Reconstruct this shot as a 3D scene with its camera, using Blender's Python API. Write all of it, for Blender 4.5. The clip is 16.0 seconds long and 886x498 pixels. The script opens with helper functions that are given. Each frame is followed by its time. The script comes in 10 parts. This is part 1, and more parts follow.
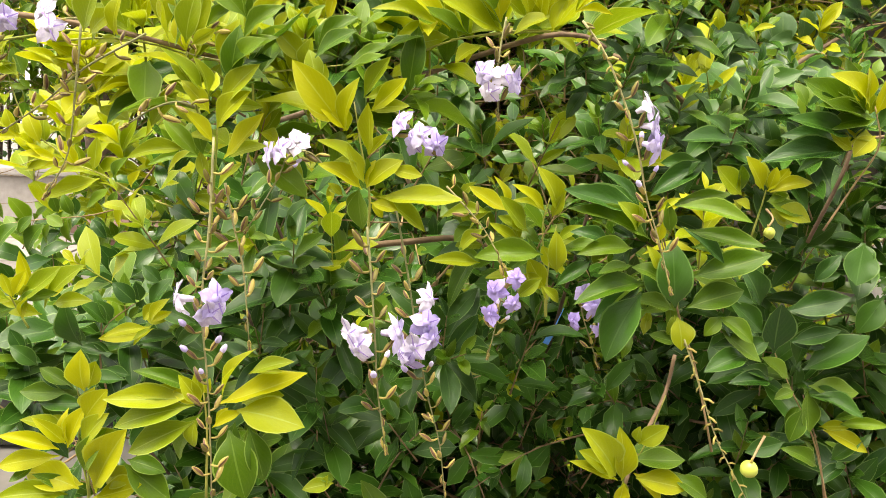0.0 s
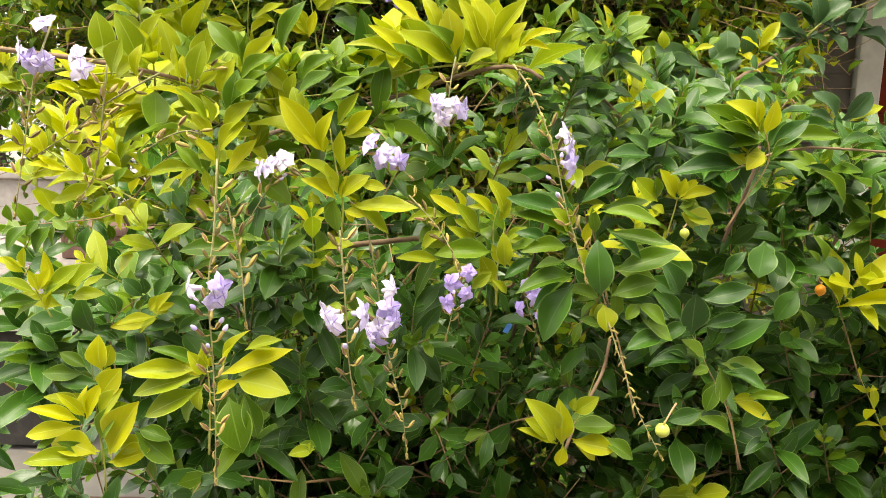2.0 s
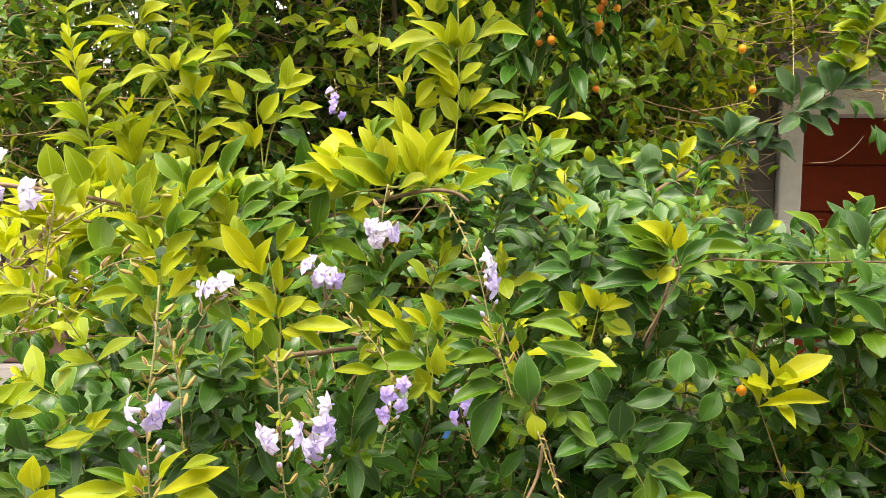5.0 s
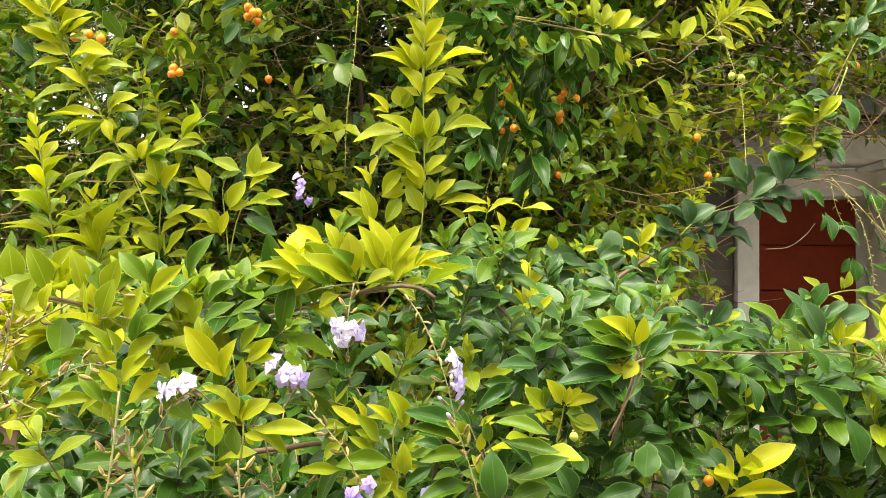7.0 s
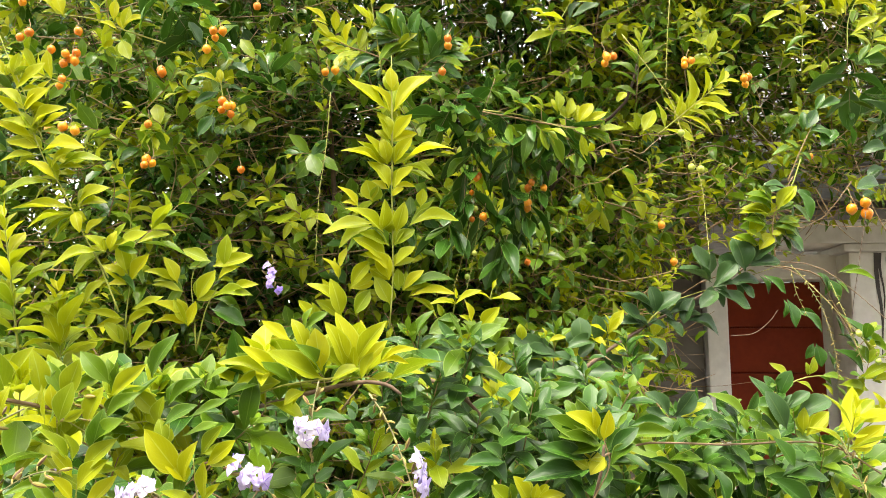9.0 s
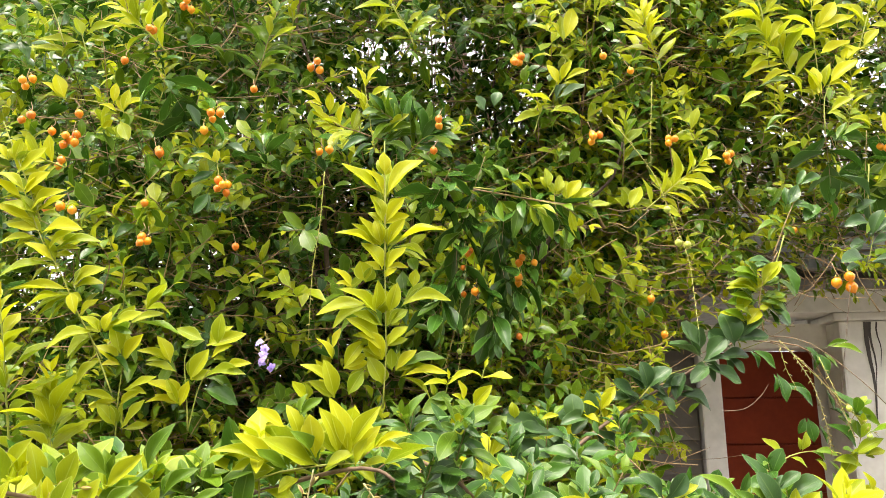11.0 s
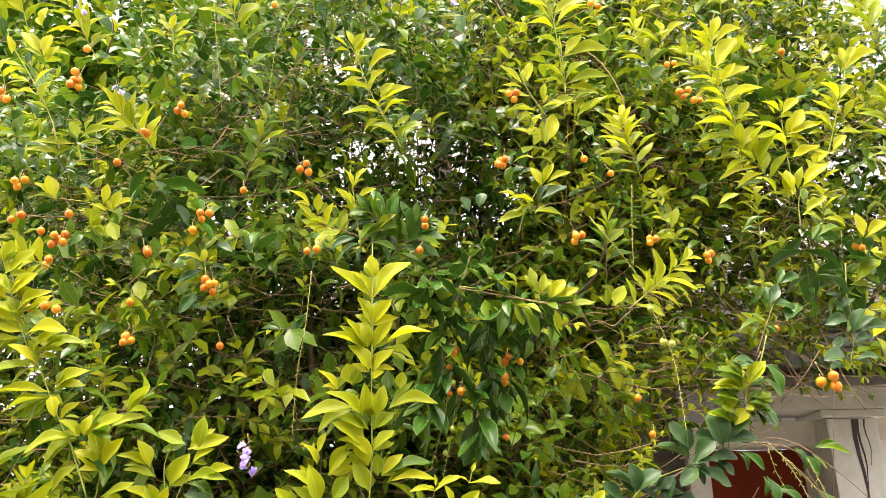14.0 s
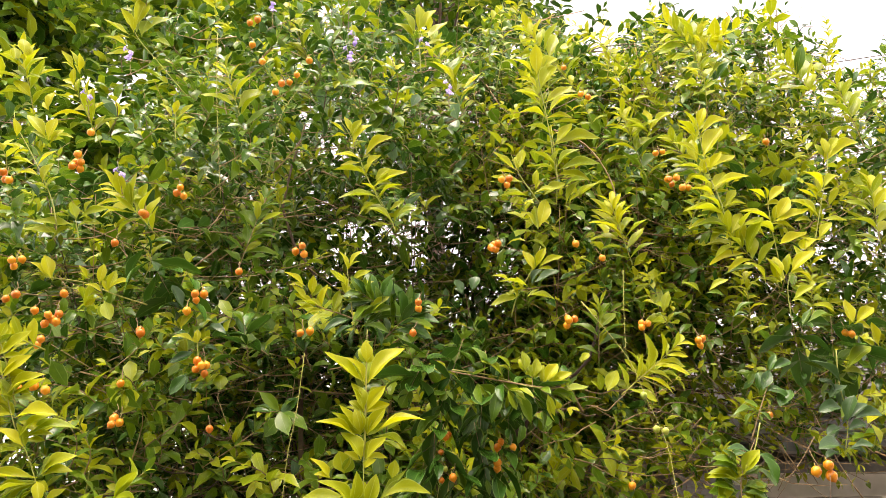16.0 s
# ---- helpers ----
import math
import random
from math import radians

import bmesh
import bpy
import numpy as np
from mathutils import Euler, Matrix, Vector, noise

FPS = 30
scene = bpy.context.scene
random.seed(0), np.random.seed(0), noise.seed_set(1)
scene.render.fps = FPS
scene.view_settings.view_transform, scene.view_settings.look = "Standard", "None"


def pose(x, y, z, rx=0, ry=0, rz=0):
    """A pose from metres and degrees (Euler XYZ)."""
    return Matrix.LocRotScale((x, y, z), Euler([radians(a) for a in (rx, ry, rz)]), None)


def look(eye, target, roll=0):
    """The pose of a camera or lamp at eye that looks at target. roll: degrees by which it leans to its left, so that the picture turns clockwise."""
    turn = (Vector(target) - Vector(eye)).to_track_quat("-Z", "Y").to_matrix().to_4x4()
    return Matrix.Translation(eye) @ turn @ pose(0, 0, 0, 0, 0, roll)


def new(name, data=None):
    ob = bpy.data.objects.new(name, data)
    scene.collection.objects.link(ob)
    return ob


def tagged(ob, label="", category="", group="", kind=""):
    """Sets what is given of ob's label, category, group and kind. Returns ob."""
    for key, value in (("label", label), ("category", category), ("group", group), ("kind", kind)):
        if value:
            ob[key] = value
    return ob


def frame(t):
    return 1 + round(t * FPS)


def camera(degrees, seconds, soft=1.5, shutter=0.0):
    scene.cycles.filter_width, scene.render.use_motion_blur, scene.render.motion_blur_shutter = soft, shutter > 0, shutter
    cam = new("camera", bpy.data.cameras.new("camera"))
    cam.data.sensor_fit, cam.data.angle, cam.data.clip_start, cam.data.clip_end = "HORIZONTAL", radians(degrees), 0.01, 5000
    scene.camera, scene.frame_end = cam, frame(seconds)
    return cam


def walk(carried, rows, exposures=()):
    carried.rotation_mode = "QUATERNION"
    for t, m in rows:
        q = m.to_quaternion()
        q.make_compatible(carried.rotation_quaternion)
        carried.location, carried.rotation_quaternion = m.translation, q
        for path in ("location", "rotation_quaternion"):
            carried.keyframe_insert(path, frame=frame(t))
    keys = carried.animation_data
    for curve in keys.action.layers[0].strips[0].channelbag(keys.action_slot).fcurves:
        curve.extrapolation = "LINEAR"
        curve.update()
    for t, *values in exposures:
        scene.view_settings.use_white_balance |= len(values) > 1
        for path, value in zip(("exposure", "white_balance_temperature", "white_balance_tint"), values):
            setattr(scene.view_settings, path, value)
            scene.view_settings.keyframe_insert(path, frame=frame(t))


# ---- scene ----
cam = camera(60.2, 16.0, soft=0.65)
PATH = [
    (0, (0.01, -0.017, 1.513), (-0.029, 1.945, 1.128), 1.0),
    (0.5, (0.007, -0.022, 1.513), (-0.035, 1.941, 1.132), 0.8),
    (1, (0.008, -0.037, 1.515), (-0.036, 1.926, 1.136), 0.7),
    (1.5, (0.02, -0.064, 1.521), (-0.009, 1.898, 1.136), 0.7),
    (2, (0.025, -0.098, 1.528), (0.03, 1.865, 1.145), 1.0),
    (2.5, (0.026, -0.122, 1.532), (0.049, 1.847, 1.18), 0.9),
    (3, (0.024, -0.127, 1.537), (0.063, 1.851, 1.243), 1.0),
    (3.5, (0.026, -0.125, 1.537), (0.104, 1.857, 1.285), 1.2),
    (4, (0.032, -0.125, 1.539), (0.134, 1.859, 1.315), 1.1),
    (6.5, (0.035, -0.126, 1.558), (0.229, 1.864, 1.577), 0.7),
    (7, (0.034, -0.129, 1.561), (0.256, 1.858, 1.625), 0.7),
    (7.5, (0.04, -0.131, 1.564), (0.294, 1.849, 1.688), 0.6),
    (8, (0.042, -0.133, 1.564), (0.306, 1.842, 1.737), 0.4),
    (8.5, (0.041, -0.135, 1.568), (0.319, 1.832, 1.805), 0.3),
    (9, (0.039, -0.138, 1.57), (0.325, 1.821, 1.85), 0.2),
    (9.5, (0.036, -0.145, 1.574), (0.328, 1.806, 1.906), 0.2),
    (10, (0.035, -0.15, 1.577), (0.334, 1.791, 1.957), -0.0),
    (12.5, (0.041, -0.161, 1.585), (0.349, 1.734, 2.146), -0.5),
    (13, (0.043, -0.157, 1.586), (0.362, 1.724, 2.186), -0.6),
    (13.5, (0.036, -0.162, 1.586), (0.36, 1.706, 2.222), -0.6),
    (14, (0.031, -0.169, 1.587), (0.363, 1.678, 2.279), -0.6),
    (14.5, (0.025, -0.177, 1.59), (0.362, 1.645, 2.343), -0.6),
    (15, (0.023, -0.183, 1.592), (0.364, 1.614, 2.402), -0.4),
    (15.5, (0.027, -0.189, 1.592), (0.368, 1.59, 2.441), -0.3),
    (16, (0.025, -0.186, 1.593), (0.364, 1.579, 2.471), -0.3),
]
walk(cam, [(t, look(eye, target, roll)) for t, eye, target, roll in PATH],
     [(0, 2.14, 7350, 12), (8, 2.37, 7000, 12), (12.5, 2.50, 6950, 18), (14, 2.40, 7050, 20), (16, 2.08, 7350, 24)])

# ---- world, sun ----
world = bpy.data.worlds.new("overcast")
scene.world = world
world.use_nodes = True
wn = world.node_tree.nodes
wl = world.node_tree.links
sky = wn.new("ShaderNodeTexSky")
sky.sky_type, sky.sun_disc = "NISHITA", False
sky.sun_elevation, sky.sun_rotation = radians(62), radians(200)
grey = wn.new("ShaderNodeHueSaturation")
grey.inputs["Saturation"].default_value = 0.12
grey.inputs["Value"].default_value = 1.0
wl.new(sky.outputs[0], grey.inputs["Color"])
wl.new(grey.outputs[0], wn["Background"].inputs["Color"])
wn["Background"].inputs["Strength"].default_value = 0.15
sun = new("sun", bpy.data.lights.new("sun", "SUN"))
sun.data.energy, sun.data.angle, sun.data.color = 1.5, radians(30), (1.0, 0.95, 0.86)
sun.matrix_world = look((-0.5, -0.8, 4.0), (0, 0, 0))


# ---- materials ----
def material(name):
    m = bpy.data.materials.new(name)
    m.use_nodes = True
    t = m.node_tree
    return m, t.nodes, t.links, t.nodes["Principled BSDF"]


def ramp(nodes, stops):
    r = nodes.new("ShaderNodeValToRGB")
    el = r.color_ramp.elements
    while len(el) < len(stops):
        el.new(0.5)
    for e, (p, c) in zip(el, stops):
        e.position, e.color = p, (*c, 1)
    return r


def math_node(nodes, links, op, a, b):
    n = nodes.new("ShaderNodeMath")
    n.operation = op
    for i, v in enumerate((a, b)):
        if isinstance(v, (int, float)):
            n.inputs[i].default_value = v
        else:
            links.new(v, n.inputs[i])
    return n.outputs[0]


def leaf_material(name, low, high, rib, edge, rough=0.36, through_light=0.3, glow=(1, 1, 1), gloss=0.22, rim=0.6):
    """A leaf blade: colour varies from leaf to leaf and over the blade, paler midrib and margin, side veins in relief."""
    m, n, l, p = material(name)
    info, geo = n.new("ShaderNodeObjectInfo"), n.new("ShaderNodeNewGeometry")
    rnd = math_node(n, l, "FRACT", math_node(n, l, "ADD", info.outputs["Random"], geo.outputs["Random Per Island"]), 0)
    uv = n.new("ShaderNodeUVMap")
    sep = n.new("ShaderNodeSeparateXYZ")
    l.new(uv.outputs[0], sep.inputs[0])
    u, v = sep.outputs[0], sep.outputs[1]
    off = math_node(n, l, "ABSOLUTE", math_node(n, l, "SUBTRACT", v, 0.5), 0)
    pos = n.new("ShaderNodeTexCoord")
    cloud = n.new("ShaderNodeTexNoise")
    cloud.inputs["Scale"].default_value = 90
    cloud.inputs["Detail"].default_value = 4
    l.new(pos.outputs["Object"], cloud.inputs["Vector"])
    mixv = math_node(n, l, "ADD", math_node(n, l, "MULTIPLY", rnd, 0.75), math_node(n, l, "MULTIPLY", math_node(n, l, "SUBTRACT", cloud.outputs[0], 0.35), 0.6))
    base = ramp(n, [(0.0, low), (1.0, high)])
    l.new(mixv, base.inputs[0])
    veins = n.new("ShaderNodeTexWave")
    veins.inputs["Scale"].default_value = 1.0
    veins.inputs["Distortion"].default_value = 0.6
    comb = n.new("ShaderNodeCombineXYZ")
    l.new(math_node(n, l, "SUBTRACT", math_node(n, l, "MULTIPLY", u, 2.2), math_node(n, l, "MULTIPLY", off, 2.4)), comb.inputs[0])
    l.new(comb.outputs[0], veins.inputs["Vector"])
    vein = math_node(n, l, "POWER", veins.outputs["Fac"], 6.0)
    ribmask = math_node(n, l, "LESS_THAN", off, 0.022)
    mask = math_node(n, l, "MAXIMUM", math_node(n, l, "MULTIPLY", ribmask, 0.6), math_node(n, l, "MULTIPLY", vein, 0.07))
    c1 = n.new("ShaderNodeMix")
    c1.data_type = "RGBA"
    l.new(mask, c1.inputs["Factor"])
    l.new(base.outputs[0], c1.inputs["A"])
    c1.inputs["B"].default_value = (*rib, 1)
    c2 = n.new("ShaderNodeMix")
    c2.data_type = "RGBA"
    l.new(math_node(n, l, "MULTIPLY", math_node(n, l, "GREATER_THAN", off, 0.460), rim), c2.inputs["Factor"])
    l.new(c1.outputs["Result"], c2.inputs["A"])
    c2.inputs["B"].default_value = (*edge, 1)
    # small brown specks of wear
    spots = n.new("ShaderNodeTexNoise")
    spots.inputs["Scale"].default_value = 420
    l.new(pos.outputs["Object"], spots.inputs["Vector"])
    c3 = n.new("ShaderNodeMix")
    c3.data_type = "RGBA"
    l.new(math_node(n, l, "MULTIPLY", math_node(n, l, "GREATER_THAN", spots.outputs[0], 0.73), 0.55), c3.inputs["Factor"])
    l.new(c2.outputs["Result"], c3.inputs["A"])
    c3.inputs["B"].default_value = (0.12, 0.09, 0.02, 1)
    col = c3.outputs["Result"]
    l.new(col, p.inputs["Base Color"])
    p.inputs["Roughness"].default_value = rough
    p.inputs["Specular IOR Level"].default_value = gloss
    bump = n.new("ShaderNodeBump")
    bump.inputs["Strength"].default_value = 0.28
    bump.inputs["Distance"].default_value = 0.0012
    hgt = math_node(n, l, "ADD", math_node(n, l, "MULTIPLY", vein, -0.18), cloud.outputs[0])
    l.new(hgt, bump.inputs["Height"])
    l.new(bump.outputs[0], p.inputs["Normal"])
    tr = n.new("ShaderNodeBsdfTranslucent")
    tint = n.new("ShaderNodeMix")
    tint.data_type, tint.blend_type = "RGBA", "MULTIPLY"
    tint.inputs["Factor"].default_value = 1.0
    l.new(col, tint.inputs["A"])
    tint.inputs["B"].default_value = (*glow, 1)
    l.new(tint.outputs["Result"], tr.inputs["Color"])
    mx = n.new("ShaderNodeMixShader")
    mx.inputs[0].default_value = through_light
    l.new(p.outputs[0], mx.inputs[1])
    l.new(tr.outputs[0], mx.inputs[2])
    l.new(mx.outputs[0], n["Material Output"].inputs["Surface"])
    return m


def plain_material(name, low, high, scale, rough=0.6, bump=0.3, detail=6.0, depth=0.002, spec=0.5, rand=0.4):
    """A surface whose colour drifts between two tones, with fine relief of the same noise."""
    m, n, l, p = material(name)
    pos, info = n.new("ShaderNodeTexCoord"), n.new("ShaderNodeObjectInfo")
    noise_a, noise_b = n.new("ShaderNodeTexNoise"), n.new("ShaderNodeTexNoise")
    noise_a.inputs["Scale"].default_value, noise_b.inputs["Scale"].default_value = scale, scale * 7.3
    noise_a.inputs["Detail"].default_value = detail
    for q in (noise_a, noise_b):
        l.new(pos.outputs["Object"], q.inputs["Vector"])
    v = math_node(n, l, "ADD", math_node(n, l, "MULTIPLY", noise_a.outputs[0], 0.7), math_node(n, l, "MULTIPLY", noise_b.outputs[0], 0.3))
    v = math_node(n, l, "ADD", v, math_node(n, l, "MULTIPLY", math_node(n, l, "SUBTRACT", info.outputs["Random"], 0.5), rand))
    r = ramp(n, [(0.3, low), (0.7, high)])
    l.new(v, r.inputs[0])
    l.new(r.outputs[0], p.inputs["Base Color"])
    p.inputs["Roughness"].default_value = rough
    p.inputs["Specular IOR Level"].default_value = spec
    b = n.new("ShaderNodeBump")
    b.inputs["Strength"].default_value, b.inputs["Distance"].default_value = bump, depth
    l.new(v, b.inputs["Height"])
    l.new(b.outputs[0], p.inputs["Normal"])
    return m


GOLD = leaf_material("leaf_gold", (0.34, 0.41, 0.007), (0.58, 0.57, 0.009), (0.62, 0.68, 0.10), (0.60, 0.68, 0.10), 0.36, 0.47, gloss=0.28)
LIME = leaf_material("leaf_lime", (0.20, 0.30, 0.008), (0.42, 0.46, 0.010), (0.42, 0.52, 0.09), (0.50, 0.60, 0.12), 0.34, 0.40, gloss=0.28)
GREEN = leaf_material("leaf_green", (0.052, 0.135, 0.006), (0.16, 0.27, 0.009), (0.20, 0.32, 0.05), (0.34, 0.48, 0.10), 0.29, 0.30, gloss=0.32)
DARK = leaf_material("leaf_dark", (0.020, 0.074, 0.008), (0.055, 0.150, 0.013), (0.10, 0.21, 0.04), (0.20, 0.35, 0.08), 0.27, 0.18, gloss=0.40)
# dark leaf with the sky's grey sheen put into its base colour
SAGE = leaf_material("leaf_dark_sky_sheen", (0.028, 0.074, 0.020), (0.062, 0.135, 0.034), (0.12, 0.20, 0.06), (0.18, 0.29, 0.10), 0.32, 0.16, gloss=0.36, rim=0.3)
TONES = (DARK, GREEN, LIME, GOLD)
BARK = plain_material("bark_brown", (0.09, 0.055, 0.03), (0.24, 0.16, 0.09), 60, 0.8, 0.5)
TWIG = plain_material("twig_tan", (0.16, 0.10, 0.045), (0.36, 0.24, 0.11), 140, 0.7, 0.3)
# darker copy of the bark: shade of the inner limbs put into the colour
SHADED_BARK = plain_material("shaded_bark", (0.045, 0.028, 0.016), (0.13, 0.085, 0.05), 30, 0.85, 0.6)
YOUNG_STEM = plain_material("young_stem", (0.22, 0.26, 0.03), (0.37, 0.37, 0.07), 120, 0.55, 0.2)
STALK = plain_material("raceme_stalk", (0.15, 0.16, 0.055), (0.34, 0.31, 0.13), 150, 0.6, 0.2)
CALYX = plain_material("calyx", (0.19, 0.16, 0.03), (0.42, 0.34, 0.08), 160, 0.55, 0.3, rand=0.8)
CALYX_STRIPE = plain_material("calyx_stripe", (0.07, 0.03, 0.015), (0.20, 0.10, 0.05), 160, 0.55, 0.3)
PETAL = plain_material("petal_lilac", (0.46, 0.38, 0.74), (0.82, 0.77, 0.91), 170, 0.5, 0.35, rand=0.5)
PETAL_LINE = plain_material("petal_violet_line", (0.22, 0.13, 0.50), (0.42, 0.30, 0.70), 200, 0.5, 0.1)
PETAL_DEEP = plain_material("petal_mauve", (0.34, 0.24, 0.68), (0.58, 0.48, 0.86), 130, 0.5, 0.15, rand=0.5)
BUD = plain_material("bud_tip", (0.48, 0.40, 0.72), (0.72, 0.66, 0.88), 160, 0.5, 0.1)
ORANGE = plain_material("berry_orange", (0.62, 0.16, 0.005), (0.85, 0.34, 0.014), 80, 0.28, 0.05, rand=0.5)
UNRIPE = plain_material("berry_green", (0.25, 0.36, 0.05), (0.50, 0.56, 0.09), 80, 0.32, 0.05, rand=0.6)


# ---- mesh helpers ----
def mesh_from(name, verts, faces, mats, index=None, uvs=None, smooth=True):
    me = bpy.data.meshes.new(name)
    me.from_pydata([tuple(v) for v in verts], [], [tuple(f) for f in faces])
    for m in mats:
        me.materials.append(m)
    if index is not None:
        me.polygons.foreach_set("material_index", np.asarray(index, dtype=np.int32))
    if smooth:
        me.polygons.foreach_set("use_smooth", np.ones(len(me.polygons), dtype=bool))
    if uvs is not None:
        layer = me.uv_layers.new(name="UVMap")
        loops = np.zeros(len(me.loops), dtype=np.int32)
        me.loops.foreach_get("vertex_index", loops)
        layer.data.foreach_set("uv", np.asarray(uvs, dtype=np.float32)[loops].ravel())
    me.update()
    return me


def part(name, me, parent, label="", m=None):
    ob = new(name, me)
    ob.parent = parent
    if m is not None:
        ob.matrix_basis = m
    if label:
        ob["label"] = label
    return ob


def thing(name, label, category, group="", at=(0, 0, 0)):
    ob = new(name)
    ob.location = at
    ob.empty_display_size = 0.05
    return tagged(ob, label, category, group)


def box_data(x0, x1, y0, y1, z0, z1, bevel=0.0):
    bm = bmesh.new()
    bmesh.ops.create_cube(bm, size=1.0)
    for v in bm.verts:
        v.co = Vector(((x0 + x1) / 2 + v.co.x * (x1 - x0), (y0 + y1) / 2 + v.co.y * (y1 - y0), (z0 + z1) / 2 + v.co.z * (z1 - z0)))
    if bevel:
        bmesh.ops.bevel(bm, geom=bm.edges[:], offset=bevel, segments=2, affect="EDGES", profile=0.7)
    bm.verts.index_update()
    v = [tuple(a.co) for a in bm.verts]
    f = [[a.index for a in p.verts] for p in bm.faces]
    bm.free()
    return v, f


def box(name, mat, parent, span, bevel=0.004, label=""):
    v, f = box_data(*span, bevel)
    return part(name, mesh_from(name, v, f, [mat], smooth=False), parent, label)


def curve(points, count):
    """A smooth run of points through the given ones."""
    p = [Vector(q) for q in points]
    p = [2 * p[0] - p[1]] + p + [2 * p[-1] - p[-2]]
    out = []
    spans = len(p) - 3
    for i in range(count):
        s = i / (count - 1) * spans
        k = min(int(s), spans - 1)
        f = s - k
        a, b, c, d = p[k:k + 4]
        out.append(0.5 * ((2 * b) + (c - a) * f + (2 * a - 5 * b + 4 * c - d) * f * f + (3 * b - a - 3 * c + d) * f ** 3))
    return out


def tube(points, r0, r1, sides=6):
    """A tapered tube with closed ends, as verts and faces."""
    verts, faces = [], []
    n = len(points)
    ref = Vector((0.31, 0.83, 0.46))
    for i, q in enumerate(points):
        d = (points[min(i + 1, n - 1)] - points[max(i - 1, 0)]).normalized()
        a = d.cross(ref).normalized()
        b = d.cross(a)
        r = r0 + (r1 - r0) * i / (n - 1)
        for k in range(sides):
            w = 2 * math.pi * k / sides
            verts.append(q + r * (math.cos(w) * a + math.sin(w) * b))
    for i in range(n - 1):
        for k in range(sides):
            k2 = (k + 1) % sides
            faces.append((i * sides + k, i * sides + k2, (i + 1) * sides + k2, (i + 1) * sides + k))
    faces.append(tuple(range(sides))[::-1])
    faces.append(tuple((n - 1) * sides + k for k in range(sides)))
    return verts, faces


class Joined:
    """Gathers many small forms into one mesh."""

    def __init__(self):
        self.v, self.f, self.uv, self.mi, self.n = [], [], [], [], 0

    def add(self, verts, faces, mat=0, uv=None):
        verts = np.asarray([tuple(q) for q in verts], dtype=float)
        self.v.append(verts)
        self.f.extend([tuple(i + self.n for i in f) for f in faces])
        self.uv.append(np.zeros((len(verts), 2)) if uv is None else uv)
        self.mi.extend([mat] * len(faces))
        self.n += len(verts)

    def mesh(self, name, mats):
        return mesh_from(name, np.concatenate(self.v), self.f, mats, self.mi, np.concatenate(self.uv))


# ---- leaves ----
def leaf_form(ratio, curl, fold, wave, stations, across, twist=0.0, blunt=0.0):
    """A leaf blade one unit long along x, with its upper side towards z: verts, faces and uvs."""
    verts, faces, uvs = [], [], []
    x = z = 0.0
    for i in range(stations):
        s = i / (stations - 1)
        if i:
            a = curl * (s - 0.25)
            x += math.cos(a) / (stations - 1)
            z -= math.sin(a) / (stations - 1)
        t = max(s - 0.07, 0) / 0.93
        w = ratio * 1.0 * (2.5 * t ** 0.98 * (1 - t) ** (1.0 - blunt)) * 0.5 + 0.012 * (1 - s)
        for j in range(across):
            v = j / (across - 1)
            o = 2 * v - 1
            yy = o * w * math.cos(fold)
            zz = abs(o) * w * math.sin(fold) + wave * w * math.sin(9 * s + 2.5 * o) * abs(o)
            zz += twist * s * o * w
            verts.append((x, yy, z + zz))
            uvs.append((s, v))
    for i in range(stations - 1):
        for j in range(across - 1):
            a = i * across + j
            faces.append((a, a + across, a + across + 1, a + 1))
    return np.array(verts), faces, np.array(uvs)


NEAR_FORMS = [leaf_form(0.59, 0.55, 0.30, 0.10, 8, 5, 0.15), leaf_form(0.54, 0.75, 0.40, 0.14, 8, 5, -0.2),
              leaf_form(0.64, 0.30, 0.24, 0.12, 8, 5, 0.1), leaf_form(0.56, -0.30, 0.36, 0.10, 8, 5, -0.1),
              leaf_form(0.49, 0.6, 0.46, 0.16, 8, 5, 0.3), leaf_form(0.67, 0.65, 0.28, 0.18, 8, 5, -0.3, 0.10),
              leaf_form(0.46, 0.95, 0.50, 0.12, 8, 5, 0.2), leaf_form(0.61, 0.15, 0.42, 0.20, 8, 5, 0.4)]
FAR_FORMS = [leaf_form(0.72, 0.6, 0.28, 0.0, 4, 3), leaf_form(0.62, 0.95, 0.35, 0.0, 4, 3, 0.3), leaf_form(0.79, 0.3, 0.22, 0.0, 4, 3, -0.3, 0.12), leaf_form(0.68, 1.2, 0.42, 0.0, 4, 3, 0.1)]
BROAD_FORMS = [leaf_form(0.66, 0.5, 0.22, 0.10, 8, 5, 0.1, 0.22), leaf_form(0.60, 0.9, 0.32, 0.12, 8, 5, -0.2, 0.18),
               leaf_form(0.70, 0.2, 0.18, 0.14, 8, 5, 0.2, 0.24), leaf_form(0.62, -0.3, 0.28, 0.10, 8, 5, -0.1, 0.16)]
BROAD_MESH = {(k, t): mesh_from("leaf", BROAD_FORMS[k][0], BROAD_FORMS[k][1], [TONES[t]], None, BROAD_FORMS[k][2])
              for k in range(len(BROAD_FORMS)) for t in range(4)}
LEAF_MESH = {(k, t): mesh_from("leaf", NEAR_FORMS[k][0], NEAR_FORMS[k][1], [TONES[t]], None, NEAR_FORMS[k][2])
             for k in range(len(NEAR_FORMS)) for t in range(4)}


def leaf_pose(at, way, up, size):
    way = way.normalized()
    side = up.cross(way)
    if side.length < 1e-4:
        side = Vector((1, 0, 0)).cross(way)
    side.normalize()
    nor = way.cross(side)
    m = Matrix((way, side, nor)).transposed() * size
    m = m.to_4x4()
    m.translation = at
    return m


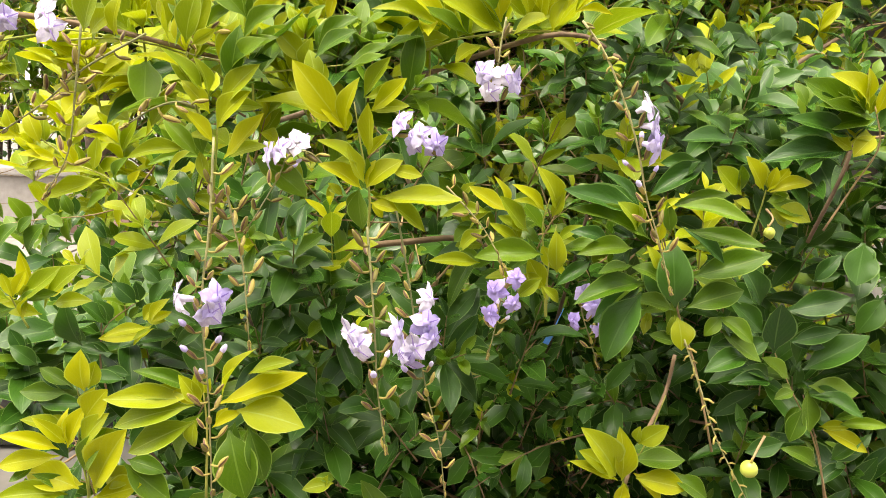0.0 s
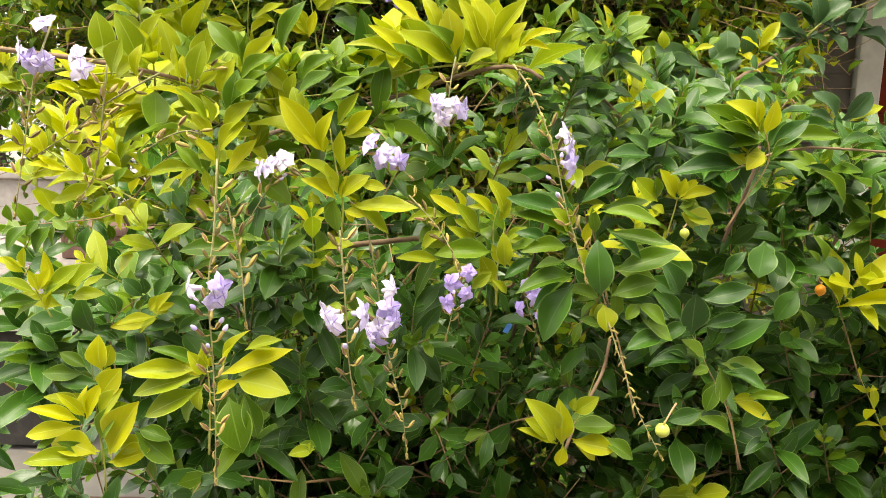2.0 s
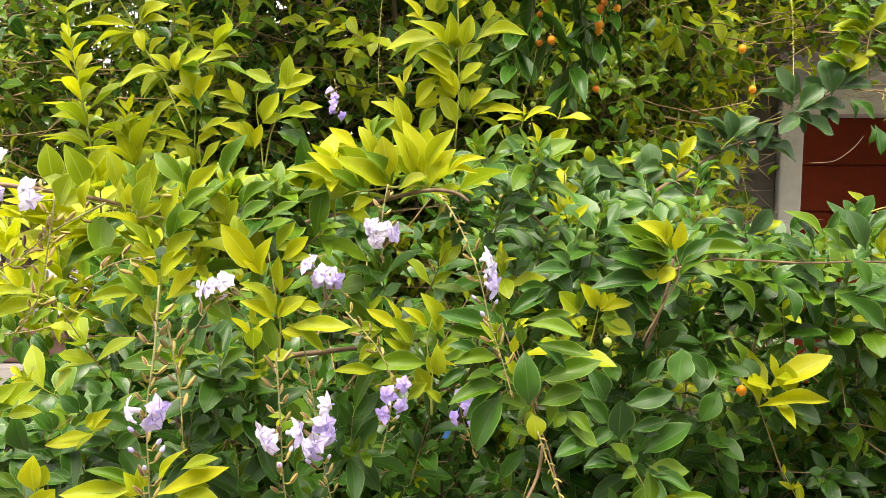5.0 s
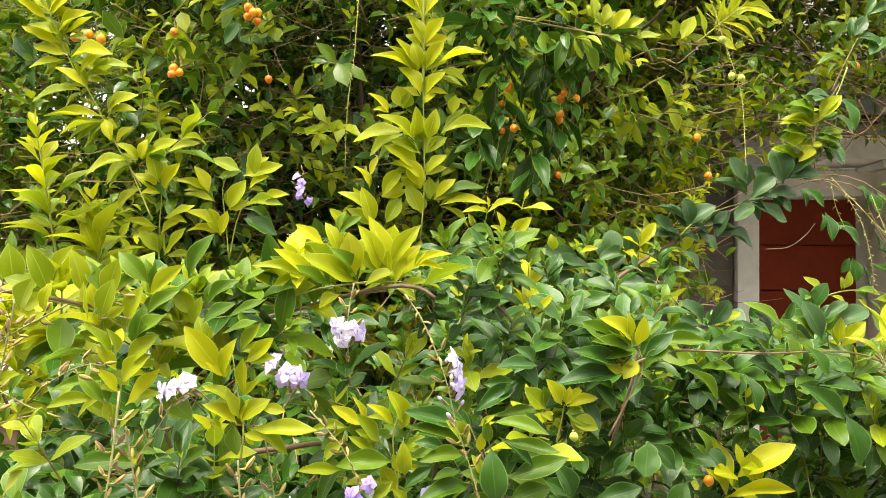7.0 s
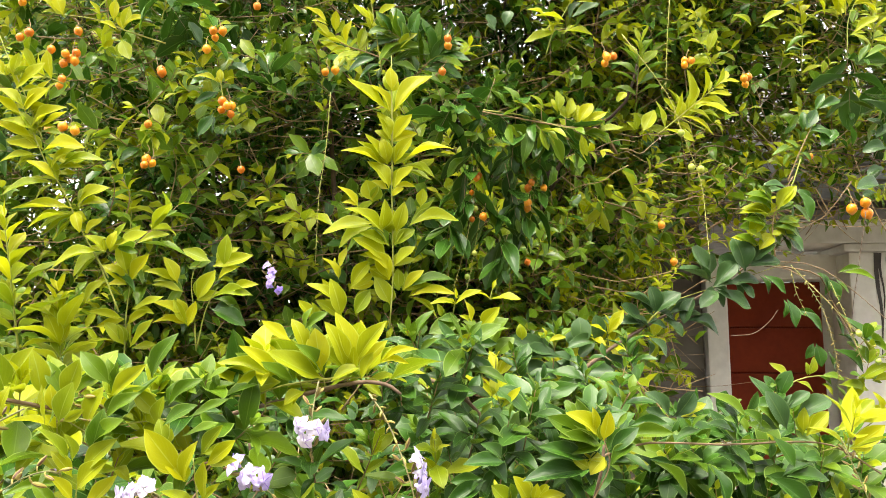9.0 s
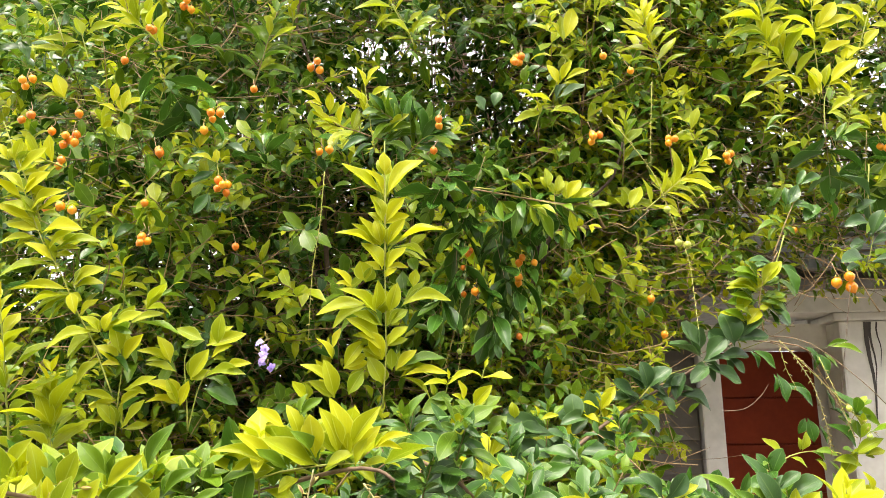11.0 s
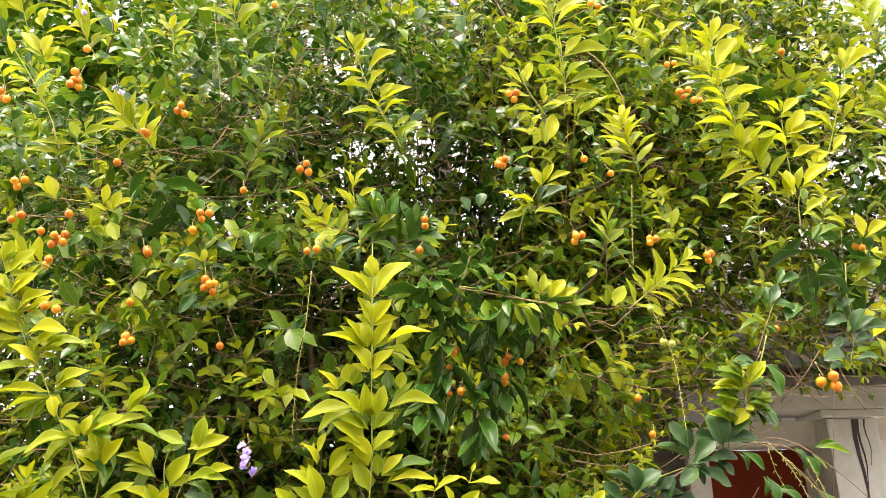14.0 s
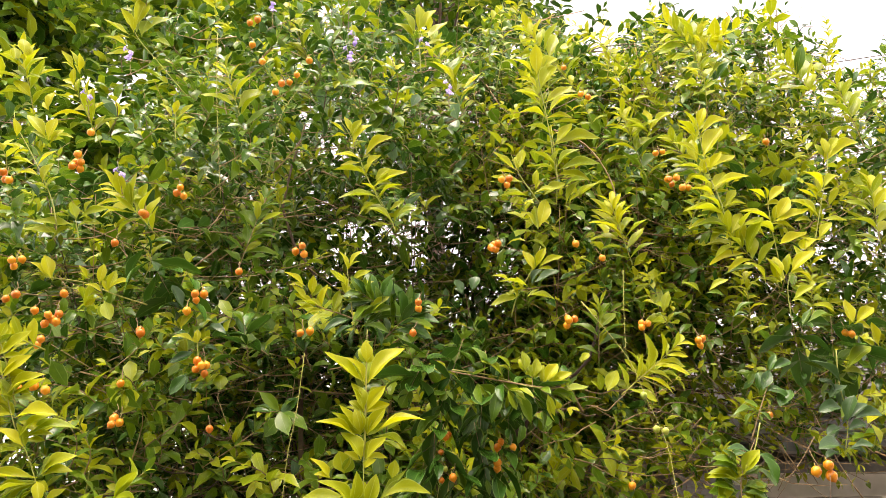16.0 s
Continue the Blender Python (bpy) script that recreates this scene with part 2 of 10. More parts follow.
def tone_pick(rng, g):
    """0 dark, 1 green, 2 lime, 3 gold for a goldenness g from 0 to 1, with some scatter."""
    return max(0, min(3, int(math.floor(g * 4 + rng.uniform(-0.55, 0.55)))))


def shoot_leaves(rng, pts, pairs, size, g0, g1, wide=72, narrow=24, start=0.12, lift=0.35, taper=0.5, axil=0.55, loose=1.0, flat=False, turn=None):
    """Opposite pairs of leaves, each pair turned from the last, along a stem's points: (pose, tone) by leaf.
    flat: the pairs lean into one plane, as on shoots that stand before a wall of leaves."""
    out = []
    n = len(pts)
    spin = rng.uniform(0, math.pi) if turn is None else turn - math.pi / 2
    for i in range(pairs):
        f = i / max(pairs - 1, 1)
        s = start + (0.985 - start) * f ** 0.92
        k = min(int(s * (n - 1)), n - 2)
        at = pts[k].lerp(pts[k + 1], s * (n - 1) - k)
        tan = (pts[k + 1] - pts[k]).normalized()
        a1 = tan.cross(Vector((0.2, 0.9, 0.3))).normalized()
        a2 = tan.cross(a1)
        spin = (0.5 if i % 2 else -0.5) + loose * rng.uniform(-0.35, 0.35) if flat else spin + math.pi / 2 + loose * rng.uniform(-0.35, 0.35)
        grow = (0.78 + 0.35 * math.sin(math.pi * min(1, f * 1.1 + 0.15))) * (1 - (1 - taper) * max(0, f - 0.55) / 0.45)
        ang = radians(wide + (narrow - wide) * f ** 1.3 + loose * rng.uniform(-9, 9))
        for side in (0, 1):
            if f < 0.25 and rng.random() < 0.12:
                continue
            w = spin + math.pi * side + loose * rng.uniform(-0.2, 0.2)
            rad = math.cos(w) * a1 + math.sin(w) * a2
            way = math.cos(ang) * tan + math.sin(ang) * rad
            way.z -= 0.12 * rng.random()
            up = tan * (1 - lift) * (1 if tan.z > -0.25 else -1) + Vector((0, -0.25, 0.9)) * lift + Vector((rng.uniform(-.3, .3), -0.15 + rng.uniform(-.3, .3), 0.1))
            if flat:
                up += Vector((0, -0.45, 0))
            tone = tone_pick(rng, g0 + (g1 - g0) * f)
            out.append((leaf_pose(at, way, up, size * grow * (1 + loose * rng.uniform(-0.18, 0.15))), tone))
            if 0.1 < f < 0.9 and rng.random() < axil:
                way2 = (way + 0.9 * tan + Vector((rng.uniform(-.5, .5), rng.uniform(-.5, .2), rng.uniform(-.2, .4)))).normalized()
                out.append((leaf_pose(at, way2, up + Vector((0, -0.5, 0)), size * grow * rng.uniform(0.45, 0.75)), min(3, tone + (rng.random() < 0.4))))
    return out


def bend(a, b, sag, count=10):
    a, b = Vector(a), Vector(b)
    mid = (a + b) / 2 + Vector(sag)
    return curve([a, mid, b], count)


def shoot(parent, base, tip, pairs, size, g0, g1, sag=(0, 0, 0), wide=72, narrow=24, start=0.12, lift=0.35, thick=0.0008, taper=0.5, axil=0.55, loose=1.0, flat=False, turn=None, broad=0.0, seed=0):
    """A leafy shoot: a tapered stem, and every leaf a piece of its own."""
    rng = random.Random(seed * 7919 + 13)
    pts = bend(base, tip, sag)
    v, f = tube(pts, thick, thick * 0.45, 6)
    stem = part("shoot", mesh_from("shoot", v, f, [YOUNG_STEM if g0 > 0.45 else TWIG]), parent)
    for m, tone in shoot_leaves(rng, pts, pairs, size, g0, g1, wide, narrow, start, lift, taper, axil, loose, flat, turn):
        form = BROAD_MESH[rng.randrange(len(BROAD_FORMS)), tone] if rng.random() < broad else LEAF_MESH[rng.randrange(len(NEAR_FORMS)), tone]
        part("leaf", form, stem, "", m)
    return stem


def spray_forms(blunt):
    """Leaf blades whose base and tip lie on the x axis, one unit apart."""
    out = []
    for ratio, curl, fold, wave, twist in ((0.80, 0.60, 0.36, 0.10, 0.10), (0.82, 0.95, 0.44, 0.13, -0.15), (0.80, 0.30, 0.50, 0.12, 0.22), (0.84, -0.25, 0.36, 0.14, -0.10), (0.80, 0.80, 0.54, 0.16, 0.18)):
        v, f, uv = leaf_form(ratio, curl, fold, wave, 11, 5, twist, blunt)
        tip = v[-3]
        a, reach = math.atan2(tip[2], tip[0]), math.hypot(tip[0], tip[2])
        c, s = math.cos(a) / reach, math.sin(a) / reach
        out.append((np.stack([v[:, 0] * c + v[:, 2] * s, v[:, 1], v[:, 2] * c - v[:, 0] * s], 1), f, uv))
    return out


SPRAY_MESH = {(k, t): mesh_from("leaf", q[0], q[1], [(*TONES, SAGE)[t]], None, q[2])
              for t in range(5) for k, q in enumerate(spray_forms(0.28 if t == 4 else -0.06))}
SPRAY_RNG = random.Random(404)


def spray(parent, stem, leaves, thick=0.0009, fill=0.85):
    """A leafy shoot whose leaves are set one by one: base, tip, breadth against length, and tone."""
    pts = curve(stem, 12)
    thick *= max(0.8, min(1.8, pts[0].y * 1.4))
    v, f = tube(pts, thick, thick * 0.5, 6)
    bright = sum(q[3] >= 2 for q in leaves) * 2 > len(leaves)
    twig = part("shoot", mesh_from("shoot", v, f, [YOUNG_STEM if bright else TWIG]), parent)
    for base, tip, wide, tone in leaves:
        a, b = Vector(base), Vector(tip)
        x = b - a
        size = x.length
        x.normalize()
        up = Vector((SPRAY_RNG.uniform(-0.3, 0.3), -0.72 + SPRAY_RNG.uniform(-0.25, 0.25), 0.68 + SPRAY_RNG.uniform(-0.2, 0.2)))
        side = up.cross(x).normalized()
        m = Matrix((x * size, side * size * wide * (1.9 if tone == 4 else 2.3 if a.y < 0.7 else 2.6 if a.y < 1.2 else 2.35), x.cross(side) * size)).transposed().to_4x4()
        m.translation = a
        part("leaf", SPRAY_MESH[SPRAY_RNG.randrange(5), tone], twig, "", m)
        for k in range(int(fill + SPRAY_RNG.random())):
            # younger leaves from the same axil, a little behind
            turn = Matrix.Rotation(SPRAY_RNG.choice((-1, 1)) * SPRAY_RNG.uniform(0.3, 0.75), 4, (0.1, 1, 0.2))
            shift = Matrix.Translation(a + Vector((0, size * SPRAY_RNG.uniform(0.12, 0.3), 0)))
            young = shift @ turn @ Matrix.Translation(-a) @ m @ Matrix.Scale(SPRAY_RNG.uniform(0.55, 0.82), 4)
            shade = max(0, tone - 1) if tone < 4 and SPRAY_RNG.random() < 0.35 else tone
            part("leaf", SPRAY_MESH[SPRAY_RNG.randrange(5), shade], twig, "", young)
    return twig


def add_leaf(joined, rng, m, tone):
    v, f, uv = FAR_FORMS[rng.randrange(len(FAR_FORMS))]
    a = np.array(m)
    joined.add(v @ a[:3, :3].T + a[:3, 3], f, tone, uv)


# ---- flowers and fruit ----
def petal_form(length, width, droop):
    """A broad rounded lobe, narrow at the throat, with a frilled rim."""
    verts, faces = [], []
    for i in range(6):
        s = i / 5
        w = width * (0.14 + 0.90 * math.sin(math.pi * min(1.0, 0.08 + 0.80 * s)) ** 0.9) * (0.62 if i == 5 else 1)
        for j in range(5):
            o = j / 2 - 1
            verts.append((length * s * (1.0 - 0.16 * abs(o) * s), o * w * 0.5, -droop * s * s * length + 0.05 * length * math.sin(4.2 * o + 4 * s) * s))
    for i in range(5):
        for j in range(4):
            a = i * 5 + j
            faces.append((a, a + 5, a + 6, a + 1))
    return verts, faces


def flower_mesh(deep, seed):
    """Five spreading lobes on a short throat, facing z."""
    rng = random.Random(seed)
    j = Joined()
    for k in range(5):
        a = 2 * math.pi * k / 5 + rng.uniform(-0.12, 0.12)
        v, f = petal_form(0.0078 * rng.uniform(0.85, 1.15), 0.0056 * rng.uniform(0.9, 1.15), rng.uniform(-0.1, 0.6))
        rot = Matrix.Rotation(a, 3, "Z") @ Matrix.Rotation(rng.uniform(-0.25, 0.3), 3, "Y")
        j.add([rot @ Vector(q) for q in v], f, 0)
        if k in (0, 1, 4):
            line = [(0.001, -0.0004, 0.0004), (0.0064, -0.0002, 0.0003), (0.0064, 0.0002, 0.0003), (0.001, 0.0004, 0.0004)]
            j.add([rot @ (Vector(q) + Vector((0, 0, 0.0003 - 0.1 * q[0] * 0.45))) for q in line], [(0, 1, 2, 3)], 1)
    v, f = tube([Vector((0, 0, -0.007)), Vector((0, 0, -0.003)), Vector((0, 0, 0.0004))], 0.0011, 0.0021, 8)
    j.add(v, f, 0)
    return j.mesh("flower", [PETAL_DEEP if deep else PETAL, PETAL_LINE])


FLOWERS = {(d, k): flower_mesh(d, k + 10 * d) for d in (0, 1) for k in range(4)}


def spindle(length, width, sides=7, rings=6, ribs=0.0):
    verts, faces = [], []
    for i in range(rings):
        s = i / (rings - 1)
        r = width * 0.5 * (math.sin(math.pi * (0.08 + 0.84 * s ** 0.9)) ** 0.8)
        for k in range(sides):
            w = 2 * math.pi * k / sides
            rr = r * (1 + ribs * (k % 2))
            verts.append((length * s, rr * math.cos(w), rr * math.sin(w)))
    for i in range(rings - 1):
        for k in range(sides):
            k2 = (k + 1) % sides
            faces.append((i * sides + k, i * sides + k2, (i + 1) * sides + k2, (i + 1) * sides + k))
    faces += [tuple(range(sides))[::-1], tuple((rings - 1) * sides + k for k in range(sides))]
    return verts, faces


def calyx_mesh(bud):
    j = Joined()
    p = [Vector((0, 0, 0)), Vector((0.0022, 0, -0.0002)), Vector((0.0040, 0, 0.0004))]
    v, f = tube(p, 0.0004, 0.0006, 5)
    j.add(v, f, 0)
    v, f = spindle(0.0072, 0.0022, 10, 7, 0.2)
    rot = Matrix.Rotation(-0.95, 3, "Y")
    off = Vector((0.0036, 0, 0.0))
    j.add([rot @ Vector(q) + off for q in v], f, 0)
    for i, q in enumerate(f[:-2]):
        if i % 10 in (0, 1, 5):
            j.mi[len(j.mi) - len(f) + i] = 2
    if bud:
        v, f = spindle(0.0044, 0.0027, 8, 6)
        j.add([rot @ (Vector(q) + Vector((0.0052, 0, 0))) + off for q in v], f, 1)
    return j.mesh("bud" if bud else "calyx", [CALYX, BUD, CALYX_STRIPE])


def peg_mesh():
    v, f = tube([Vector((0, 0, 0)), Vector((0.0018, 0, 0)), Vector((0.0034, 0, 0.001))], 0.0005, 0.0004, 5)
    return mesh_from("pedicel", v, f, [CALYX])


def berry_mesh(mat):
    """A round fruit with a short beak, hanging along -z."""
    bm = bmesh.new()
    bmesh.ops.create_uvsphere(bm, u_segments=14, v_segments=10, radius=0.5)
    for v in bm.verts:
        r = math.hypot(v.co.x, v.co.y)
        if v.co.z < -0.4:
            v.co.z -= 0.16 * max(0, 1 - r / 0.28)
        v.co.z += -0.5
        v.co.x *= 1.0 + 0.04 * math.sin(6 * v.co.z)
    bm.verts.index_update()
    j = Joined()
    j.add([v.co for v in bm.verts], [[v.index for v in f.verts] for f in bm.faces], 0)
    bm.free()
    v, f = tube([Vector((0, 0, 0.28)), Vector((0.03, 0, 0.1)), Vector((0, 0, -0.05))], 0.05, 0.09, 6)
    j.add(v, f, 1)
    return j.mesh("berry", [mat, CALYX])


CALYX_MESH, BUD_MESH, PEG_MESH = calyx_mesh(False), calyx_mesh(True), peg_mesh()
BERRY_MESH = {"orange": berry_mesh(ORANGE), "green": berry_mesh(UNRIPE)}


def path_at(pts, s):
    n = len(pts)
    k = min(int(s * (n - 1)), n - 2)
    return pts[k].lerp(pts[k + 1], s * (n - 1) - k), (pts[k + 1] - pts[k]).normalized()


def around(tan, w):
    a1 = tan.cross(Vector((0.15, 0.95, 0.2))).normalized()
    a2 = tan.cross(a1)
    return math.cos(w) * a1 + math.sin(w) * a2


def raceme(parent, points, gap=0.0040, calyx=(0.0, 0.85), flowers=(), buds=(), pegs=(), size=1.0, deep=0, thick=0.00060, seed=0):
    """A hanging flower stalk: calyces, bare pedicels, buds and open flowers set along it."""
    rng = random.Random(seed * 104729 + 5)
    pts = curve(points, 22)
    length = sum((b - a).length for a, b in zip(pts, pts[1:]))
    v, f = tube(pts, thick, thick * 0.5, 6)
    stalk = part("raceme", mesh_from("raceme", v, f, [STALK]), parent, "drooping stalk with striped brown calyces")
    w = rng.uniform(0, 6)
    for i in range(int(length / gap)):
        s = (i + 0.5) * gap / length
        at, tan = path_at(pts, s)
        w += 2.4 + rng.uniform(-0.3, 0.3)
        rad = around(tan, w)
        if any(a <= s <= b for a, b in pegs):
            m = leaf_pose(at, rad + 0.25 * tan, tan, size * rng.uniform(1.1, 1.7))
            part("pedicel", PEG_MESH, stalk, "", m)
        elif any(a <= s <= b for a, b in buds):
            part("bud", BUD_MESH, stalk, "", leaf_pose(at, rad + 0.1 * tan, -tan, size * rng.uniform(0.8, 1.05)))
        elif calyx[0] <= s <= calyx[1]:
            part("calyx", CALYX_MESH, stalk, "", leaf_pose(at, rad + 0.1 * tan, -tan, size * rng.uniform(0.75, 1.12)))
        elif s > calyx[1]:
            part("calyx", CALYX_MESH, stalk, "", leaf_pose(at, rad + 0.9 * tan, tan, size * rng.uniform(0.42, 0.6)))
    tip, tan = path_at(pts, 1.0)
    for k in range(4):
        part("calyx", CALYX_MESH, stalk, "", leaf_pose(tip, tan + 0.5 * around(tan, 1.6 * k), tan, size * 0.5))
    for s, dx, dy, dz in flowers:
        at, tan = path_at(pts, s)
        face = Vector((dx, dy, dz)).normalized()
        spot = at + face * 0.0105 * size
        turn = face.to_track_quat("Z", "Y").to_matrix().to_4x4() @ Matrix.Rotation(rng.uniform(0, 1.2), 4, "Z")
        m = Matrix.Translation(spot) @ turn @ Matrix.Scale(size * rng.uniform(0.92, 1.1), 4)
        part("flower", FLOWERS[deep, rng.randrange(4)], stalk, "", m)
    return stalk


def fruit_stalk(parent, points, berries, gap=0.0105, seed=0, thick=0.0009):
    """A thin bare stalk with pedicel stumps and a few fruits: berries are (place along it, colour, diameter)."""
    rng = random.Random(seed * 31 + 3)
    pts = curve(points, 16)
    length = sum((b - a).length for a, b in zip(pts, pts[1:]))
    v, f = tube(pts, thick, thick * 0.6, 5)
    stalk = part("fruit_stalk", mesh_from("fruit_stalk", v, f, [YOUNG_STEM]), parent, "thin bare fruit stalk")
    w = 0
    for i in range(int(length / gap) if length > 0.06 else 0):
        at, tan = path_at(pts, (i + 0.5) * gap / length)
        w += 2.4
        part("pedicel", PEG_MESH, stalk, "", leaf_pose(at, around(tan, w) + 0.3 * tan, tan, 1.7))
    for s, colour, dia in berries:
        at, tan = path_at(pts, s)
        w += 2.2
        spot = at - Vector((0, 0, dia * 0.5)) if s == 1.0 else at + around(tan, w) * dia * 0.6
        part("berry", BERRY_MESH[colour], stalk, "", Matrix.Translation(spot) @ Euler((rng.uniform(-.4, .4), rng.uniform(-.4, .4), 0)).to_matrix().to_4x4() @ Matrix.Scale(dia, 4))
    return stalk


def berry_cluster(parent, at, count, dia=0.0125, colour="orange", drop=0.028, seed=0):
    """A short drooping stalk with fruits crowded round its end."""
    rng = random.Random(seed * 17 + 1)
    dia *= 1.36 if parent is back else 1.0
    at = Vector(at) + Vector((0, 0, dia * 0.5))
    top = at + Vector((rng.uniform(-0.012, 0.012), 0.012, 0.6 * drop + 0.35 * dia * count))
    pts = curve([top, (top + at) / 2 + Vector((rng.uniform(-.006, .006), 0, 0)), at], 8)
    v, f = tube(pts, 0.0008, 0.0006, 5)
    stalk = part("fruit_stalk", mesh_from("fruit_stalk", v, f, [TWIG]), parent, "thin bare fruit stalk")
    w = rng.uniform(0, 6)
    for k in range(count):
        size = dia * rng.uniform(0.88, 1.08)
        w += 2.4 + rng.uniform(-0.4, 0.4)
        out = 0.0 if count == 1 else 0.56
        spot = at + Vector((math.cos(w) * out * size, math.sin(w) * out * size, 0.46 * size * k * (0.75 if count > 3 else 1.0)))
        part("berry", BERRY_MESH[colour], stalk, "", Matrix.Translation(spot) @ Euler((rng.uniform(-.5, .5), rng.uniform(-.5, .5), w)).to_matrix().to_4x4() @ Matrix.Scale(size, 4))


# ---- ground and paving ----
GROUND = plain_material("worn_concrete", (0.10, 0.095, 0.085), (0.24, 0.225, 0.20), 1.3, 0.9, 0.4, depth=0.004)
PAVING = plain_material("pale_paving", (0.20, 0.18, 0.165), (0.38, 0.35, 0.33), 5, 0.8, 0.3)
SOIL = plain_material("red_brown_soil", (0.10, 0.055, 0.035), (0.26, 0.15, 0.10), 9, 0.95, 0.7, depth=0.01)
WHITE = plain_material("weathered_white_paint", (0.58, 0.56, 0.49), (0.86, 0.84, 0.77), 4, 0.6, 0.2, rand=0.15)
GREY_WALL = plain_material("grey_boards", (0.11, 0.10, 0.085), (0.22, 0.20, 0.175), 3, 0.8, 0.3, rand=0.15)
RED = plain_material("red_painted_wood", (0.13, 0.017, 0.005), (0.20, 0.029, 0.008), 7, 0.6, 0.2, rand=0.15, spec=0.12)
SLATE = plain_material("slate_shingle", (0.10, 0.098, 0.092), (0.22, 0.212, 0.196), 12, 0.85, 0.5, rand=0.25)
STAIN_AND_GAP = plain_material("black_streak_and_gap_shade", (0.03, 0.028, 0.025), (0.09, 0.08, 0.07), 20, 0.9, 0.2)


def ground_sheet():
    n = 40
    verts, faces = [], []
    for i in range(n + 1):
        for j in range(n + 1):
            x, y = (i / n * 2 - 1), (j / n * 2 - 1)
            x, y = 400 * x ** 3 + 12 * x, 400 * y ** 3 + 12 * y
            verts.append((x, y, 0.02 * noise.noise(Vector((x * 0.5, y * 0.5, 0)))))
    for i in range(n):
        for j in range(n):
            a = i * (n + 1) + j
            faces.append((a, a + n + 1, a + n + 2, a + 1))
    ob = new("ground", mesh_from("ground", verts, faces, [GROUND]))
    tagged(ob, "worn grey concrete ground with dirt", "ground", kind="structure")


ground_sheet()


def planting_bed():
    bed = thing("planting_bed", "low bed of red-brown soil under the shrubs", "bed")
    bed["kind"] = "structure"
    verts, faces = [], []
    for i in range(25):
        for j in range(13):
            x, y = -1.5 + 3.2 * i / 24, 0.35 + 2.2 * j / 12
            edge = min(i, 24 - i, j * 2, (12 - j) * 2) / 6
            verts.append((x, y, 0.03 + 0.10 * min(1, edge) + 0.03 * noise.noise(Vector((x * 4, y * 4, 2)))))
    for i in range(24):
        for j in range(12):
            a = i * 13 + j
            faces.append((a, a + 13, a + 14, a + 1))
    part("soil", mesh_from("soil", verts, faces, [SOIL]), bed)


planting_bed()


def terrace():
    """A raised pale terrace with a white edge over a base painted black as a shaded gap, beyond the shrubs."""
    t = thing("terrace", "raised pale stone terrace with a white edge", "terrace")
    t["kind"] = "structure"
    # solid base in near-black, the shade under the edge put into its colour
    box("base", STAIN_AND_GAP, t, (-6.0, -1.55, 3.0, 6.0, 0.02, 0.56), 0.01)
    box("edge", WHITE, t, (-6.0, -1.48, 2.93, 2.995, 0.56, 0.70), 0.008)
    rng = random.Random(4)
    for i in range(9):
        for j in range(5):
            x, y = -6.0 + i * 0.5, 3.0 + j * 0.6
            box("paving_slab", PAVING, t, (x + 0.005, x + 0.495, y + 0.005, y + 0.595, 0.56, 0.70 + rng.uniform(-0.004, 0.004)), 0.006)


terrace()


def garden_post():
    w = thing("garden_post", "slim pale painted garden post on the terrace", "post")
    box("shaft", WHITE, w, (-1.83, -1.75, 4.16, 4.24, 0.705, 1.24), 0.01)
    box("cap", WHITE, w, (-1.85, -1.73, 4.14, 4.26, 1.242, 1.29), 0.012)


def low_wall():
    w = thing("low_wall", "low pale garden wall standing on the terrace", "wall")
    box("body", PAVING, w, (-3.6, -1.95, 4.30, 4.46, 0.705, 1.04), 0.01)
    box("coping", PAVING, w, (-3.62, -1.93, 4.27, 4.49, 1.042, 1.09), 0.012)


garden_post()
low_wall()


# ---- house ----
house = thing("house", "white clapboard house with a red door and slate roof", "house", at=(1.865, 3.2, 0))
house.rotation_euler = (0, 0, radians(-14))


def shingle_mesh():
    v, f = box_data(-0.098, 0.098, -0.16, 0.16, -0.006, 0.006, 0.002)
    return mesh_from("shingle", v, f, [SLATE], smooth=False)


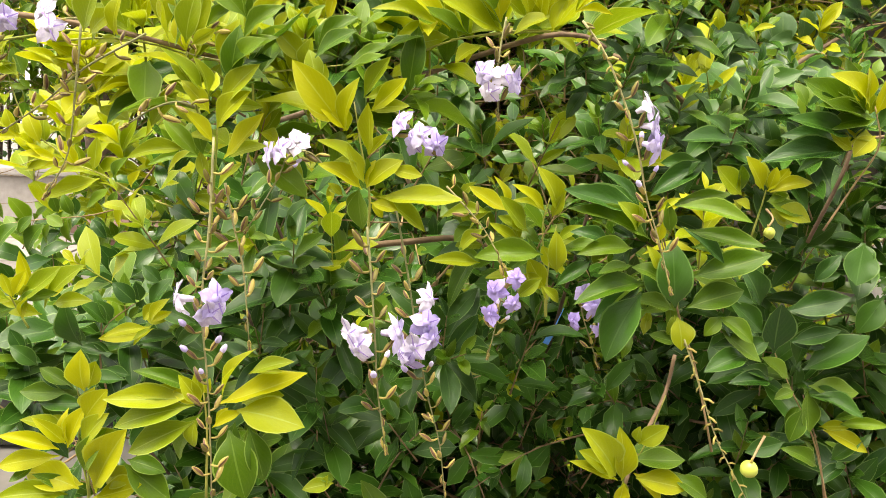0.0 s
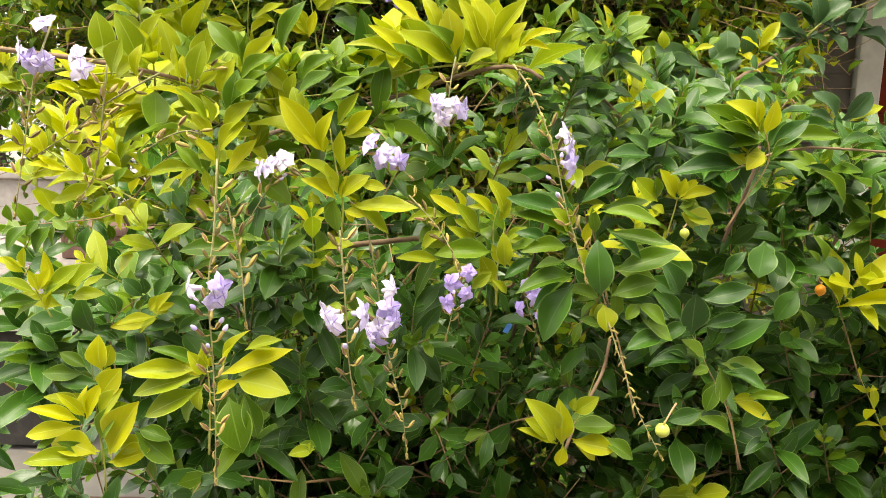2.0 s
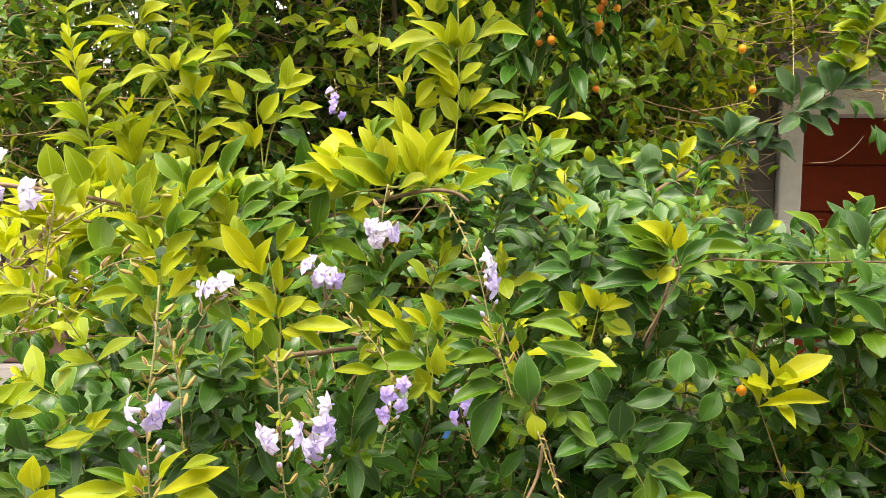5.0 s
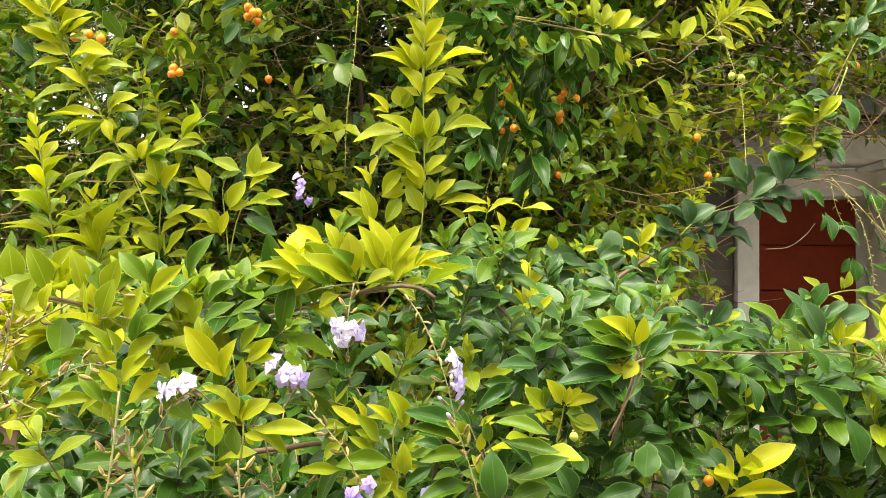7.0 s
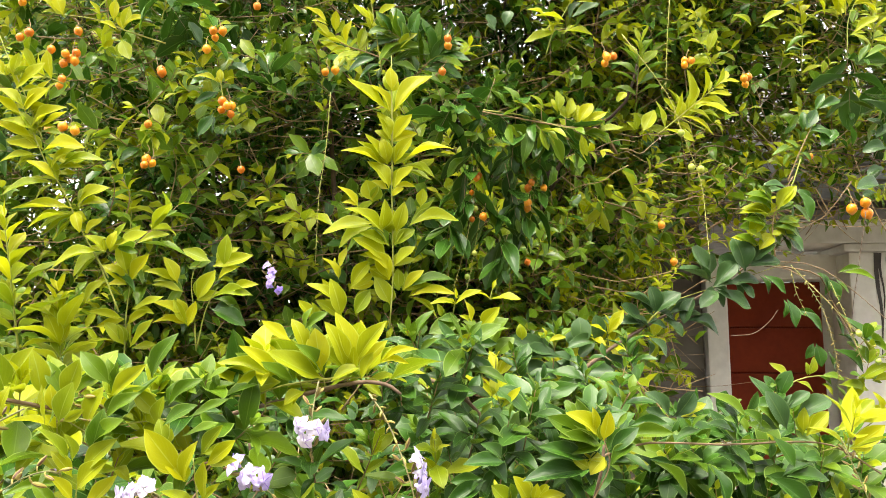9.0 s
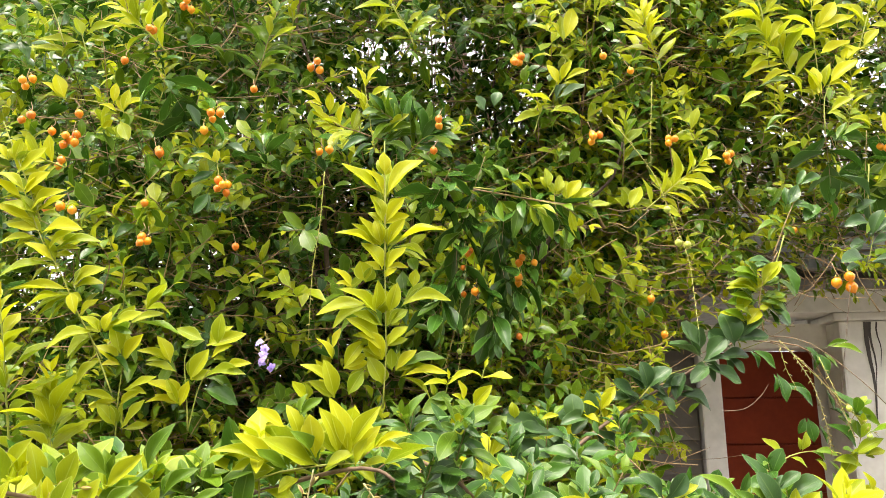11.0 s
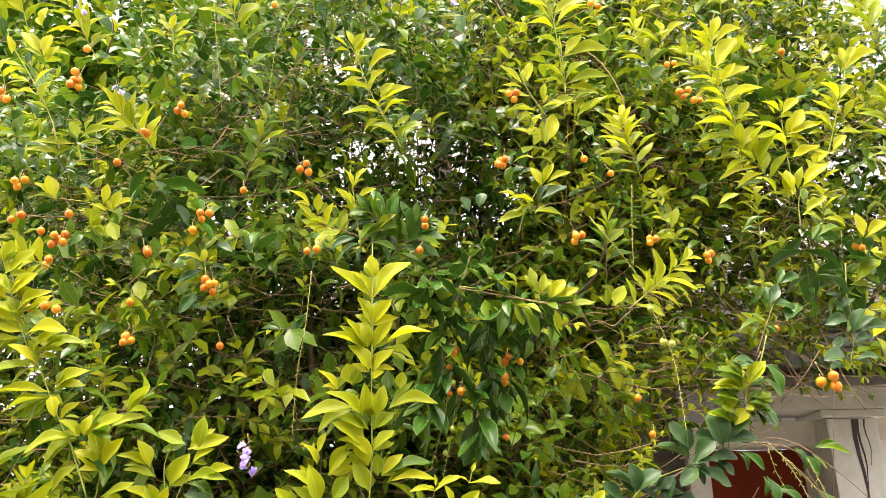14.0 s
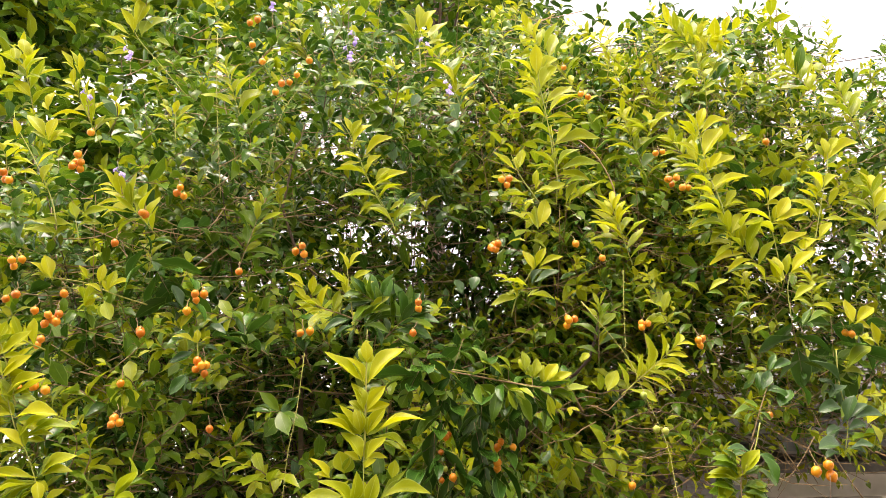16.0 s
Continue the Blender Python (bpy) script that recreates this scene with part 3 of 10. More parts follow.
def build_house():
    wall = box("wall", GREY_WALL, house, (-1.6, -0.1, 0.06, 0.26, 0, 2.30), 0.004, "weathered grey clapboard wall")
    for i in range(15):
        z = 0.02 + i * 0.15
        v, f = box_data(-1.6, -0.102, 0, 0.022, 0, 0.158, 0.003)
        ob = part("board", mesh_from("board", v, f, [GREY_WALL], smooth=False), wall)
        ob.matrix_basis = pose(0, 0.030, z, -6)
    door = box("door", RED, house, (0.003, 0.46, 0.10, 0.15, 0, 1.93), 0.004, "red painted wooden door")
    for i in range(9):
        z0 = 0.02 + i * 0.212
        box("plank", RED, door, (0.01, 0.452, 0.085, 0.099, z0, z0 + 0.207), 0.004)
    frame_w = box("door_frame", WHITE, house, (-0.096, 0.0, -0.02, 0.16, 0, 2.05), 0.008, "white weathered door frame")
    box("head", WHITE, frame_w, (0.002, 0.52, 0.0, 0.16, 1.935, 2.05), 0.006)
    wall2 = box("wall", WHITE, house, (0.465, 4.0, 0.12, 0.30, 0, 2.34), 0.004, "white painted wall")
    for i in range(15):
        z = 0.02 + i * 0.15
        v, f = box_data(0.76, 4.0, 0, 0.022, 0, 0.158, 0.003)
        ob = part("board", mesh_from("board", v, f, [WHITE], smooth=False), wall2)
        ob.matrix_basis = pose(0, 0.090, z, -6)
    col = box("column", WHITE, house, (0.50, 0.72, -0.14, 0.08, 0, 2.04), 0.012, "white square column with black streaks")
    box("capital", WHITE, col, (0.47, 0.75, -0.17, 0.10, 2.042, 2.075), 0.008)
    box("base", WHITE, col, (0.47, 0.75, -0.17, 0.10, 0, 0.14), 0.008)
    rng = random.Random(9)
    for x, wd, ln in ((0.618, 0.022, 0.46), (0.634, 0.012, 0.30), (0.664, 0.007, 0.20)):
        pts = [Vector((x + 0.006 * math.sin(5 * k), -0.1405, 2.035 - ln * k / 6)) for k in range(7)]
        verts = [q + Vector((sgn * wd * (1 - k / 7) * 0.5, 0, 0)) for k, q in enumerate(pts) for sgn in (-1, 1)]
        verts += [q + Vector((0, -0.002, 0)) for q in verts]
        quads = [(2 * k, 2 * k + 1, 2 * k + 3, 2 * k + 2) for k in range(6)]
        quads += [tuple(i + 14 for i in reversed(q)) for q in quads]
        part("streak", mesh_from("streak", verts, quads, [STAIN_AND_GAP]), col)
    corn = box("cornice", WHITE, house, (0.24, 4.0, -0.18, 0.11, 2.077, 2.17), 0.006, "stepped white cornice")
    box("moulding", WHITE, corn, (0.21, 4.0, -0.21, 0.11, 2.172, 2.20), 0.008)
    box("moulding", WHITE, corn, (0.17, 4.0, -0.24, 0.11, 2.202, 2.29), 0.01)
    box("moulding", WHITE, corn, (0.13, 4.0, -0.29, 0.11, 2.292, 2.335), 0.01)
    roof = box("roof", SLATE, house, (-1.7, 4.1, 0.05, 3.2, 2.34, 2.42), 0.01, "grey slate roof")
    me = shingle_mesh()
    rise = math.radians(33)
    for row in range(-1, 9):
        for i in range(26):
            x = -1.6 + i * 0.20 + (row % 2) * 0.1
            s = row * 0.20
            y, z = -0.16 + s * math.cos(rise), 2.36 + s * math.sin(rise)
            if x > 0.1:
                y, z = y - 0.12, z + 0.02
            part("shingle", me, roof, "", pose(x, y, z, 33 - 3 + rng.uniform(-1, 1), 0, rng.uniform(-1.5, 1.5)))
    v, f = box_data(-1.7, 4.1, -0.1, 1.9, -0.06, -0.012, 0.004)
    part("deck", mesh_from("deck", v, f, [SLATE], smooth=False), roof, "", pose(0, -0.30, 2.254, 33))


build_house()


# ---- trees behind ----
def tree(name, label, foot, height, spread, crown, leaves, size, tones, droop, seed, lean=(0, 0), low=0.4):
    """A tapered trunk, forking limbs, and a crown of leaf clumps on twigs."""
    rng = random.Random(seed)
    t = thing(name, label, "tree", at=foot)
    top = Vector((lean[0], lean[1], height * 0.8))
    pts = curve([Vector((0, 0, 0)), Vector((rng.uniform(-.1, .1), 0, height * 0.3)), Vector((lean[0] * .5, lean[1] * .5, height * 0.55)), top], 12)
    v, f = tube(pts, 0.035 * height * 0.5, 0.012, 10)
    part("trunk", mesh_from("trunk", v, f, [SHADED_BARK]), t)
    ends = []
    for i in range(crown):
        s = rng.uniform(low, 1.0)
        a, tan = path_at(pts, s)
        w = rng.uniform(0, 2 * math.pi)
        reach = spread * rng.uniform(0.35, 1.0) * (1.2 - 0.5 * s)
        b = a + Vector((math.cos(w) * reach, math.sin(w) * reach, height * rng.uniform(0.0, 0.22)))
        q = bend(a, b, (0, 0, 0.12 * reach), 7)
        v, f = tube(q, 0.018 * (1.4 - s) + 0.006, 0.004, 6)
        part("limb", mesh_from("limb", v, f, [SHADED_BARK]), t)
        ends += [path_at(q, u)[0] for u in (0.5, 0.75, 1.0)]
    j = Joined()
    per = max(1, leaves // len(ends))
    for e in ends:
        for c in range(max(1, per // 8)):
            o = Vector((rng.gauss(0, .30), rng.gauss(0, .30), rng.gauss(0, .22))) * spread * 0.42
            hub = e + o
            for k in range(8):
                w = rng.uniform(0, 6.28)
                way = Vector((math.cos(w), math.sin(w), rng.uniform(-droop, 0.5 - droop * 0.3)))
                p = hub + Vector((rng.gauss(0, 1), rng.gauss(0, 1), rng.gauss(0, 1))) * size * 0.45
                add_leaf(j, rng, leaf_pose(p, way, Vector((rng.uniform(-.4, .4), rng.uniform(-.4, .4), 1)), size * rng.uniform(.7, 1.2)), rng.choice(tones))
    part("crown", j.mesh("crown", list(TONES)), t, "dense leafy crown")["kind"] = "stuff"
    return t


tree("tree", "tall dark tree with large drooping leaves", (-2.5, 5.4, 0), 7.6, 1.5, 34, 9000, 0.20, (1, 1, 2, 0), 0.9, 3)
tree("tree", "slender tree with small loose leaves against the sky", (1.0, 5.2, 0), 8.8, 1.7, 34, 8000, 0.12, (0, 0, 1, 1, 2), 0.3, 5, low=0.72)
tree("tree", "leafy tree closing the view behind the shrub", (-0.9, 4.6, 0), 6.6, 1.4, 46, 17000, 0.13, (0, 1, 1, 1, 2), 0.3, 6, low=0.2)
tree("tree", "dark green tree rising behind the roof", (3.4, 6.8, 0), 6.8, 1.6, 22, 3200, 0.13, (0, 0, 1), 0.4, 8)


def light_blocking_wall():
    """An unseen plain wall, added behind the camera to block low sky light."""
    w = new("wall_south", mesh_from("wall_south", *box_data(-9, 9, -2.6, -2.4, 0, 3.6, 0.01), [GREY_WALL], smooth=False))
    tagged(w, "unseen plain grey wall added to block low sky light", "wall", kind="structure")


light_blocking_wall()


def hedge():
    """A loose hedge that closes the view behind the shrubs."""
    rng = random.Random(21)
    h = thing("hedge", "tall loose dark green hedge along the yard", "hedge")
    h["kind"] = "stuff"
    j = Joined()
    for k in range(60):
        x = -7 + 7.6 * k / 59
        v, f = tube(bend((x, 6.9, 0), (x + rng.uniform(-.3, .3), 6.9 + rng.uniform(-.3, .3), 3.5), (0, 0, 0), 5), 0.02, 0.006, 5)
        j.add(v, f, 4)
    for k in range(13000):
        p = Vector((rng.uniform(-7.2, 0.9), rng.uniform(6.4, 7.4), rng.uniform(0.05, 3.9 + 0.4 * math.sin(k))))
        w = rng.uniform(0, 6.28)
        add_leaf(j, rng, leaf_pose(p, Vector((math.cos(w), math.sin(w), rng.uniform(-.5, .4))), Vector((0, -.4, 1)), rng.uniform(0.08, 0.15)), rng.choice((0, 0, 0, 1, 1)))
    part("foliage", j.mesh("foliage", [*TONES, SHADED_BARK]), h)


hedge()


# ---- shrubs ----
front = thing("flowering_shrub", "golden-leaved flowering shrub with lilac flower racemes", "shrub")
back = thing("berry_shrub", "tall golden-green shrub hung with orange berries", "shrub")


def branch(parent, points, r0, r1, mat):
    v, f = tube(curve(points, 14), r0, r1, 7)
    return part("branch", mesh_from("branch", v, f, [mat]), parent, "bare brown twig")


def limb_foliage(parent, root, end, shoots, reach, size, g0, g1, twigs, seed, keep, squash=1.0, pairs=5, bright=0.16):
    """One limb from the root, with a tangle of twigs and leafy side shoots round its outer half."""
    rng = random.Random(seed)
    root, end = Vector(root), Vector(end)
    mid = root.lerp(end, 0.45) + Vector((rng.uniform(-.1, .1), rng.uniform(-.05, .1), 0.12))
    if end.x > 1.0 and parent is back:
        mid = Vector((0.72 + rng.uniform(-.1, .1), root.y, max(2.25, end.z - 0.5)))
    pts = curve([root, mid, end], 12)
    v, f = tube(pts, 0.005, 0.0015, 6)
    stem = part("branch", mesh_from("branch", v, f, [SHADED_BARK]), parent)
    j = Joined()
    for i in range(twigs):
        a, tan = path_at(pts, rng.uniform(0.35, 1.0))
        a = a + Vector((rng.gauss(0, .5), rng.gauss(0, .45), rng.gauss(0, .45))) * reach
        d = Vector((rng.gauss(0, 1), rng.gauss(0, .5), rng.gauss(0, .38))).normalized() * min(0.42, reach * rng.uniform(.5, 1.6))
        if not keep(a + d * 0.5, rng):
            continue
        v, f = tube(bend(a, a + d, (0, 0, -0.1 * reach), 5), rng.uniform(0.0012, 0.0024), 0.0007, 4)
        j.add(v, f, 4)
    for i in range(shoots):
        a, tan = path_at(pts, rng.uniform(0.45, 1.0))
        a = a + Vector((rng.gauss(0, .55), rng.gauss(0, .5), rng.gauss(0, .55) * squash)) * reach
        d = Vector((rng.gauss(0, .8), rng.gauss(-.3, .6), rng.gauss(.45, .6))).normalized() * size * rng.uniform(1.5, 3.2)
        if not keep(a + d * 0.6, rng):
            continue
        q = bend(a, a + d, (0, 0, 0.01), 6)
        v, f = tube(q, 0.0011, 0.0006, 4)
        j.add(v, f, 4)
        # a random share of shoots gets lighter leaf tones, as if lit
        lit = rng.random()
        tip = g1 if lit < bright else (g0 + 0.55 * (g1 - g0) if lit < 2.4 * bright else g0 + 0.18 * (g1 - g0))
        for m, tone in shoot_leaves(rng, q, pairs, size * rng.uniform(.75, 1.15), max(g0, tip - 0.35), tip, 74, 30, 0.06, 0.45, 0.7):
            add_leaf(j, rng, m, tone)
    if j.n:
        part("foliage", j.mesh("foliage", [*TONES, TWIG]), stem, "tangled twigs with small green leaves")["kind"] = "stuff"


SKYLINE = ((-0.9, 0.66), (-0.49, 0.72), (-0.36, 0.62), (-0.30, 0.66), (-0.27, 1.02), (0.02, 1.05), (0.07, 0.95), (0.30, 1.0), (0.48, 0.96), (0.60, 1.02), (0.85, 1.12), (0.93, 1.02), (1.3, 1.06))


def crown_line(sx):
    for (a, za), (b, zb) in zip(SKYLINE, SKYLINE[1:]):
        if a <= sx <= b:
            return za + (zb - za) * (sx - a) / (b - a)
    return 0.7


SKY_GAPS = ((0.054, 0.514, 0.058, 0.037), (0.154, 0.526, 0.068, 0.066), (0.265, 0.506, 0.053, 0.057), (0.178, 0.419, 0.067, 0.053), (0.153, 0.3, 0.032, 0.05), (0.275, 0.542, 0.055, 0.04), (0.27, 0.407, 0.034, 0.036))


def gap_share(p):
    """How much foliage stands there: little before the house, at the openings to the sky, on the thin left side and above the crown."""
    r = p.y + 0.14
    sx, sz = (p.x - 0.04) / r, (p.z - 1.58) / r
    if sx > 0.49 and sz < 0.30:
        return 0.02 if sz < 0.11 or (sx > 0.64 and sz < 0.19) else (0.4 if sz < 0.2 else 0.85)
    for ox, oz, rx, rz in SKY_GAPS:
        if ((sx - ox) / rx) ** 2 + ((sz - oz) / rz) ** 2 < 1:
            return 0.52 if ox < 0.1 else 0.34
    if -0.16 < sx < 0.06 and -0.02 < sz < 0.34 and p.y < 2.4:
        return 0.80
    if 0.25 < sx <= 0.62 and 0.2 < sz < 0.44 and p.y < 2.4:
        return 0.62
    if sx < -0.36 and sz < -0.02:
        return 0.35
    if sz > crown_line(sx) + 0.03 * math.sin(23 * sx):
        return 0.04
    return 1.0


def clear_view(p, rng):
    return rng.random() < gap_share(p)


def back_mass():
    rng = random.Random(77)
    k = 0
    for ix in range(12):
        for iz in range(7):
            x = -1.75 + ix * 0.44 + rng.uniform(-.12, .12)
            z = 1.15 + iz * 0.46 + rng.uniform(-.12, .12)
            y = 1.98 + rng.uniform(-.1, .1) + 0.10 * (iz % 2)
            k += 1
            if gap_share(Vector((x, y, z))) > 0.5:
                # lighter tones in the low rows put fill light into the leaf colour
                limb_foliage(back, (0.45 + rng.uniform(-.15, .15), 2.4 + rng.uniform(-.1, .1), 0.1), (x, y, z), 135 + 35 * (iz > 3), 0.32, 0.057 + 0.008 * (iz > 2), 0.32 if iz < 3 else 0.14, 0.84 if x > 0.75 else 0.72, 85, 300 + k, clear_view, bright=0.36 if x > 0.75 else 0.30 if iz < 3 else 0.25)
    for ix in range(8):
        for iz in range(6):
            x = -2.1 + ix * 0.75 + rng.uniform(-.2, .2)
            z = 1.2 + iz * 0.62 + rng.uniform(-.15, .15)
            k += 1
            if gap_share(Vector((x, 2.7, z))) > 0.5:
                # same for the rear layer: low rows lightened, high rows darkened by tone
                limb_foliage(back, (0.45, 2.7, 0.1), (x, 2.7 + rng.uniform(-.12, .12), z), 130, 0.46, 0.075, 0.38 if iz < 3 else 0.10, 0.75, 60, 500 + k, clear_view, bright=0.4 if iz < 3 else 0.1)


back_mass()


def gold_shoots():
    """Upright golden shoots all over the crown of the shrub behind; their leaves are joined shoot by shoot."""
    rng = random.Random(8)
    for i in range(150):
        sx, sz = rng.uniform(-0.5, 1.02), rng.uniform(0.10, 1.0)
        y = rng.uniform(1.5, 1.85)
        r = y + 0.14
        base = Vector((0.04 + sx * r, y, 1.58 + sz * r))
        rich = 0.24 + 0.6 * max(0, min(1, (sx + 0.1) * (sz + 0.2) * 1.6)) + (0.2 if sx < -0.2 else 0)
        if gap_share(base) < 0.9 or rng.random() > 0.5 * rich:
            continue
        way = Vector((rng.gauss(-0.25, 0.35), rng.gauss(-0.25, 0.2), 1.0)).normalized() * rng.uniform(0.12, 0.30)
        q = bend(base, base + way, (0.02, 0, 0.01), 9)
        v, f = tube(q, 0.0016, 0.0007, 5)
        stem = part("shoot", mesh_from("shoot", v, f, [YOUNG_STEM]), back)
        j = Joined()
        top = rng.uniform(0.8, 1.05)
        for m, tone in shoot_leaves(rng, q, int(5 + way.length * 22), rng.uniform(0.046, 0.058), top - 0.35, top, 60, 30, 0.02, 0.4, 0.6, 0.3, 0.5, True):
            add_leaf(j, rng, m, tone)
        part("foliage", j.mesh("foliage", list(TONES)), stem)["kind"] = "stuff"


gold_shoots()


def green_shoots():
    """Short leafy shoots inside the crown of the shrub behind, and olive ones lower down in its shade."""
    rng = random.Random(19)
    for i in range(100):
        upper = i < 52
        sx, sz = (rng.uniform(-0.32, 0.12), rng.uniform(0.47, 0.92)) if upper else (rng.uniform(-0.34, 0.16), rng.uniform(0.13, 0.38))
        y = rng.uniform(1.5, 1.75) if upper else rng.uniform(1.52, 1.78)
        r = y + 0.14
        base = Vector((0.04 + sx * r, y, 1.58 + sz * r))
        way = Vector((rng.gauss(0, 0.6), rng.gauss(-0.5, 0.3), rng.gauss(0.35, 0.4))).normalized() * rng.uniform(0.10, 0.18)
        q = bend(base, base + way, (0.02, 0, 0.01), 8)
        v, f = tube(q, 0.0016, 0.0007, 5)
        stem = part("shoot", mesh_from("shoot", v, f, [TWIG]), back)
        j = Joined()
        top = rng.uniform(0.2, 0.55) if upper else rng.uniform(0.42, 0.75)
        for m, tone in shoot_leaves(rng, q, rng.randint(4, 6), rng.uniform(0.058, 0.072), top - 0.25, top, 66, 30, 0.02, 0.4, 0.7, 0.4, 0.8):
            add_leaf(j, rng, m, tone)
        part("foliage", j.mesh("foliage", list(TONES)), stem)["kind"] = "stuff"


green_shoots()


def front_view(p, rng):
    """Keeps the inner leaves under the crown line and off the open left side."""
    r = p.y + 0.03
    sx, sz = p.x / r, (p.z - 1.52) / r
    if sx < -0.40 and sz > -0.22:
        return False
    return p.z < 1.56 - 0.05 * abs(p.x)


def front_mass():
    rng = random.Random(55)
    k = 0
    for ix in range(7):
        for iz in range(4):
            x = -0.36 + ix * 0.17 + rng.uniform(-.04, .04)
            z = 0.95 + iz * 0.17 + rng.uniform(-.03, .03)
            # top tone falls with height: inner shade put into the leaf colour
            limb_foliage(front, (0.12 + rng.uniform(-.08, .08), 1.0, 0.1), (x, (0.96 if 0.0 < x < 0.26 and z < 1.3 else 0.78) + rng.uniform(-.06, .06), z), 60, 0.12, 0.045, 0.0, 0.25 + 0.09 * iz, 10, 900 + k, front_view)
            k += 1
    for x, y, z in ((0.56, 0.74, 1.30), (0.66, 0.74, 1.34), (0.77, 0.78, 1.39), (0.60, 0.80, 1.22), (0.72, 0.80, 1.28)):
        limb_foliage(front, (0.25, 1.0, 0.1), (x, y, z), 48, 0.10, 0.042, 0.06, 0.5, 8, 950 + k, front_view, bright=0.2)
        k += 1


front_mass()


def canopy():
    """The outer leaves of the front shrub: leafy shoots over its rounded face, golden on the sunny side, dark on the
    other; the tones are leaf colour with some light and shade put in.
    """
    rng = random.Random(11)
    k = 2000
    for ix in range(17):
        for iz in range(7):
            x = -0.42 + ix * 0.072 + rng.uniform(-.03, .03)
            z = 1.10 + iz * 0.075 + rng.uniform(-.03, .03)
            y = 0.54 + 0.5 * max(0, z - 1.40) + 0.12 * max(0, -x) + 0.10 * max(0, x - 0.2) + (0.10 if x > 0.2 else 0.0) + rng.uniform(-.03, .03)
            if z > 1.52 - 0.15 * max(0, x - 0.4) or (x < -0.2 and z > 1.36 and rng.random() < 0.5) or (x < -0.27 and z > 1.27):
                continue
            if 0.0 < x < 0.24 and z < 1.31 and rng.random() < 0.95:
                continue
            # leaf tone by place: own colour, plus light and shade put into it
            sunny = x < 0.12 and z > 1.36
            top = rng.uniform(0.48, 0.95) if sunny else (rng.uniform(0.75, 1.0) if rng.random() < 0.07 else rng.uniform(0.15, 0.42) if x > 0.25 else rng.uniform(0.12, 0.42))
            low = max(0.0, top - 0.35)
            d = Vector((rng.uniform(-.6, .6), rng.uniform(-.8, .0), rng.uniform(.4, 1.0))).normalized() * rng.uniform(0.05, 0.10)
            k += 1
            if x > 0.25 and z > 1.3:
                e = Vector((rng.uniform(-.03, .03), 0.03, rng.uniform(-.02, .03)))
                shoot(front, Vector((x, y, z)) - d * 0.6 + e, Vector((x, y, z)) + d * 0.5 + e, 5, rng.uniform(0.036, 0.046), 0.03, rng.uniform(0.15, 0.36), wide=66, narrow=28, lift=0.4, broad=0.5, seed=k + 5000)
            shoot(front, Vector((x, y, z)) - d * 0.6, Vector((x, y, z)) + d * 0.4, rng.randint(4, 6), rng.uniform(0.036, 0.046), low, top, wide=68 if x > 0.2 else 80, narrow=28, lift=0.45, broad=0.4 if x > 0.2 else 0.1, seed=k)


canopy()


BLUE = plain_material("blue_plastic", (0.04, 0.20, 0.60), (0.08, 0.32, 0.80), 60, 0.4, 0.05)
CLAY = plain_material("brown_clay", (0.13, 0.07, 0.055), (0.27, 0.16, 0.13), 12, 0.9, 0.5)


def plant_tag(parent, at):
    """A small blue plastic tag tied to a twig."""
    v, f = box_data(-0.003, 0.003, -0.0004, 0.0004, -0.0055, 0.0055, 0.0003)
    tag = part("plant_tag", mesh_from("plant_tag", v, f, [BLUE], smooth=False), parent, "small blue plastic plant tag", pose(*at, 10, 25, 20))
    v, f = tube(bend((0, 0, 0.0055), (0.004, 0.01, 0.03), (0, 0, 0.002), 5), 0.0004, 0.0004, 4)
    part("tie", mesh_from("tie", v, f, [BLUE]), tag)


def clay_planter(x0, x1, y, top):
    t = thing("clay_planter", "long brown clay planter standing on the terrace", "planter")
    box("trough", CLAY, t, (x0, x1, y, y + 0.30, 0.705, top - 0.045), 0.012)
    box("rim", CLAY, t, (x0 - 0.02, x1 + 0.02, y - 0.02, y + 0.32, top - 0.043, top), 0.012)


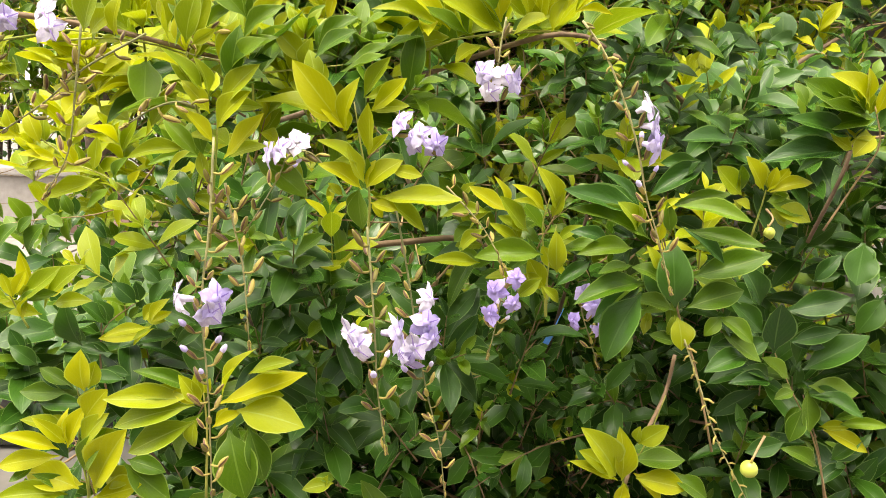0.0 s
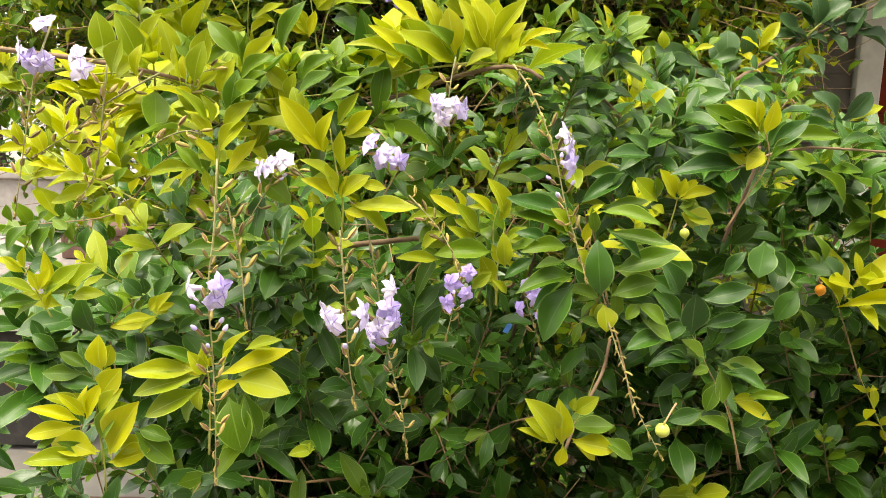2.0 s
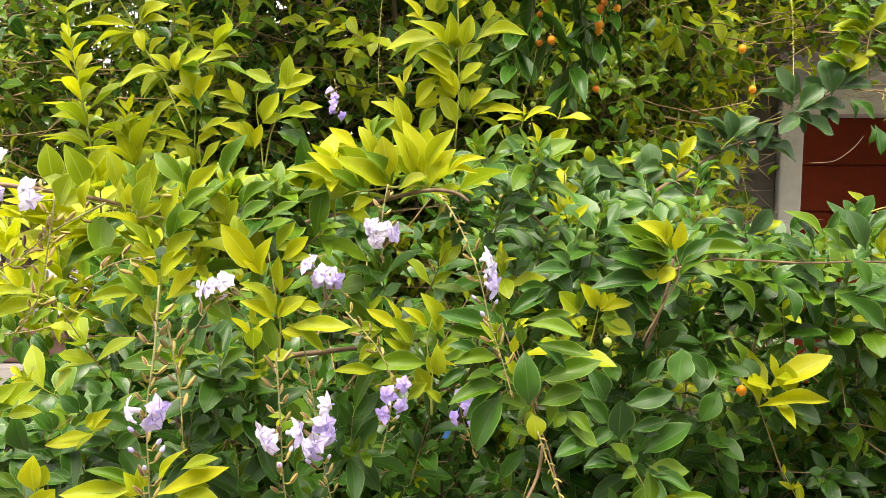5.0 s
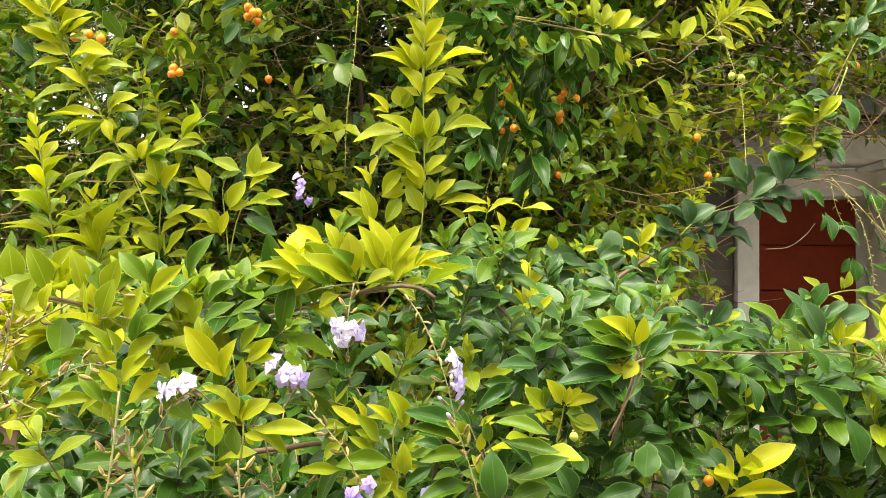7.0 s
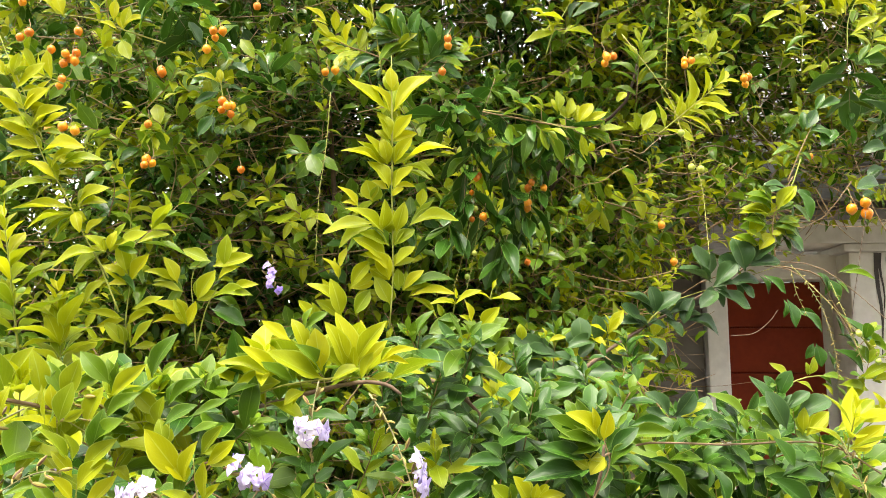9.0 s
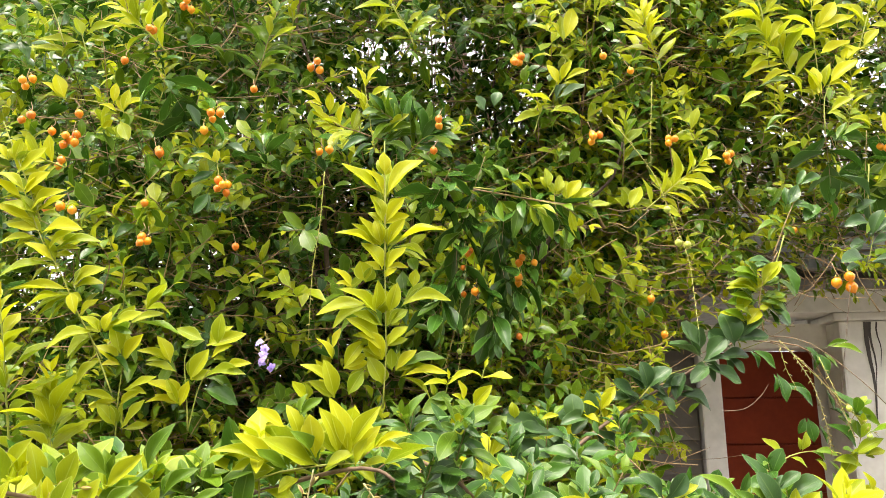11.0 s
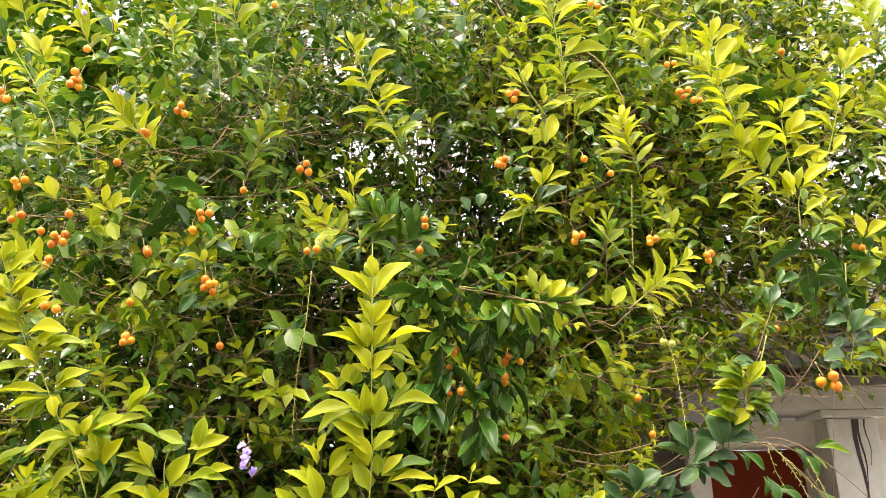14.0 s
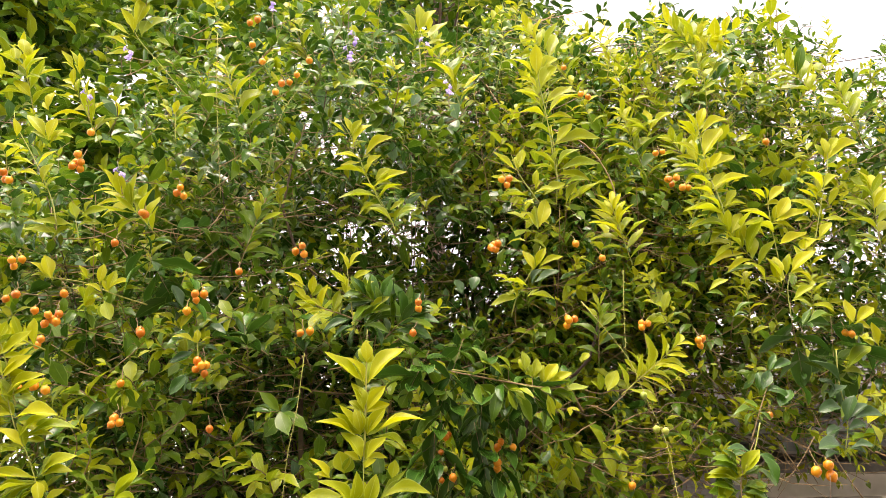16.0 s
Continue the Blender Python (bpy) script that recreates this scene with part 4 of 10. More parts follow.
# shoots whose leaves stand out singly
spray(front, [(-0.033, 0.339, 1.448), (-0.032, 0.339, 1.468), (-0.036, 0.339, 1.491), (-0.039, 0.339, 1.511)], [
    ((-0.045, 0.335, 1.502), (-0.065, 0.328, 1.529), 0.40, 3),
    ((-0.043, 0.335, 1.498), (-0.035, 0.329, 1.522), 0.36, 3),
    ((-0.031, 0.335, 1.507), (-0.014, 0.329, 1.522), 0.38, 3),
    ((-0.034, 0.335, 1.513), (-0.021, 0.327, 1.531), 0.32, 2),
    ((-0.056, 0.335, 1.530), (-0.036, 0.329, 1.542), 0.36, 1),
    ((-0.045, 0.335, 1.524), (-0.023, 0.327, 1.532), 0.30, 1),
    ((-0.055, 0.335, 1.518), (-0.059, 0.337, 1.534), 0.50, 2),
    ((-0.042, 0.335, 1.498), (-0.056, 0.333, 1.512), 0.42, 3),
    ((-0.032, 0.335, 1.487), (-0.031, 0.326, 1.511), 0.34, 3),
    ((-0.035, 0.335, 1.482), (-0.055, 0.330, 1.494), 0.36, 2),
    ((-0.034, 0.335, 1.474), (-0.041, 0.329, 1.492), 0.36, 2),
    ((-0.033, 0.335, 1.472), (-0.016, 0.336, 1.485), 0.52, 3),
    ((-0.035, 0.335, 1.471), (-0.055, 0.332, 1.483), 0.36, 3),
    ((-0.022, 0.335, 1.481), (-0.007, 0.335, 1.478), 0.42, 3),
    ((-0.028, 0.335, 1.468), (0.012, 0.329, 1.468), 0.27, 2),
    ((-0.031, 0.335, 1.465), (-0.018, 0.333, 1.462), 0.55, 3),
    ((-0.037, 0.335, 1.471), (-0.035, 0.337, 1.452), 0.58, 1),
    ((-0.044, 0.335, 1.468), (-0.051, 0.335, 1.474), 0.45, 2),
])
spray(front, [(-0.101, 0.316, 1.446), (-0.098, 0.316, 1.474), (-0.096, 0.316, 1.491), (-0.095, 0.316, 1.508)], [
    ((-0.097, 0.312, 1.505), (-0.109, 0.312, 1.519), 0.36, 3),
    ((-0.094, 0.312, 1.499), (-0.077, 0.305, 1.515), 0.46, 3),
    ((-0.092, 0.312, 1.508), (-0.073, 0.305, 1.526), 0.36, 2),
    ((-0.092, 0.312, 1.486), (-0.074, 0.313, 1.506), 0.38, 3),
    ((-0.096, 0.312, 1.493), (-0.107, 0.307, 1.507), 0.42, 3),
    ((-0.103, 0.312, 1.487), (-0.118, 0.313, 1.503), 0.36, 1),
    ((-0.107, 0.312, 1.490), (-0.132, 0.307, 1.486), 0.27, 2),
    ((-0.095, 0.312, 1.473), (-0.084, 0.313, 1.484), 0.42, 2),
    ((-0.100, 0.312, 1.476), (-0.103, 0.314, 1.489), 0.38, 2),
    ((-0.099, 0.312, 1.513), (-0.114, 0.304, 1.532), 0.34, 2),
    ((-0.088, 0.312, 1.518), (-0.083, 0.312, 1.542), 0.42, 1),
    ((-0.082, 0.312, 1.536), (-0.064, 0.312, 1.550), 0.36, 1),
    ((-0.089, 0.312, 1.522), (-0.070, 0.304, 1.536), 0.45, 1),
    ((-0.149, 0.312, 1.538), (-0.140, 0.306, 1.556), 0.58, 2),
    ((-0.136, 0.312, 1.537), (-0.132, 0.312, 1.554), 0.42, 3),
    ((-0.113, 0.312, 1.533), (-0.113, 0.303, 1.555), 0.42, 2),
    ((-0.106, 0.312, 1.534), (-0.099, 0.309, 1.556), 0.46, 2),
])
spray(front, [(-0.246, 0.404, 1.539), (-0.221, 0.404, 1.543), (-0.196, 0.404, 1.546), (-0.169, 0.404, 1.540), (-0.148, 0.404, 1.534), (-0.119, 0.404, 1.531)], [
    ((-0.194, 0.400, 1.529), (-0.219, 0.393, 1.540), 0.42, 3),
    ((-0.192, 0.400, 1.526), (-0.211, 0.400, 1.531), 0.40, 3),
    ((-0.192, 0.400, 1.535), (-0.183, 0.395, 1.545), 0.45, 3),
    ((-0.169, 0.400, 1.518), (-0.166, 0.397, 1.531), 0.50, 3),
    ((-0.156, 0.400, 1.518), (-0.186, 0.386, 1.509), 0.20, 3),
    ((-0.158, 0.400, 1.513), (-0.178, 0.390, 1.497), 0.42, 1),
    ((-0.173, 0.400, 1.527), (-0.184, 0.400, 1.518), 0.40, 3),
])
spray(front, [(-0.110, 0.322, 1.320), (-0.108, 0.322, 1.356), (-0.109, 0.322, 1.376)], [
    ((-0.113, 0.318, 1.374), (-0.154, 0.315, 1.373), 0.27, 2),
    ((-0.112, 0.318, 1.370), (-0.152, 0.320, 1.357), 0.29, 2),
    ((-0.112, 0.318, 1.362), (-0.146, 0.320, 1.344), 0.36, 2),
    ((-0.101, 0.318, 1.371), (-0.059, 0.322, 1.386), 0.25, 3),
    ((-0.086, 0.318, 1.386), (-0.064, 0.317, 1.393), 0.30, 2),
    ((-0.092, 0.318, 1.368), (-0.059, 0.312, 1.363), 0.50, 2),
    ((-0.104, 0.318, 1.359), (-0.090, 0.320, 1.367), 0.36, 3),
    ((-0.096, 0.318, 1.358), (-0.087, 0.310, 1.327), 0.60, 1),
    ((-0.087, 0.318, 1.360), (-0.080, 0.317, 1.333), 0.42, 1),
    ((-0.112, 0.318, 1.362), (-0.113, 0.318, 1.349), 0.60, 2),
    ((-0.109, 0.318, 1.371), (-0.117, 0.313, 1.387), 0.45, 3),
    ((-0.108, 0.318, 1.375), (-0.110, 0.316, 1.388), 0.42, 3),
])
spray(front, [(-0.211, 0.404, 1.250), (-0.211, 0.404, 1.280), (-0.214, 0.404, 1.309), (-0.208, 0.404, 1.338)], [
    ((-0.206, 0.400, 1.342), (-0.206, 0.399, 1.368), 0.58, 3),
    ((-0.207, 0.400, 1.325), (-0.191, 0.397, 1.345), 0.62, 3),
    ((-0.224, 0.400, 1.305), (-0.255, 0.391, 1.317), 0.30, 3),
    ((-0.224, 0.400, 1.301), (-0.265, 0.404, 1.291), 0.28, 3),
    ((-0.240, 0.400, 1.294), (-0.252, 0.393, 1.287), 0.38, 1),
    ((-0.219, 0.400, 1.306), (-0.208, 0.403, 1.332), 0.42, 3),
    ((-0.210, 0.400, 1.307), (-0.189, 0.393, 1.332), 0.42, 2),
    ((-0.205, 0.400, 1.280), (-0.176, 0.386, 1.326), 0.42, 3),
    ((-0.214, 0.400, 1.280), (-0.248, 0.404, 1.288), 0.50, 3),
    ((-0.221, 0.400, 1.276), (-0.259, 0.387, 1.279), 0.32, 2),
    ((-0.206, 0.400, 1.274), (-0.175, 0.398, 1.285), 0.52, 3),
    ((-0.210, 0.400, 1.292), (-0.192, 0.395, 1.322), 0.40, 1),
    ((-0.186, 0.400, 1.297), (-0.161, 0.404, 1.272), 0.45, 1),
])
spray(front, [(-0.231, 0.444, 1.250), (-0.231, 0.444, 1.298), (-0.235, 0.444, 1.336)], [
    ((-0.235, 0.440, 1.329), (-0.256, 0.442, 1.340), 0.42, 1),
    ((-0.238, 0.440, 1.324), (-0.270, 0.441, 1.324), 0.36, 1),
    ((-0.241, 0.440, 1.297), (-0.264, 0.429, 1.310), 0.42, 2),
    ((-0.227, 0.440, 1.317), (-0.257, 0.441, 1.316), 0.40, 0),
    ((-0.200, 0.440, 1.334), (-0.226, 0.432, 1.336), 0.42, 0),
    ((-0.254, 0.440, 1.389), (-0.270, 0.432, 1.400), 0.36, 3),
    ((-0.252, 0.440, 1.389), (-0.255, 0.430, 1.419), 0.26, 3),
    ((-0.250, 0.440, 1.385), (-0.241, 0.439, 1.407), 0.42, 3),
    ((-0.248, 0.440, 1.380), (-0.219, 0.438, 1.409), 0.42, 2),
    ((-0.250, 0.440, 1.376), (-0.275, 0.436, 1.383), 0.36, 2),
    ((-0.183, 0.440, 1.369), (-0.208, 0.432, 1.365), 0.30, 3),
    ((-0.182, 0.440, 1.372), (-0.169, 0.441, 1.388), 0.42, 3),
])
spray(front, [(0.067, 0.459, 1.377), (0.065, 0.459, 1.410), (0.063, 0.459, 1.436), (0.067, 0.459, 1.454)], [
    ((0.071, 0.455, 1.445), (0.057, 0.447, 1.474), 0.40, 3),
    ((0.064, 0.455, 1.445), (0.042, 0.447, 1.463), 0.30, 3),
    ((0.068, 0.455, 1.442), (0.074, 0.450, 1.458), 0.42, 2),
    ((0.041, 0.455, 1.445), (0.016, 0.458, 1.460), 0.32, 3),
    ((0.054, 0.455, 1.432), (0.035, 0.445, 1.456), 0.36, 2),
    ((0.030, 0.455, 1.444), (-0.001, 0.457, 1.440), 0.26, 2),
    ((0.049, 0.455, 1.425), (0.029, 0.454, 1.438), 0.32, 2),
    ((0.072, 0.455, 1.427), (0.087, 0.451, 1.438), 0.36, 2),
    ((0.074, 0.455, 1.422), (0.097, 0.446, 1.428), 0.40, 1),
    ((0.026, 0.455, 1.434), (0.011, 0.454, 1.419), 0.50, 2),
    ((0.024, 0.455, 1.412), (-0.008, 0.444, 1.415), 0.30, 2),
    ((0.066, 0.455, 1.396), (0.054, 0.452, 1.416), 0.50, 3),
])
spray(front, [(0.067, 0.454, 1.378), (0.067, 0.454, 1.408), (0.071, 0.454, 1.437)], [
    ((0.063, 0.450, 1.419), (0.020, 0.448, 1.417), 0.34, 1),
    ((0.072, 0.450, 1.408), (0.070, 0.449, 1.435), 0.45, 2),
    ((0.053, 0.450, 1.404), (0.027, 0.451, 1.403), 0.42, 2),
    ((0.063, 0.450, 1.404), (0.048, 0.452, 1.391), 0.45, 2),
    ((0.063, 0.450, 1.399), (0.074, 0.451, 1.388), 0.42, 2),
    ((0.093, 0.450, 1.416), (0.071, 0.444, 1.401), 0.36, 0),
])
spray(front, [(0.122, 0.434, 1.262), (0.118, 0.434, 1.277), (0.130, 0.434, 1.301), (0.141, 0.434, 1.335)], [
    ((0.112, 0.430, 1.282), (0.086, 0.415, 1.321), 0.44, 2),
    ((0.116, 0.430, 1.279), (0.113, 0.431, 1.315), 0.38, 3),
    ((0.114, 0.430, 1.279), (0.083, 0.433, 1.290), 0.28, 3),
    ((0.125, 0.430, 1.304), (0.141, 0.422, 1.320), 0.50, 2),
    ((0.125, 0.430, 1.281), (0.156, 0.425, 1.277), 0.50, 3),
    ((0.118, 0.430, 1.277), (0.115, 0.429, 1.262), 0.60, 3),
    ((0.122, 0.430, 1.294), (0.155, 0.430, 1.294), 0.42, 1),
    ((0.147, 0.430, 1.283), (0.169, 0.425, 1.270), 0.50, 1),
    ((-0.066, 0.430, 1.272), (-0.085, 0.424, 1.270), 0.50, 2),
    ((-0.072, 0.430, 1.267), (-0.069, 0.429, 1.278), 0.50, 2),
])
spray(front, [(0.165, 0.414, 1.308), (0.151, 0.414, 1.361), (0.139, 0.414, 1.392), (0.132, 0.414, 1.418), (0.123, 0.414, 1.444)], [
    ((0.143, 0.410, 1.416), (0.186, 0.406, 1.431), 0.33, 1),
    ((0.142, 0.410, 1.398), (0.175, 0.413, 1.408), 0.48, 1),
    ((0.117, 0.410, 1.412), (0.075, 0.396, 1.402), 0.35, 1),
    ((0.135, 0.410, 1.396), (0.109, 0.413, 1.401), 0.44, 1),
    ((0.116, 0.410, 1.406), (0.096, 0.404, 1.366), 0.44, 0),
    ((0.137, 0.410, 1.392), (0.139, 0.404, 1.374), 0.79, 2),
    ((0.139, 0.410, 1.377), (0.122, 0.411, 1.381), 0.46, 1),
    ((0.162, 0.410, 1.386), (0.184, 0.402, 1.369), 0.40, 1),
    ((0.160, 0.410, 1.393), (0.178, 0.400, 1.380), 0.44, 1),
    ((0.162, 0.410, 1.393), (0.152, 0.407, 1.382), 0.55, 1),
    ((0.180, 0.410, 1.371), (0.152, 0.402, 1.362), 0.46, 0),
])
spray(front, [(0.130, 0.409, 1.419), (0.121, 0.409, 1.439), (0.114, 0.409, 1.455)], [
    ((0.134, 0.405, 1.399), (0.130, 0.408, 1.438), 0.48, 0),
    ((0.123, 0.405, 1.420), (0.115, 0.403, 1.435), 0.42, 2),
    ((0.127, 0.405, 1.413), (0.108, 0.406, 1.422), 0.50, 1),
    ((0.108, 0.405, 1.423), (0.088, 0.399, 1.419), 0.42, 1),
    ((0.117, 0.405, 1.438), (0.070, 0.404, 1.455), 0.28, 1),
    ((0.113, 0.405, 1.455), (0.067, 0.400, 1.466), 0.27, 0),
    ((0.130, 0.405, 1.457), (0.167, 0.388, 1.451), 0.25, 1),
    ((0.137, 0.405, 1.444), (0.176, 0.391, 1.438), 0.25, 1),
    ((0.110, 0.405, 1.442), (0.096, 0.397, 1.460), 0.50, 2),
    ((0.121, 0.405, 1.454), (0.132, 0.403, 1.462), 0.32, 3),
    ((0.121, 0.405, 1.436), (0.122, 0.403, 1.450), 0.50, 3),
    ((0.128, 0.405, 1.442), (0.124, 0.401, 1.460), 0.42, 1),
])
spray(front, [(0.148, 0.444, 1.383), (0.138, 0.444, 1.422), (0.129, 0.444, 1.453)], [
    ((0.156, 0.440, 1.479), (0.123, 0.435, 1.459), 0.36, 0),
    ((0.123, 0.440, 1.442), (0.090, 0.439, 1.466), 0.30, 0),
    ((0.138, 0.440, 1.454), (0.172, 0.437, 1.461), 0.26, 1),
    ((0.152, 0.440, 1.427), (0.184, 0.442, 1.434), 0.28, 1),
    ((0.102, 0.440, 1.429), (0.077, 0.438, 1.436), 0.36, 0),
    ((0.134, 0.440, 1.464), (0.150, 0.431, 1.480), 0.40, 0),
    ((0.171, 0.440, 1.492), (0.137, 0.429, 1.492), 0.40, 0),
    ((0.116, 0.440, 1.426), (0.081, 0.433, 1.423), 0.32, 1),
])
spray(front, [(0.184, 0.434, 1.436), (0.188, 0.434, 1.453), (0.190, 0.434, 1.464)], [
    ((0.187, 0.430, 1.464), (0.174, 0.427, 1.484), 0.54, 3),
    ((0.190, 0.430, 1.465), (0.193, 0.429, 1.478), 0.49, 3),
    ((0.194, 0.430, 1.468), (0.201, 0.431, 1.477), 0.57, 3),
    ((0.191, 0.430, 1.463), (0.215, 0.430, 1.469), 0.38, 3),
    ((0.175, 0.430, 1.461), (0.157, 0.424, 1.478), 0.54, 2),
    ((0.194, 0.430, 1.453), (0.213, 0.423, 1.447), 0.61, 2),
    ((0.171, 0.430, 1.458), (0.180, 0.429, 1.453), 0.68, 2),
    ((0.191, 0.430, 1.457), (0.210, 0.424, 1.451), 0.54, 1),
    ((0.169, 0.430, 1.443), (0.158, 0.425, 1.460), 0.54, 0),
], fill=1.5)
spray(front, [(0.221, 0.424, 1.442), (0.235, 0.424, 1.468), (0.247, 0.424, 1.491), (0.242, 0.424, 1.513)], [
    ((0.237, 0.420, 1.512), (0.210, 0.413, 1.530), 0.43, 3),
    ((0.235, 0.420, 1.515), (0.232, 0.416, 1.534), 0.38, 3),
    ((0.241, 0.420, 1.509), (0.244, 0.414, 1.532), 0.43, 3),
    ((0.235, 0.420, 1.509), (0.198, 0.418, 1.527), 0.38, 1),
    ((0.240, 0.420, 1.505), (0.204, 0.412, 1.513), 0.41, 1),
    ((0.241, 0.420, 1.506), (0.213, 0.419, 1.500), 0.43, 1),
    ((0.230, 0.420, 1.496), (0.190, 0.415, 1.506), 0.34, 0),
    ((0.231, 0.420, 1.489), (0.215, 0.416, 1.498), 0.49, 3),
    ((0.242, 0.420, 1.497), (0.229, 0.416, 1.485), 0.57, 3),
    ((0.231, 0.420, 1.489), (0.179, 0.419, 1.481), 0.34, 0),
    ((0.246, 0.420, 1.491), (0.263, 0.410, 1.507), 0.43, 1),
    ((0.246, 0.420, 1.500), (0.267, 0.414, 1.519), 0.41, 0),
], fill=1.5)
spray(front, [(0.270, 0.474, 1.239), (0.255, 0.474, 1.289), (0.236, 0.474, 1.325), (0.217, 0.474, 1.361)], [
    ((0.240, 0.470, 1.341), (0.277, 0.462, 1.368), 0.40, 0),
    ((0.245, 0.470, 1.330), (0.281, 0.474, 1.324), 0.40, 1),
    ((0.245, 0.470, 1.326), (0.247, 0.465, 1.299), 0.55, 1),
    ((0.232, 0.470, 1.334), (0.212, 0.470, 1.349), 0.51, 1),
    ((0.236, 0.470, 1.326), (0.222, 0.467, 1.321), 0.55, 1),
    ((0.243, 0.470, 1.314), (0.235, 0.467, 1.291), 0.50, 1),
    ((0.221, 0.470, 1.332), (0.189, 0.462, 1.333), 0.40, 0),
    ((0.226, 0.470, 1.381), (0.262, 0.462, 1.393), 0.40, 0),
    ((0.220, 0.470, 1.352), (0.218, 0.461, 1.388), 0.55, 0),
    ((0.212, 0.470, 1.365), (0.187, 0.468, 1.387), 0.50, 0),
    ((0.208, 0.470, 1.384), (0.190, 0.464, 1.413), 0.55, 0),
    ((0.230, 0.470, 1.360), (0.258, 0.462, 1.371), 0.35, 0),
])
spray(front, [(0.268, 0.474, 1.239), (0.259, 0.474, 1.281), (0.244, 0.474, 1.322)], [
    ((0.258, 0.470, 1.299), (0.284, 0.460, 1.288), 0.36, 3),
    ((0.257, 0.470, 1.272), (0.230, 0.468, 1.286), 0.36, 1),
    ((0.266, 0.470, 1.277), (0.281, 0.462, 1.296), 0.42, 0),
    ((0.267, 0.470, 1.303), (0.296, 0.459, 1.307), 0.26, 1),
    ((0.234, 0.470, 1.290), (0.205, 0.464, 1.284), 0.40, 0),
    ((0.270, 0.470, 1.427), (0.263, 0.460, 1.401), 0.70, 0),
    ((0.246, 0.470, 1.323), (0.276, 0.455, 1.314), 0.36, 0),
    ((0.217, 0.470, 1.362), (0.193, 0.466, 1.347), 0.40, 0),
    ((0.241, 0.470, 1.401), (0.255, 0.466, 1.420), 0.42, 0),
])
spray(front, [(0.108, 0.769, 1.604), (0.111, 0.769, 1.664), (0.110, 0.769, 1.717), (0.108, 0.769, 1.785), (0.107, 0.769, 1.846), (0.106, 0.769, 1.941)], [
    ((0.105, 0.765, 1.832), (0.088, 0.766, 1.867), 0.45, 3),
    ((0.109, 0.765, 1.832), (0.131, 0.753, 1.862), 0.36, 3),
    ((0.102, 0.765, 1.805), (0.074, 0.750, 1.834), 0.36, 3),
    ((0.103, 0.765, 1.803), (0.094, 0.761, 1.833), 0.42, 3),
    ((0.111, 0.765, 1.803), (0.132, 0.756, 1.835), 0.36, 3),
    ((0.096, 0.765, 1.800), (0.045, 0.752, 1.812), 0.25, 3),
    ((0.120, 0.765, 1.803), (0.182, 0.748, 1.819), 0.25, 3),
    ((0.105, 0.765, 1.772), (0.078, 0.766, 1.804), 0.45, 3),
    ((0.111, 0.765, 1.772), (0.134, 0.755, 1.798), 0.42, 3),
    ((0.085, 0.765, 1.755), (0.077, 0.760, 1.780), 0.70, 2),
    ((0.110, 0.765, 1.762), (0.123, 0.761, 1.772), 0.50, 3),
    ((0.068, 0.765, 1.750), (0.043, 0.762, 1.771), 0.36, 3),
], fill=1.8)
spray(front, [(0.108, 0.769, 1.604), (0.111, 0.769, 1.664), (0.110, 0.769, 1.717)], [
    ((0.143, 0.765, 1.750), (0.146, 0.761, 1.772), 0.50, 2),
    ((0.096, 0.765, 1.718), (0.099, 0.754, 1.756), 0.45, 3),
    ((0.114, 0.765, 1.718), (0.123, 0.757, 1.754), 0.42, 3),
    ((0.100, 0.765, 1.715), (0.052, 0.751, 1.743), 0.32, 3),
    ((0.089, 0.765, 1.728), (0.026, 0.772, 1.714), 0.30, 2),
    ((0.130, 0.765, 1.727), (0.192, 0.768, 1.734), 0.28, 2),
    ((0.103, 0.765, 1.682), (0.062, 0.760, 1.709), 0.36, 3),
    ((0.106, 0.765, 1.702), (0.069, 0.757, 1.715), 0.42, 2),
    ((0.112, 0.765, 1.702), (0.137, 0.765, 1.722), 0.46, 2),
    ((0.113, 0.765, 1.678), (0.137, 0.757, 1.700), 0.46, 2),
    ((0.107, 0.765, 1.671), (0.076, 0.758, 1.692), 0.36, 3),
    ((0.107, 0.765, 1.661), (0.093, 0.769, 1.698), 0.42, 3),
], fill=1.8)
spray(front, [(0.108, 0.774, 1.604), (0.110, 0.774, 1.631), (0.111, 0.774, 1.671)], [
    ((0.047, 0.770, 1.674), (0.056, 0.767, 1.699), 0.36, 3),
    ((0.047, 0.770, 1.661), (0.027, 0.770, 1.686), 0.36, 3),
    ((0.061, 0.770, 1.651), (0.085, 0.774, 1.685), 0.36, 3),
    ((0.048, 0.770, 1.634), (0.009, 0.772, 1.655), 0.27, 3),
    ((0.108, 0.770, 1.632), (0.089, 0.769, 1.665), 0.48, 2),
    ((0.085, 0.770, 1.650), (0.067, 0.771, 1.620), 0.45, 2),
    ((0.124, 0.770, 1.649), (0.149, 0.771, 1.674), 0.32, 3),
    ((0.131, 0.770, 1.653), (0.185, 0.775, 1.664), 0.28, 1),
    ((0.131, 0.770, 1.642), (0.188, 0.763, 1.644), 0.20, 3),
    ((0.119, 0.770, 1.649), (0.117, 0.768, 1.675), 0.42, 2),
    ((0.020, 0.770, 1.614), (0.001, 0.765, 1.635), 0.42, 3),
    ((0.051, 0.770, 1.616), (0.037, 0.762, 1.661), 0.36, 3),
], fill=1.8)
